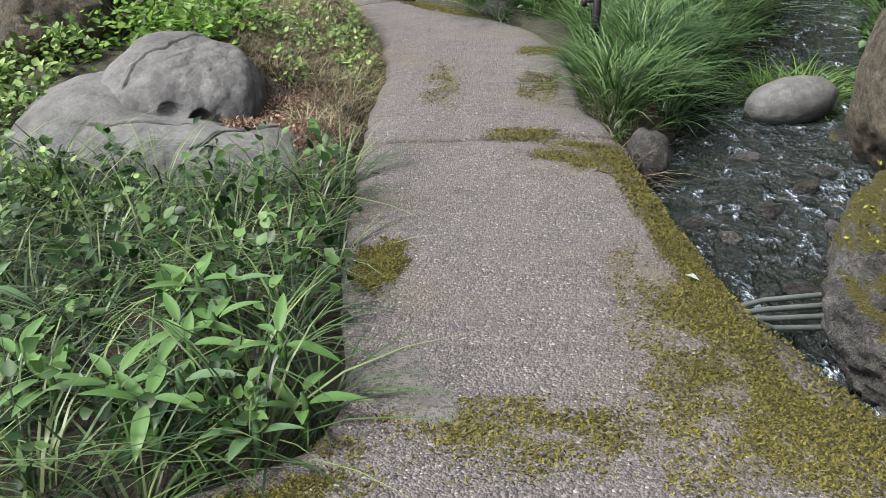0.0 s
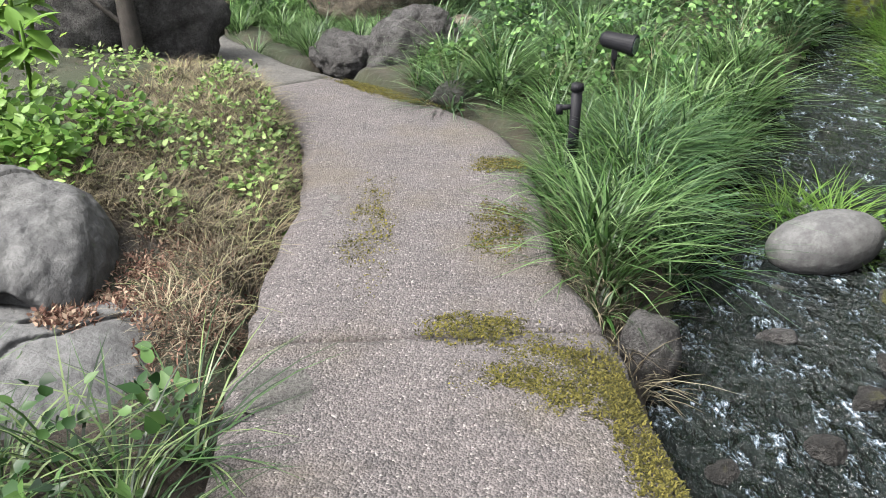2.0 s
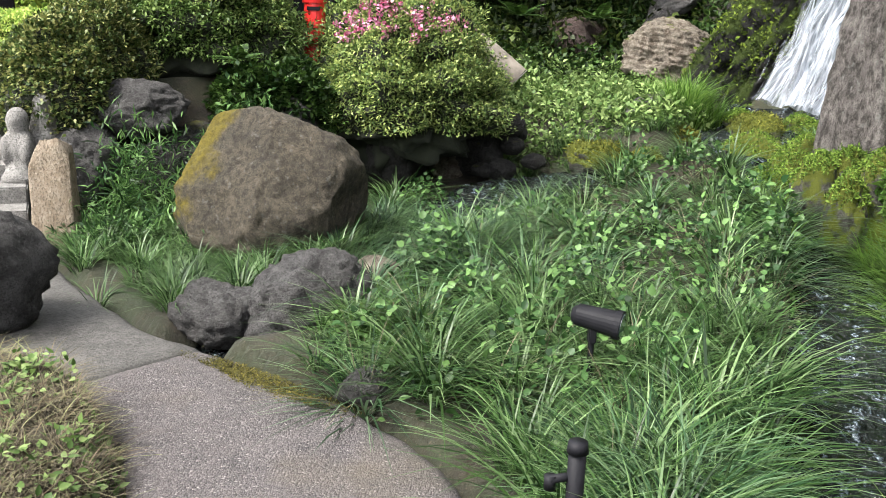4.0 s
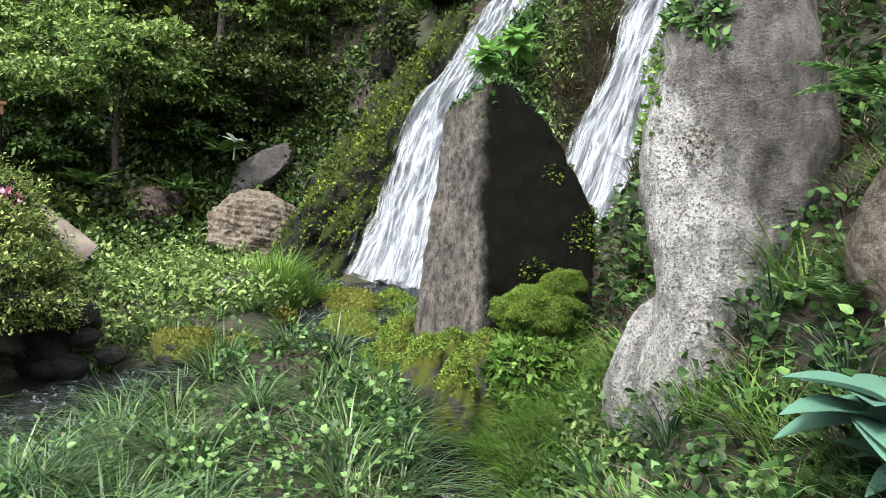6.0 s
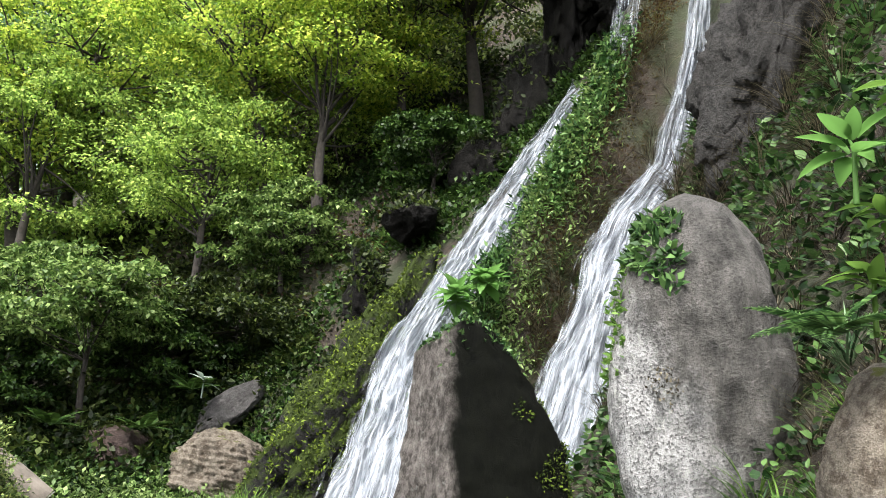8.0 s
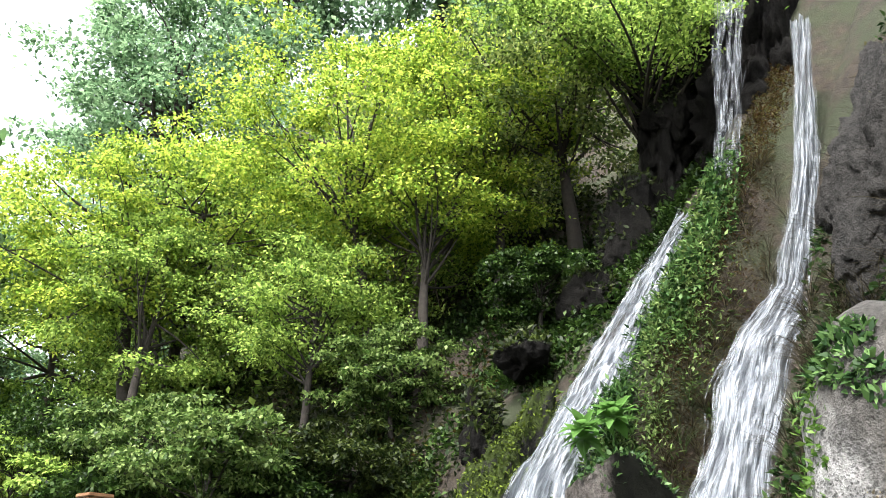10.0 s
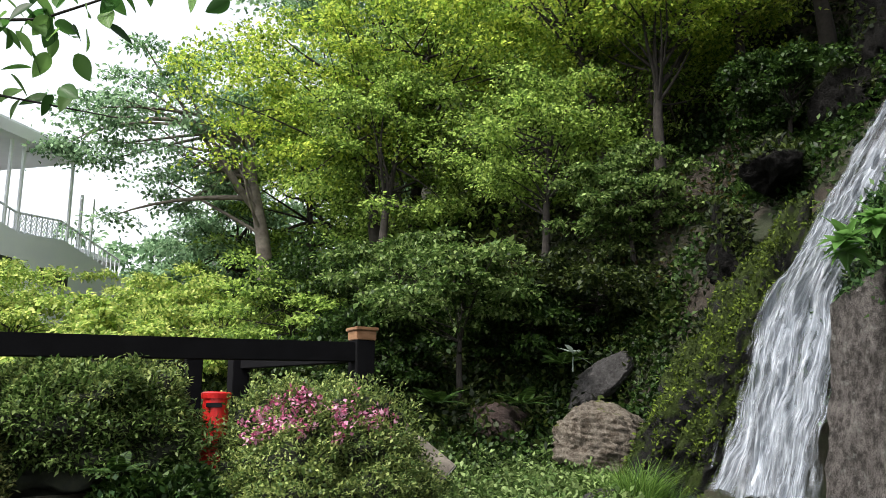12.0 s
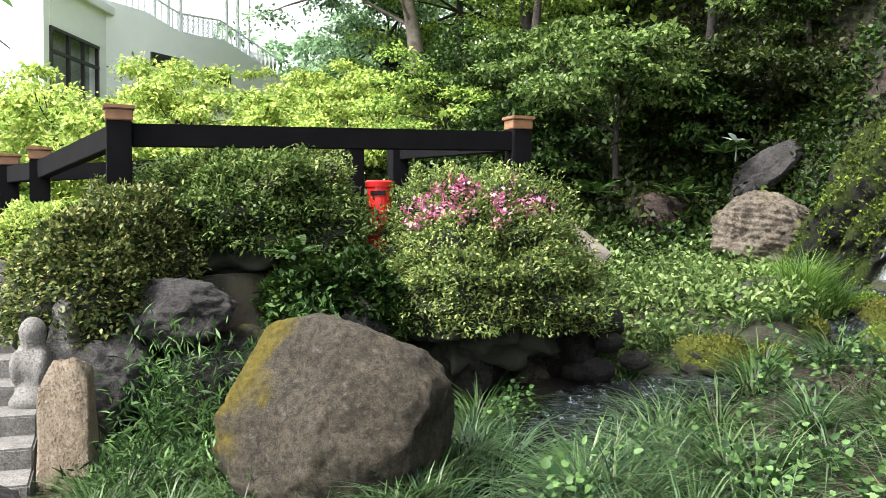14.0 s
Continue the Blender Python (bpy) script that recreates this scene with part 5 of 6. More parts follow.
def bush(name, label, place, size, mat, seed, leaves=9000, length=(0.03, 0.06), category="bush", lumps=0.18, wide=0.48, under=-0.35, freq=2.3):
    rng = np.random.default_rng(seed)
    ob = thing(name, label, category, place=place)
    d = unit(rng.normal(size=(leaves, 3)))
    d[:, 2] = np.where(d[:, 2] < under, -d[:, 2], d[:, 2])
    r = 1 + lumps * fbm(d * freq + seed, 4)
    depth = rng.uniform(0.84, 1.04, leaves)
    p = d * (r * depth)[:, None] * np.asarray(size) / 2
    v, f = leaf_cloud(rng, p, d, length, (length[0] * wide, length[1] * wide), -0.15)
    part("leaves", mesh_np("leaves", v, f, mat), ob)
    # Solid core added to close the gaps; its near-black stands for inner shade.
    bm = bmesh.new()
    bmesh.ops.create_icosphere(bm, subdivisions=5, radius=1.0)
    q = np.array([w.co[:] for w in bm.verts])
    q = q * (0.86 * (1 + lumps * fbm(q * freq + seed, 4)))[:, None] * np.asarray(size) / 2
    part("dark_core", shaped(bm, q, M_SHADECORE, "dark_core"), ob, "solid dark core, the shade between the leaves put into its colour")
    return ob


azalea = bush("azalea_bush", "clipped azalea bush with pink flowers on top", (0.02, 11.05, 1.1), (1.75, 1.4, 1.5), M_SHRUB, 5, 34000, (0.024, 0.052), lumps=0.24, freq=4.5)
rng = np.random.default_rng(8)
az, el = radians(-90) + rng.uniform(-1.0, 1.0, 44), rng.uniform(0.45, 1.2, 44)
c = np.stack([np.cos(az) * np.cos(el), np.sin(az) * np.cos(el), np.sin(el)], 1)
c = c * (1.02 + 0.1 * fbm(c * 5.0 + 5, 4))[:, None] * np.array((1.75, 1.4, 1.5)) / 2
p = np.repeat(c, 18, 0) + rng.normal(size=(44 * 18, 3)) * 0.03
v, f = leaf_cloud(rng, p, unit(rng.normal(size=p.shape) + (0, -0.4, 0.6)), (0.03, 0.05), (0.022, 0.036), 0)
part("blossom", mesh_np("blossom", v, f, M_PINK), azalea, "pink flower clusters")
bush("azalea_bush", "rounded lower azalea bush with pale green leaves", (0.05, 10.75, 0.85), (1.65, 1.2, 1.05), M_SHRUB, 15, 32000, (0.024, 0.052), lumps=0.28, freq=4.5)
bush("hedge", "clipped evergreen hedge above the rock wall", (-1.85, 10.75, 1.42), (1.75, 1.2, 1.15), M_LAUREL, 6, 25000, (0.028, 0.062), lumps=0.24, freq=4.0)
# Paler bush over the hedge: the light on its top put into leaf colour.
bush("hedge", "upper part of the clipped hedge, sunlight put into its paler leaves", (-1.65, 10.8, 1.64), (1.4, 1.0, 0.8), M_SHRUB, 16, 14000, (0.026, 0.056), lumps=0.24, freq=4.0)
bush("hedge", "overgrown hedge with trailing ivy over the wall", (-2.45, 10.1, 1.15), (1.0, 0.8, 1.1), M_IVY, 7, 15000, (0.025, 0.05))
bush("hedge", "low yellow-green bush beside the stair", (-3.1, 10.35, 1.3), (0.9, 0.8, 0.55), M_GARDEN, 17, 9000, (0.025, 0.05))
bush("ivy", "dark ivy hanging on the wall below the hedge", (-1.05, 10.4, 0.75), (1.1, 0.7, 1.0), M_DARKLEAF, 18, 11000, (0.04, 0.08), "ivy", wide=0.7)
bush("ivy", "ivy draped over the corner of the wall", (-2.62, 9.72, 0.9), (0.95, 0.75, 1.15), M_IVY, 19, 12000, (0.03, 0.05), "ivy", wide=0.7)

rng = np.random.default_rng(20)
T = lambda *a, **k: tufts("sedge_grass", *a, **k)  # noqa: E731
not_face = lambda x, y: ~((x > -1.75) & (x < -0.35) & (y > 2.75))  # noqa: E731
T("dense dark green sedge beside the path", M_DARKSEDGE, spaced(rng, 900, -2.3, 0.1, 0.2, 2.9, 0.15, not_face), 42, (0.2, 0.4), (0.005, 0.012), 1, 0.045, droop=(0.4, 1.0), lean=(0.05, 0.7))
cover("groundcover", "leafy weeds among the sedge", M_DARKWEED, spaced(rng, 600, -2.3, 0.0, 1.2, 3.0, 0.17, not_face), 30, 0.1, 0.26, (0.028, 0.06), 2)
cover("groundcover", "pale weeds round the foot of the boulder", M_YELLOWWEED, scatter(rng, 130, -2.2, -0.5, 2.2, 3.3, lambda x, y: (y < 2.55) | (x < -1.7)), 36, 0.09, 0.16, (0.02, 0.04), 3)
tufts("dry_grass", "dry brown grass on the bank above the path", M_DRY, scatter(rng, 700, -1.5, -0.28, 3.25, 6.0, lambda x, y: (x > -0.55) | (y > 3.9)), 45, (0.03, 0.13), (0.002, 0.005), 4, 0.1)
cover("groundcover", "low weeds and clover on the bank", M_YELLOWWEED, scatter(rng, 100, -2.6, -0.45, 3.9, 6.4, lambda x, y: fbm2(x, y, 1.4, 2, 7) > -0.1), 20, 0.1, 0.08, (0.02, 0.045), 5)
tufts("dry_grass", "pale straw stalks lying on the bank", M_STRAW, scatter(rng, 420, -1.6, -0.3, 3.6, 6.2, lambda x, y: (x > -0.6) | (y > 4.0)), 24, (0.05, 0.16), (0.003, 0.006), 44, 0.12, lean=(0.4, 0.95))
cover("groundcover", "yellowing weeds at the edge of the path", M_YELLOWWEED, scatter(rng, 90, -1.2, -0.42, 4.4, 6.2), 26, 0.08, 0.1, (0.02, 0.04), 6)
cover("leaf_litter", "rust-coloured needles on the bank", M_RUST, scatter(rng, 90, -0.75, -0.3, 3.1, 4.0), 60, 0.09, 0.02, (0.01, 0.03), 7, 0.3, "leaf litter")
cover("groundcover", "fresh leafy weeds behind the grey boulder", M_LIME, scatter(rng, 60, -2.3, -1.15, 3.95, 4.7), 34, 0.12, 0.26, (0.03, 0.065), 59, 0.6)
cover("groundcover", "bright weeds beside the grey boulder", M_YELLOWWEED, scatter(rng, 50, -2.3, -1.8, 2.6, 4.0), 36, 0.1, 0.22, (0.03, 0.06), 60, 0.6)
stream_edge = lambda x, y: x < np.interp(y, [3.9, 5, 6.5], [1.2, 1.4, 1.9])  # noqa: E731
T("long arching sedge on the stream bank", M_SEDGE, scatter(rng, 130, 0.62, 1.9, 3.95, 7.0, stream_edge, 0.1), 60, (0.24, 0.46), (0.008, 0.016), 8, 0.07)
root_line = np.array([(np.interp(y, [3.3, 3.59, 4.0, 4.7], [0.9, 0.835, 0.7, 0.62]) + 0.08 + 0.07 * (k % 3), y, 0) for k, y in enumerate(np.linspace(3.6, 4.6, 26))])
tufts("dry_grass", "dead blades and roots hanging under the sedge at the path's edge", M_DRY, root_line, 34, (0.08, 0.2), (0.003, 0.007), 61, 0.06, droop=(0.6, 1.0))
T("short sedge along the path's edge", M_SEDGE, root_line[6::2], 40, (0.14, 0.3), (0.005, 0.011), 62, 0.06)
T("silvery long sedge overhanging the stream", M_SILVER, scatter(rng, 26, 0.95, 1.4, 4.0, 5.6, None, 0.2), 70, (0.28, 0.45), (0.007, 0.014), 9, droop=(0.5, 1.0))
T("grass clump on the stream's far side", M_LIME, scatter(rng, 30, 1.6, 2.3, 4.9, 5.6), 70, (0.12, 0.25), (0.005, 0.01), 10)
T("sedge along the far bank of the stream", M_SEDGE, scatter(rng, 110, 2.0, 3.0, 4.2, 7.5), 60, (0.24, 0.45), (0.007, 0.013), 11)
mound = spaced(rng, 900, 0.0, 2.75, 5.9, 10.3, 0.27)
pick = rng.uniform(0, 1, len(mound)) + 0.35 * fbm2(mound[:, 0], mound[:, 1], 1.1, 2, 3)
T("arching sedge clumps on the mound before the waterfall", M_SEDGE, mound[pick < 0.48], 90, (0.28, 0.54), (0.009, 0.021), 12, 0.06, lean=(0.05, 0.75))
T("pale silvery sedge clumps on the mound", M_SILVER, mound[(pick > 0.36) & (pick < 0.64)], 90, (0.28, 0.5), (0.008, 0.018), 13, 0.06, droop=(0.5, 1.0), lean=(0.05, 0.75))
weeds = np.concatenate([mound[pick > 0.62], spaced(rng, 300, 0.1, 2.75, 6.2, 10.3, 0.5)])
cover("groundcover", "heart-leaved weeds between the sedge on the mound", M_WEED, weeds, 64, 0.19, 0.4, (0.026, 0.056), 14, 0.75)
# Stands in for the shade between clumps by its darker leaf colour.
cover("groundcover", "weed leaves low between the sedge clumps, shade put into their colour", M_DARKWEED, spaced(rng, 500, 0.1, 2.75, 6.0, 10.3, 0.24), 26, 0.16, 0.16, (0.03, 0.06), 55, 0.7)
arch = []
for k in range(60):
    y = 7.2 + 1.7 * k / 60
    x, half = (float(np.interp(-y, [-q[1] for q in STREAM], [q[j] for q in STREAM])) for j in (0, 3))
    arch.append((x + half * 1.25 + 0.05 * math.sin(k * 3.1), y, 0))
T("sedge arching over the narrow stream", M_LIME, np.array(arch[::2]), 44, (0.26, 0.46), (0.007, 0.015), 52, 0.08, droop=(0.5, 1.0))
cover("groundcover", "leafy weeds leaning over the narrow stream", M_WEED, np.array(arch[::4]), 30, 0.15, 0.34, (0.035, 0.07), 53, 0.7)
tufts("dry_grass", "brown seed stalks in the mound grass", M_DRY, scatter(rng, 90, 0.1, 2.6, 5.9, 9.8), 16, (0.25, 0.46), (0.004, 0.009), 15)
T("sedge at the bend between the stones and the path", M_SEDGE, scatter(rng, 60, -0.2, 0.7, 6.15, 7.4), 50, (0.12, 0.28), (0.006, 0.012), 50)
T("bright grass clump standing in the stream", M_LIME, np.array([(1.9 + 0.16 * math.cos(k * 2.4), 5.15 + 0.14 * math.sin(k * 2.4), 0) for k in range(9)]), 60, (0.26, 0.46), (0.006, 0.012), 51)
T("bright fine grass clump beside the lumpy rock", M_LIME, scatter(rng, 24, 0.0, 0.4, 6.5, 7.1), 130, (0.12, 0.24), (0.003, 0.005), 16)
T("arching sedge beside the round boulder", M_SILVER, scatter(rng, 34, -0.1, 0.9, 7.7, 9.2), 80, (0.24, 0.44), (0.007, 0.013), 17)
brook_side = np.array([(x + dx, y, 0) for x, y, dx in ((0.15, 8.2, -0.34), (0.15, 8.3, 0.34), (0.4, 8.9, -0.3), (0.4, 8.8, 0.36), (0.6, 9.4, -0.36), (0.6, 9.5, 0.42), (0.85, 9.9, 0.5), (-0.1, 7.85, 0.36), (0.3, 8.55, 0.42), (1.15, 10.3, 0.55))])
T("long arching sedge clumps leaning over the brook", M_SILVER, brook_side, 190, (0.34, 0.58), (0.007, 0.014), 57, 0.09, droop=(0.5, 1.0), lean=(0.05, 0.8))
T("sedge and bamboo grass beside the round boulder and the stair", M_SEDGE, scatter(rng, 220, -2.2, 0.1, 7.2, 9.3), 50, (0.16, 0.32), (0.008, 0.014), 18)
cover("groundcover", "narrow bamboo leaves in front of the wall", M_WEED, scatter(rng, 90, -2.2, -0.9, 8.4, 9.8), 46, 0.16, 0.3, (0.05, 0.11), 19, 0.18)
cover("groundcover", "fresh leafy weeds on the steep bank", M_WEED, spaced(rng, 700, 2.4, 3.8, 4.8, 8.8, 0.17), 34, 0.15, 0.36, (0.035, 0.075), 20, 0.75)
cover("bamboo_grass", "bamboo grass with narrow leaves before the wall", M_WEED, scatter(rng, 34, -2.05, -1.15, 9.0, 9.55), 90, 0.2, 0.75, (0.06, 0.13), 45, 0.16)
cover("groundcover", "leafy stems hanging before the hedge", M_WEED, scatter(rng, 16, -1.5, -0.95, 9.7, 10.1), 110, 0.2, 1.0, (0.04, 0.08), 46, 0.5)
T("grass on the steep bank under the rock pillar", M_LIME, spaced(rng, 400, 2.6, 3.9, 5.6, 9.3, 0.3), 80, (0.24, 0.46), (0.007, 0.014), 21)
T("coarse grass on the steep bank", M_SILVER, spaced(rng, 240, 2.4, 4.4, 4.4, 8.0, 0.4), 60, (0.22, 0.46), (0.009, 0.018), 22)
tufts("dry_grass", "brown dead grass hanging on the bank", M_DRY, scatter(rng, 190, 2.9, 5.6, 4.6, 9.0), 40, (0.2, 0.45), (0.005, 0.01), 23, droop=(0.6, 1.0))
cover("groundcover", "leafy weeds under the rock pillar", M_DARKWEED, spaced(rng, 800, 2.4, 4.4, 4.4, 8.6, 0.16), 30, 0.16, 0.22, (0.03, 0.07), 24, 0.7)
cover("groundcover", "pale green leafy meadow below the slope", M_YELLOWWEED, scatter(rng, 420, 0.9, 3.2, 11.2, 14.2), 30, 0.17, 0.26, (0.045, 0.09), 25)
T("dark green iris clump below the fall", M_LIME, np.array([(3.0 + 0.3 * math.cos(k * 2.4) * (k / 16) ** 0.5, 11.95 + 0.3 * math.sin(k * 2.4) * (k / 16) ** 0.5, 0) for k in range(16)]), 90, (0.34, 0.62), (0.009, 0.016), 26, droop=(0.2, 0.6))
T("fine grass hanging over the stones below the standing rock", M_LIME, np.array([(3.3 + 0.07 * k, 8.45 + 0.1 * (k % 3), 0) for k in range(8)]), 60, (0.3, 0.52), (0.004, 0.009), 58, 0.07)
T("sedge round the mossy stones", M_SEDGE, scatter(rng, 110, 1.0, 3.9, 9.9, 12.0), 50, (0.18, 0.34), (0.008, 0.014), 27)
T("grass tufts hanging between the falls", M_SEDGE, spaced(rng, 400, 5.0, 6.9, 11.4, 12.4, 0.2, lambda x, y: fbm2(x, y, 1.6, 2, 3) > -0.05), 50, (0.2, 0.5), (0.006, 0.013), 28, droop=(0.6, 1.0))
tufts("dry_grass", "brown withered grass under the cliff", M_DRY, scatter(rng, 150, 5.5, 8.5, 7.5, 10.4), 60, (0.25, 0.6), (0.005, 0.01), 29, droop=(0.6, 1.0))
cover("groundcover", "russet moss and roots beside the tall fall", M_REDLEAF, np.array([(6.2 + 0.03 * k, 11.98 + 0.16 * math.sin(k * 1.7) + 0.002 * k, 0) for k in range(105)]), 110, 0.2, 0.16, (0.03, 0.08), 38, 0.3)
tufts("dry_grass", "brown withered grass hanging beside the tall fall", M_DRY, scatter(rng, 110, 5.4, 8.4, 11.6, 12.1), 46, (0.15, 0.45), (0.005, 0.01), 49, droop=(0.7, 1.0))
cover("groundcover", "hanging leaves over the dark cliff", M_DARKLEAF, scatter(rng, 260, 6.0, 10.5, 13.6, 15.5), 46, 0.35, 0.4, (0.06, 0.13), 39)
cover("groundcover", "fresh leaves on the ridge between the falls", M_WEED, scatter(rng, 240, 5.0, 8.8, 12.15, 12.75, lambda x, y: fbm2(x, y, 1.9, 2, 5) > -0.05), 60, 0.24, 0.5, (0.06, 0.13), 30, 0.45)
cover("groundcover", "pale creeper leaves on the ridge between the falls", M_YELLOWWEED, scatter(rng, 190, 5.2, 8.4, 11.8, 12.6, lambda x, y: fbm2(x, y, 1.7, 2, 8) > 0.0), 46, 0.22, 0.46, (0.05, 0.11), 47, 0.45)
cover("groundcover", "leaves on the cliff beside the falls", M_DARKWEED, scatter(rng, 420, 4.4, 9.5, 5.5, 10.6), 40, 0.28, 0.3, (0.05, 0.12), 31)
cover("groundcover", "mossy leaves on the wet rock beside the fall", M_SLOPEMOSS, scatter(rng, 260, 3.9, 5.2, 12.9, 13.8), 30, 0.14, 0.06, (0.02, 0.05), 32)
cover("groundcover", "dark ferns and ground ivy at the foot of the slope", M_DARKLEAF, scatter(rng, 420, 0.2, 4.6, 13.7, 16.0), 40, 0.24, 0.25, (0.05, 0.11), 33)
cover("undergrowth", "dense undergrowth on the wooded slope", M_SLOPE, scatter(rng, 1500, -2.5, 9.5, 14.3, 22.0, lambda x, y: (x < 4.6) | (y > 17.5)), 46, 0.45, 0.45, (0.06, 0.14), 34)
# Right of x = 4.6 the gorge's shade is put into darker leaves.
cover("undergrowth", "ivy and scrub round the cliff, the shade of the gorge put into leaf colour", M_DARKLEAF, scatter(rng, 420, 4.6, 9.5, 14.3, 17.5, lambda x, y: fbm2(x, y, 1.1, 2, 6) > -0.1), 46, 0.4, 0.4, (0.06, 0.13), 54)
cover("undergrowth", "russet and green scrub on the slope", M_REDLEAF, scatter(rng, 70, 2.5, 8.5, 15.5, 21.0), 40, 0.4, 0.4, (0.05, 0.11), 35)
cover("undergrowth", "greenery on the far slope", M_GREENTREE, scatter(rng, 700, -9.0, 12.0, 20.0, 32.0), 46, 0.8, 0.8, (0.12, 0.24), 36)


T("fresh grass falling round the moss cushion", M_LIME, np.array([(3.3 + 0.55 * (k % 7) / 6, 7.7 + 0.1 * (k // 7), 0) for k in range(49)]), 50, (0.3, 0.6), (0.006, 0.012), 37, 0.08)
cover("groundcover", "pale leafy weeds below the moss cushion", M_YELLOWWEED, np.array([(3.28 + 0.08 * (k % 7), 7.0 + 0.16 * (k // 7), 0) for k in range(63)]), 34, 0.16, 0.3, (0.025, 0.055), 48, 0.6)


def moss_mound(label, place, size, seed):
    rng = np.random.default_rng(seed)
    ob = thing("moss_mound", label, "moss", place=place)
    d = unit(rng.normal(size=(34000, 3)))
    d[:, 2] = np.where(d[:, 2] < -0.55, -d[:, 2], d[:, 2])
    r = 1 + 0.2 * fbm(d * 2.3 + seed, 3)
    v, f = leaf_cloud(rng, d * r[:, None] * np.asarray(size) / 2, d, (0.01, 0.026), (0.004, 0.008), 0.1)
    part("fuzz", mesh_np("fuzz", v, f, M_GREENMOSS), ob)
    bm = bmesh.new()
    bmesh.ops.create_icosphere(bm, subdivisions=4, radius=1.0)
    q = np.array([w.co[:] for w in bm.verts])
    q = q * (0.99 * (1 + 0.2 * fbm(q * 2.3 + seed, 3)))[:, None] * np.asarray(size) / 2
    part("cushion", shaped(bm, q, M_CUSHION, "cushion"), ob)


under = rock("boulder", "dark low rock under the moss cushion", (3.78, 8.56, 0.62), (0.8, 0.6, 0.7), 104, M_WETMOSS, 20, level=5)
moss_fuzz(under, 5000, (0.04, 0.11), 9, M_LIME, -0.8, None, "grass", "fine grass hanging over the rock")
moss_mound("bright green moss cushion over a rock", (3.72, 8.5, 0.98), (0.62, 0.52, 0.32), 1)
moss_mound("small bright moss cushion on top of the mound", (3.9, 8.5, 1.16), (0.32, 0.28, 0.2), 2)


def broad_leaf(length, width, curl=0.25, ribs=0.0):
    """Vertices and quads of one broad pointed leaf along +y, arching down."""
    n, m = 9, 7
    s, u = np.linspace(0, 1, n)[:, None], np.linspace(-1, 1, m)[None]
    w = width / 2 * np.sin(np.pi * np.clip(s, 0.02, 0.995) ** 0.72) ** 0.8
    x = w * u
    y = length * s + 0 * u
    z = -curl * length * s**2 + 0.25 * w * np.abs(u) ** 1.5 + ribs * np.cos(u * 9) * w
    return np.stack([x, y, z], -1).reshape(-1, 3), grid(n, m)


def rosette(name, label, place, mat, count, length, width, seed, rise=(15, 60), stem=0.12, category="plant"):
    rng = np.random.default_rng(seed)
    ob = thing(name, label, category, place=place)
    shapes = [mesh_np("leaf", *broad_leaf(length, width, c, 0.02), mat) for c in (0.2, 0.32, 0.45)]
    for k in range(count):
        leaf = part("leaf", shapes[k % 3], ob)
        a = 360 * (k * 0.382 % 1) + rng.uniform(-15, 15)
        t = rng.uniform(*rise)
        s = rng.uniform(0.7, 1.1)
        leaf.matrix_local = pose(0, 0, 0.0 + stem * rng.uniform(0.3, 1.0), 0, 0, a) @ pose(0, 0.02, 0, t, 0, 0) @ Matrix.Scale(s, 4)
    v, f = join([tube([(0, 0, -0.15), (0.01, 0, stem * 0.6), (0, 0.01, stem)], [0.012, 0.009, 0.005], 6)])
    part("stem", mesh_np("stem", v, f, mat), ob)
    return ob


rosette("hosta", "hosta with large blue-green ribbed leaves on the bank", (2.86, 5.32, 0.98), M_HOSTA, 18, 0.3, 0.24, 3, (-5, 40))
rosette("hosta", "lower hosta with blue-green leaves", (2.95, 5.2, 0.8), M_HOSTA, 14, 0.28, 0.22, 4, (-5, 40))
rosette("hosta", "dark green broad-leaved plant on the ledge between the falls", (5.25, 12.05, 3.2), M_BOUGH, 34, 0.3, 0.15, 5, (-25, 65), 0.28)
rosette("hosta", "broad-leaved plant beside the fall", (5.6, 12.0, 3.4), M_BOUGH, 32, 0.3, 0.15, 6, (-25, 65), 0.28)
rosette("leafy_plant", "shrub with large pale green pointed leaves", (3.1, 5.45, 2.7), M_BOUGH, 10, 0.2, 0.09, 7, (0, 60), 0.1)
for k, (x, y, z) in enumerate([(3.2, 5.4, 2.45), (3.3, 5.55, 2.25), (3.15, 5.25, 2.85), (3.35, 5.4, 2.0)]):
    rosette("leafy_plant", "shrub twig with fresh green pointed leaves", (x, y, z), M_LIME, 11, 0.16, 0.07, 20 + k, (-20, 60), 0.12)
rosette("leafy_plant", "white-variegated plant by the rock slab", (3.1, 14.6, 2.35), M_PALELEAF, 6, 0.24, 0.07, 9, (-30, 40), 0.1)
rng = np.random.default_rng(31)
for k in range(15):
    x, y = rng.uniform(-0.9, 0.08), rng.uniform(1.25, 1.75)
    if not on_path(np.array([x]), np.array([y]), 0.04)[0]:
        rosette("bamboo_grass", "low bamboo grass with broad pale-edged leaves", (x, y, float(height(x, y)) + 0.1), M_WEED if k % 3 else M_SILVER, 5, 0.12, 0.036, 40 + k, (-10, 45), 0.06)
for k, (x, y) in enumerate([(-1.9, 4.45), (-1.6, 4.7), (-1.75, 4.9), (-2.0, 4.8), (-1.7, 4.5), (-2.1, 5.1), (-1.85, 5.2)]):
    rosette("leafy_shrub", "green shrub with broad leaves behind the boulder", (x, y, float(height(x, y)) + 0.22 + 0.09 * (k % 4)), M_LIME, 18, 0.15, 0.09, 80 + k, (-20, 60), 0.2)


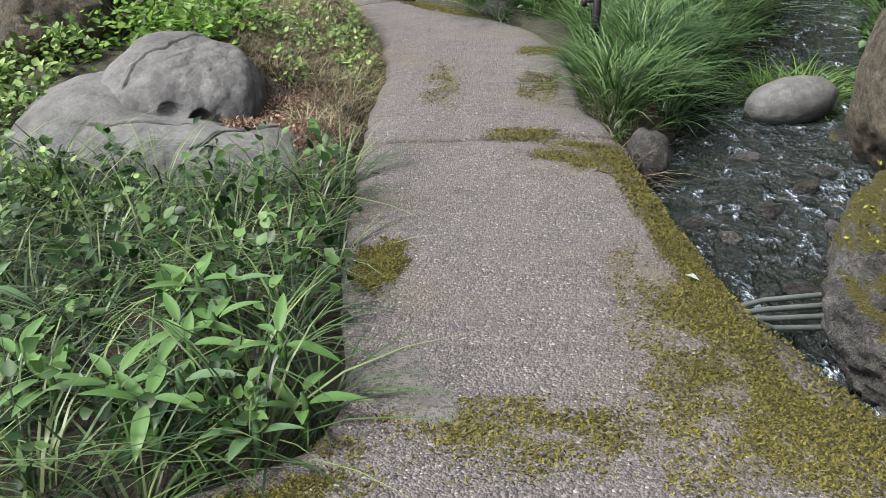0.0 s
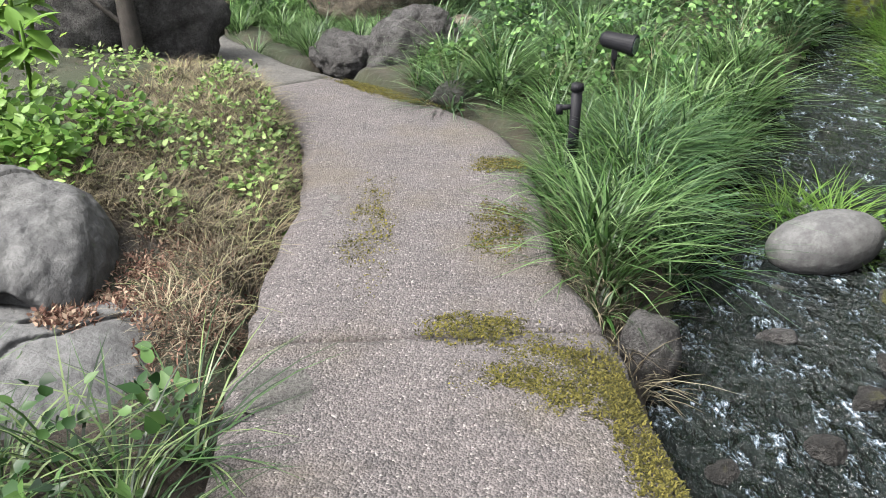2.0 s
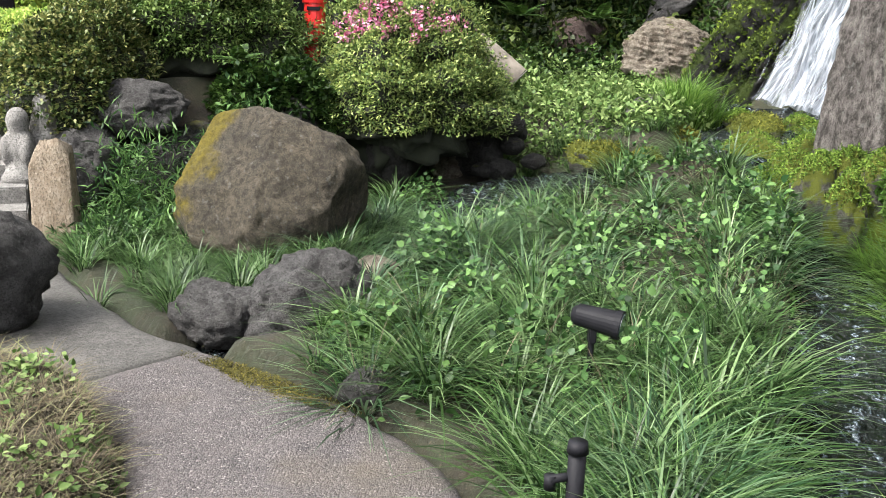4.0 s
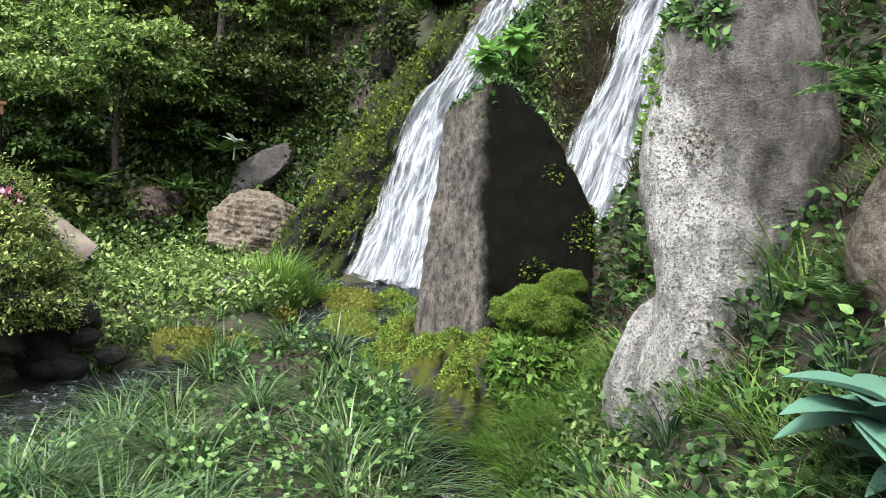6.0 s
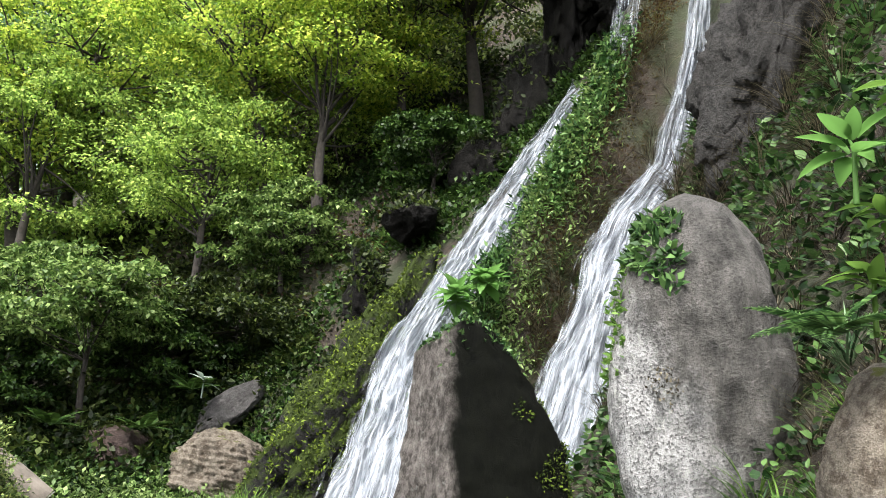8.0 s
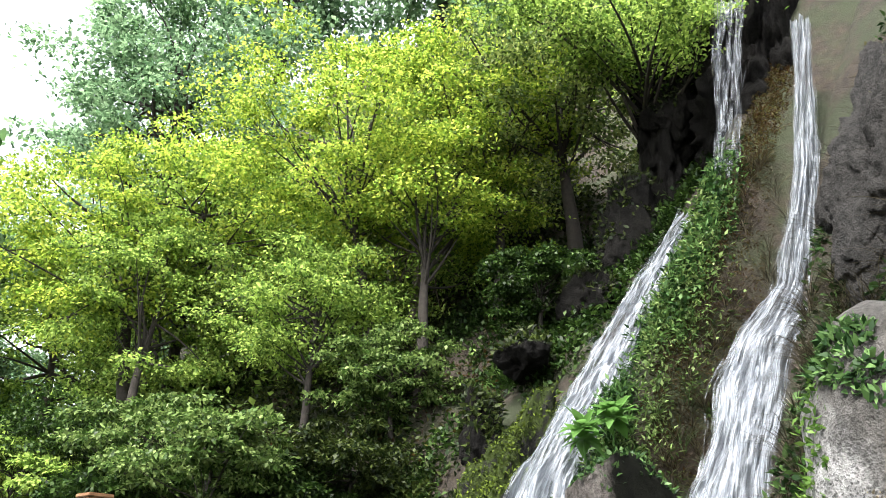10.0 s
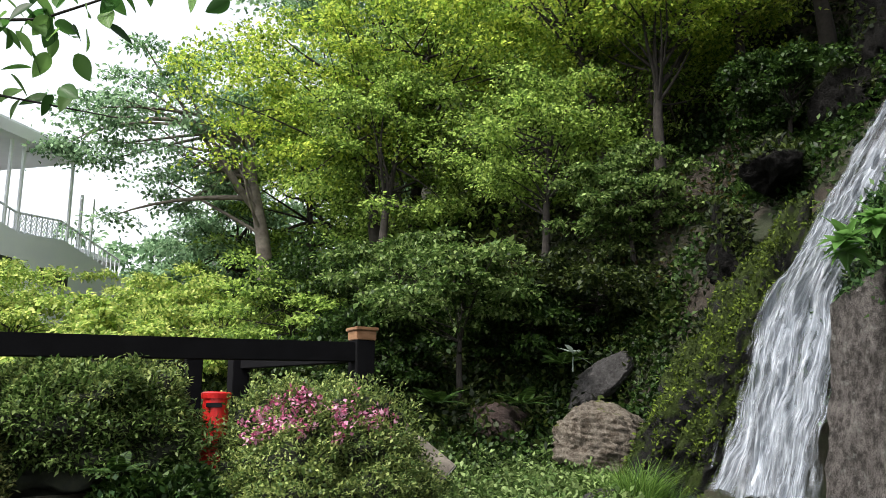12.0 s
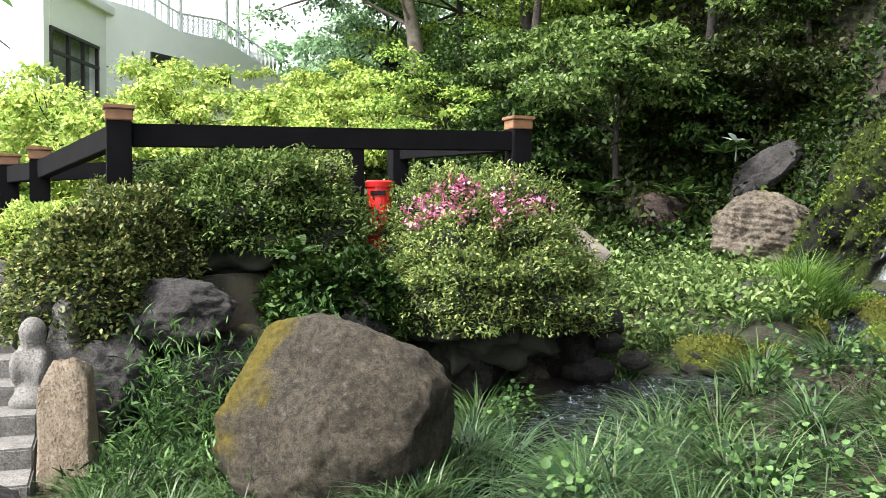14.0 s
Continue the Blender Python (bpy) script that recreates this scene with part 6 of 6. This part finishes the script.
def fern(label, place, count, length, seed, mat, turn=0):
    rng = np.random.default_rng(seed)
    ob = thing("fern", label, "fern", "ferns", place=place)
    n = 22
    s = np.linspace(0.12, 1, n)
    mid = np.stack([0 * s, length * s, -0.35 * length * s**2], 1)
    pieces = []
    for side in (-1, 1):
        along = np.stack([side * np.ones(n), 0.35 * np.ones(n), -0.15 * np.ones(n)], 1)
        L = length * 0.26 * np.sin(np.pi * (0.12 + 0.86 * s)) ** 0.8 + 0.004
        pieces.append(leaf_mesh(mid, along, np.repeat([[0, 0, 1.0]], n, 0), L, L * 0.32))
    pieces.append(tube(np.array([(0, 0, 0), *mid[::3]]), np.linspace(0.004, 0.001, 1 + len(mid[::3])), 4))
    frond = mesh_np("frond", *join(pieces), mat)
    for k in range(count):
        leaf = part("frond", frond, ob)
        leaf.matrix_local = pose(0, 0, 0, 0, 0, turn + 360 * k / count + rng.uniform(-20, 20)) @ pose(0, 0, 0, rng.uniform(15, 55), 0, 0)
    return ob


for x, y, z, L in ((3.15, 5.62, 2.12, 0.4), (3.4, 5.9, 1.3, 0.35), (3.0, 14.7, 2.3, 0.5), (2.4, 14.4, 1.8, 0.5), (1.4, 14.5, 1.8, 0.5), (-1.25, 9.95, 1.25, 0.3)):
    fern("green fern with arching fronds on the bank", (x, y, max(z, float(height(x, y)))), 8, L * 0.75, int(abs(x) * 10), M_WEED if y < 7 else M_DARKLEAF)


def tree(name, label, base, top, crown, mat, seed, trunk=0.1, leaves=9000, leaf=(0.07, 0.13), clusters=60, bark=None, layer=0.3, limbs=9, group="trees on the slope"):
    """A tapering trunk with limbs and flat sprays of leaves. crown: centre and size of the leafy part."""
    rng = np.random.default_rng(seed)
    base = np.array((base[0], base[1], float(height(base[0], base[1])) - 0.1))
    ob = thing(name, label, "tree", group, place=base)
    top = np.array(top, float)
    cc, cs = np.array(crown[0], float), np.array(crown[1], float)
    bark = bark or M_BARK
    s = np.linspace(0, 1, 14)[:, None]
    axis = (top - base) * s + np.c_[np.sin(s * 5 + seed) * 0.15, np.cos(s * 4 + seed) * 0.12, 0 * s] * s * (1.2 - s) * np.linalg.norm(top - base) * 0.4
    v, f = tube(axis - (0, 0, 0.15) * (1 - s), trunk * (1.25 - s[:, 0] * 0.95), 9)
    part("trunk", mesh_np("trunk", v, f, bark), ob)
    d = unit(rng.normal(size=(clusters, 3)))
    p = d * (rng.uniform(0.2, 1, clusters) ** 0.45)[:, None] * (1 + 0.42 * fbm(d * 2 + seed, 2))[:, None] * cs / 2 + cc - base
    pieces = []
    for k in range(limbs * 4):
        end = p[k % clusters]
        a = axis[rng.integers(7, 14)]
        m = (a + end) / 2 + rng.normal(size=3) * 0.12 * np.linalg.norm(end - a) + (0, 0, 0.1)
        u = np.linspace(0, 1, 7)[:, None]
        line = a * (1 - u) ** 2 + 2 * m * u * (1 - u) + end * u * u
        pieces.append(tube(line, trunk * (0.4 - 0.34 * u[:, 0]) * rng.uniform(0.5, 1.0), 5))
    part("branchwork", mesh_np("branchwork", *join(pieces), bark), ob)
    per = leaves // clusters
    spread = cs.max() * 0.5 / clusters**0.33
    off = rng.normal(size=(clusters * per, 3)) * (spread, spread, spread * layer) * np.repeat(rng.uniform(0.28, 0.56, clusters), per)[:, None]
    q = np.repeat(p, per, 0) + off
    q[:, 2] -= 0.22 * (off[:, 0] ** 2 + off[:, 1] ** 2) / spread
    v, f = leaf_cloud(rng, q, unit(off + 1e-6) * (1, 1, 0.3), leaf, (leaf[0] * 0.6, leaf[1] * 0.65), 0.12)
    part("crown", mesh_np("crown", v, f, mat), ob)
    return ob


TREES = [
    ("maple_tree", "bright yellow-green maple above the slope", (4.8, 17.9), (4.2, 18.0, 9.6), ((4.0, 18.0, 10.0), (5.6, 4.2, 4.6)), M_MAPLE, 1, 0.12, 26000, (0.06, 0.11), 110),
    ("maple_tree", "yellow-green maple leaning from the slope", (5.13, 16.7), (5.5, 16.9, 8.4), ((5.6, 16.9, 8.6), (4.6, 3.6, 2.6)), M_MAPLE, 2, 0.1, 16000, (0.06, 0.11), 80),
    ("maple_tree", "light green young maple on the slope", (1.1, 20.7), (0.7, 21.2, 8.6), ((0.5, 21.3, 8.3), (6.2, 4.2, 4.2)), M_MAPLE, 3, 0.13, 26000, (0.07, 0.12), 110),
    ("maple_tree", "fresh green maple with forked trunk", (1.8, 21.5), (2.0, 21.3, 9.2), ((2.2, 21.3, 9.0), (4.2, 4.0, 4.0)), M_GREENTREE, 4, 0.12, 16000, (0.07, 0.12), 80),
    ("tree", "tall blue-green tree standing behind the maples", (2.0, 29.5), (1.8, 29.6, 17), ((1.9, 29.7, 16.6), (9, 7, 9.5)), M_FARTREE, 5, 0.3, 26000, (0.14, 0.22), 150),
    ("tree", "old tree with a pale trunk and spreading boughs", (-1.35, 25.8), (-2.0, 26.0, 9.0), ((-3.8, 26.3, 9.2), (6.5, 5, 4.4)), M_FARTREE, 6, 0.24, 12000, (0.1, 0.18), 60, M_PALEBARK, 0.2),
    ("tree", "small green tree on the slope", (3.4, 17.6), (3.8, 17.8, 6.4), ((3.9, 17.8, 6.2), (3.6, 3, 2.2)), M_GREENTREE, 7, 0.08, 13000, (0.05, 0.1), 70),
    ("tree", "dark green tree on top of the cliff", (8.2, 16.6), (7.8, 16.3, 10.6), ((7.6, 16.2, 10.6), (4.6, 4, 3.4)), M_SHRUB, 8, 0.14, 16000, (0.07, 0.12), 70),
    ("tree", "slender green tree on the slope", (1.0, 19.6), (1.3, 20.2, 7.2), ((1.3, 20.3, 6.8), (4.4, 3.6, 3.6)), M_GREENTREE, 9, 0.09, 16000, (0.06, 0.11), 80),
    ("tree", "slender pale-stemmed tree between the maples", (5.6, 18.2), (5.85, 18.0, 9.5), ((5.6, 18.6, 7.6), (4.4, 3, 3)), M_GREENTREE, 10, 0.09, 15000, (0.06, 0.11), 70, M_PALEBARK),
    ("tree", "leafy tree at the back of the slope", (-0.5, 28.0), (-0.6, 28.2, 8.5), ((-0.5, 28.5, 7.8), (6, 5, 6)), M_GREENTREE, 11, 0.15, 15000, (0.1, 0.18), 70),
    ("tree", "dark leafy tree high on the slope", (7.6, 19.5), (7.4, 19.6, 11.5), ((7.4, 19.4, 11.0), (5, 4, 5)), M_SHRUB, 12, 0.14, 16000, (0.08, 0.14), 70),
    ("maple_tree", "maple leaning over the dark cliff", (6.8, 17.0), (6.6, 16.8, 10.4), ((6.3, 16.6, 10.4), (4.4, 3.4, 2.8)), M_MAPLE, 13, 0.1, 15000, (0.06, 0.11), 70),
    ("tree", "green tree behind the pale trunk", (-2.6, 30.0), (-2.6, 30.2, 7.0), ((-2.6, 30.5, 6.6), (5, 4, 4.5)), M_FARTREE, 14, 0.15, 13000, (0.1, 0.17), 60),
    ("tree", "leafy tree leaning over the upper fall", (8.9, 15.3), (8.2, 14.2, 10.4), ((7.6, 13.5, 10.7), (4.8, 2.8, 1.8)), M_GREENTREE, 16, 0.12, 15000, (0.06, 0.11), 70),
    ("tree", "green tree deep in the wood", (3.6, 23.5), (3.6, 23.6, 10.5), ((3.6, 23.6, 9.0), (6, 4, 6)), M_GREENTREE, 15, 0.14, 18000, (0.09, 0.15), 90),
]
for row in TREES:
    tree(*row)
for k, (x, y, w, h) in enumerate([(-14, 46, 9, 8), (-8, 44, 9, 7.5), (-3.5, 43, 8, 7), (1.5, 40, 9, 12), (-20, 48, 10, 9), (6.5, 38, 9, 15), (11, 30, 8, 13), (12, 22, 6, 9)]):
    zb = float(height(x, y))
    tree("tree", "soft green tree of the distant wood", (x, y), (x, y, zb + h * 0.8), ((x, y, zb + h * 0.55), (w, w * 0.7, h * 0.95)), M_FARTREE, 50 + k, 0.25, 11000, (0.25, 0.42), 90, group="distant wood")
# The darkest of these hold the gorge's shade in their leaf colour.
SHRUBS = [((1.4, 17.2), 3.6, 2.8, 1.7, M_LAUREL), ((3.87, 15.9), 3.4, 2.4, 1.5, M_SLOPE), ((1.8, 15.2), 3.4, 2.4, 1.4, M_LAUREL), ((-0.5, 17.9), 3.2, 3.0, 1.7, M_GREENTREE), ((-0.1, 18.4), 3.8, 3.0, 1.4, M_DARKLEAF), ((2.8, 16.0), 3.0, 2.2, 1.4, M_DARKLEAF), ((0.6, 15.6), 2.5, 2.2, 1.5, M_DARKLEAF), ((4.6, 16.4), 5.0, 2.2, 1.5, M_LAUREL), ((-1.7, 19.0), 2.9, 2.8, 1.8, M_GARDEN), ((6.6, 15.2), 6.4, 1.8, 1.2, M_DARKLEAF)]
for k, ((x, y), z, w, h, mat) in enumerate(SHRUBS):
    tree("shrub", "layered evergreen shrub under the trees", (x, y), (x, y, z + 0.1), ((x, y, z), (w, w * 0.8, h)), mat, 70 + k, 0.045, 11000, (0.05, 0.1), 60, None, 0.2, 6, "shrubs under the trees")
for k, (x, y, z, w, h) in enumerate([(-4.2, 25.4, 4.0, 3.4, 2.6), (-5.6, 20.5, 3.2, 3.4, 2.4), (-5.9, 16.5, 2.4, 3.0, 2.0), (-8.0, 19.5, 2.8, 3.4, 2.4), (-3.4, 18.0, 2.6, 2.6, 1.8), (-2.6, 21.8, 3.4, 2.6, 2.2), (-6.8, 23.0, 3.6, 3.0, 2.4), (-4.6, 15.2, 1.9, 2.4, 1.4), (-3.0, 15.2, 1.9, 2.4, 1.4), (-7.8, 14.5, 2.2, 2.6, 1.8), (-9.5, 17.0, 2.6, 3.0, 2.2)]):
    zb = float(height(x, y))
    tree("garden_shrub", "sunlit yellow-green garden shrub", (x, y), (x, y, z), ((x, y, (z + zb) / 2 + 0.4), (w, w, (z - zb) + h * 0.7)), M_GARDEN, 90 + k, 0.06, 13000, (0.06, 0.12), 80, None, 0.35, 6, "garden shrubs")

# overhanging branch of a slim tree on the left bank
slim = thing("tree", "slim tree on the bank with a leafy bough overhead", "tree", place=(-2.9, 6.2, 0.1))
part("trunk", mesh_np("trunk", *tube([(0, 0, -0.2), (0.05, 0.02, 0.8), (0.0, 0.1, 1.8), (0.05, 0.1, 3.2), (0.1, 0.1, 4.5)], [0.075, 0.065, 0.055, 0.04, 0.02], 10), M_BARK), slim)
bough = [(0.05, 0.1, 2.6), (0.7, 0.3, 2.75), (1.4, 0.5, 2.65), (2.0, 0.6, 2.75), (2.55, 0.6, 3.0)]
twigs = [tube(bough, [0.02, 0.014, 0.009, 0.005, 0.002], 6), tube([(1.4, 0.5, 2.65), (1.8, 0.6, 2.5), (2.25, 0.66, 2.45)], [0.008, 0.005, 0.002], 5), tube([(0.7, 0.3, 2.75), (1.1, 0.5, 2.2), (1.4, 0.6, 1.95)], [0.01, 0.006, 0.002], 5)]
part("bough", mesh_np("bough", *join(twigs), M_BARK), slim)
rng = np.random.default_rng(3)
p = np.concatenate([np.stack([np.interp(t, [0, 1, 2, 3, 4], [b[k] for b in bough]) for k in range(3)], 1) for t in [np.concatenate([rng.uniform(2.3, 3.4, 64), rng.uniform(3.4, 4, 9)])]] + [np.array([(1.4, 0.5, 2.65)]) + rng.uniform(0, 1, (26, 1)) * np.array([(0.8, 0.16, -0.2)]), np.array([(0.7, 0.3, 2.75)]) + rng.uniform(0.2, 1, (26, 1)) * np.array([(0.7, 0.3, -0.8)])])
p = p + rng.normal(size=p.shape) * 0.05
along = unit(rng.normal(size=p.shape) * (0.8, 0.6, 0.3) + (0, 0, -0.8))
pieces = []
for q, d in zip(p, along):
    lv, lf = broad_leaf(rng.uniform(0.075, 0.1), rng.uniform(0.045, 0.06), 0.1, 0.0)
    turn_to = Vector(d).to_track_quat("Y", "Z").to_matrix() @ Matrix.Rotation(rng.uniform(-1.2, 1.2), 3, "Y")
    pieces.append((lv @ np.array(turn_to).T + q, lf))
v, f = join(pieces)
part("leaves", mesh_np("leaves", v, f, M_BOUGH), slim)
stem = thing("tree", "dark thin trunk in front of the rock at the bend", "tree", place=(-1.95, 6.45, 0.0))
part("trunk", mesh_np("trunk", *tube([(0.02, 0, -0.2), (0, 0, 0.3), (-0.06, 0.05, 0.7), (-0.12, 0.1, 1.3)], [0.075, 0.062, 0.05, 0.03], 10), M_BARK), stem)
rng = np.random.default_rng(4)
p = np.array([(-0.7, -0.3, 0.75)]) + rng.normal(size=(220, 3)) * (0.3, 0.25, 0.18)
v, f = leaf_cloud(rng, p, unit(rng.normal(size=p.shape)), (0.06, 0.11), (0.03, 0.05), 0.2)
part("crown", mesh_np("crown", v, f, M_GARDEN), stem)
part("branchwork", mesh_np("branchwork", *tube([(0, 0, 0.3), (-0.3, -0.15, 0.62), (-0.7, -0.3, 0.78)], [0.02, 0.012, 0.004], 6), M_BARK), stem)

# ---- house ----
house = thing("house", "white house with a roofed balcony and an outside stair", "house", place=(-8.4, 25.4, 0))
house.rotation_euler = (0, 0, math.atan2(0.9206, 0.3905))


def slope_wall(name, top, low, y0, y1, mat):
    """A wall along x with a stepped or sloping top of (x, z)."""
    for a, b in zip(top[:-1], top[1:]):
        bm = bmesh.new()
        vs = [bm.verts.new(c) for c in ((a[0], y0, low), (b[0], y0, low), (b[0], y0, b[1]), (a[0], y0, a[1]), (a[0], y1, low), (b[0], y1, low), (b[0], y1, b[1]), (a[0], y1, a[1]))]
        for q in ((0, 1, 2, 3), (7, 6, 5, 4), (3, 2, 6, 7), (0, 4, 5, 1), (0, 3, 7, 4), (1, 5, 6, 2)):
            bm.faces.new([vs[k] for k in q])
        part(name, from_bm(name, bm, mat, True), house)


FLIGHT = [(-5, 6.55), (0.3, 6.55), (1.65, 6.25), (3.3, 6.4), (6.1, 5.75)]
slope_wall("wall", FLIGHT, 1.0, 0.0, 0.3, M_WHITE)
slope_wall("back_wall", [(-5, 8.7), (1.0, 8.7)], 1.0, 3.2, 3.5, M_WHITE)
slope_wall("floor_slab", [(-5, 6.4), (3.4, 6.4)], 6.2, 0.3, 4.0, M_SOFFIT)
slope_wall("roof", [(-5, 8.95), (3.6, 8.95)], 8.65, -0.15, 5.0, M_SOFFIT)
slope_wall("roof_top", [(-5, 9.1), (3.5, 9.0), (3.6, 8.97)], 8.96, -0.1, 5.0, M_WHITE)
slope_wall("lean_roof", [(4.7, 6.45), (6.4, 6.3)], 6.25, 0.4, 2.4, M_WHITE)
for x, lo, hi in ((0.75, 6.5, 8.65), (1.25, 6.3, 8.65), (1.7, 6.2, 8.65), (3.6, 6.3, 8.65), (4.15, 6.1, 7.9), (4.65, 6.0, 7.9)):
    box("post", (0.07, 0.07, hi - lo), (x, 0.15 if x < 4 else 0.2, (hi + lo) / 2), M_WHITE, house, 0, 0.004)
box("corner_post", (0.1, 0.1, 2.5), (3.5, 4.8, 7.4), M_WHITE, house, 0, 0.004)
rail_x = np.linspace(-2.0, 6.0, 81)
rail_z = np.interp(rail_x, [a for a, _ in FLIGHT], [b for _, b in FLIGHT])
part("handrail", mesh_np("handrail", *tube(np.stack([rail_x, 0 * rail_x + 0.15, rail_z + 0.55], 1), np.full(81, 0.03), 6), M_WHITE), house)
for x, z in zip(rail_x[::2], rail_z[::2]):
    box("baluster", (0.025, 0.025, 0.55), (x, 0.15, z + 0.27), M_WHITE, house, 0, 0)
for k in range(14):
    for s in (-1, 1):
        x = 1.75 + 0.11 * k
        line = [(x - 0.2 * s, 0.14 + 0.02 * s, 6.35), (x + 0.2 * s, 0.14 + 0.02 * s, 6.85)]
        part("lattice_bar", mesh_np("lattice_bar", *tube(line, [0.012, 0.012], 4), M_WHITE), house)
box("window", (1.0, 0.06, 0.35), (0.95, -0.02, 5.4), M_FRAME, house, 0, 0.004, "dark strip window")
box("window", (1.1, 0.06, 0.4), (3.0, -0.02, 5.3), M_FRAME, house, 0, 0.004, "dark strip window")

bay = thing("house_wing", "white ground-floor wing with a dark-framed corner window", "house", place=(-8.78, 21.6, 0))
box("wall", (4.2, 0.25, 6.0), (-2.1, 0.0, 3.2), M_WHITE, bay, 0, 0.01)
box("side_wall", (0.25, 3.6, 2.8), (-0.13, 1.95, 2.2), M_WHITE, bay, 0, 0.01)
box("side_wall", (0.25, 3.6, 0.9), (-0.13, 1.95, 5.8), M_WHITE, bay, 0, 0.01)
box("side_wall", (0.25, 1.3, 1.75), (-0.13, 3.1, 4.48), M_WHITE, bay, 0, 0.01)
box("roof", (4.4, 4.2, 0.2), (-2.1, 1.9, 6.32), M_WHITE, bay, 0, 0.01)
window = box("window_frame", (0.08, 0.09, 1.75), (0.0, 0.17, 4.48), M_FRAME, bay, 0, 0.004)
for y in (0.95, 1.65, 2.38):
    box("window_frame", (0.08, 0.07, 1.75), (0.0, y, 4.48), M_FRAME, bay, 0, 0.004)
for z in (3.64, 4.85, 5.32):
    box("window_frame", (0.08, 2.3, 0.07), (0.005, 1.28, z), M_FRAME, bay, 0, 0.004)
box("curtain", (0.03, 2.2, 1.7), (-0.2, 1.28, 4.48), M_CURTAIN, bay, 0, 0.0, "drawn grey curtain")
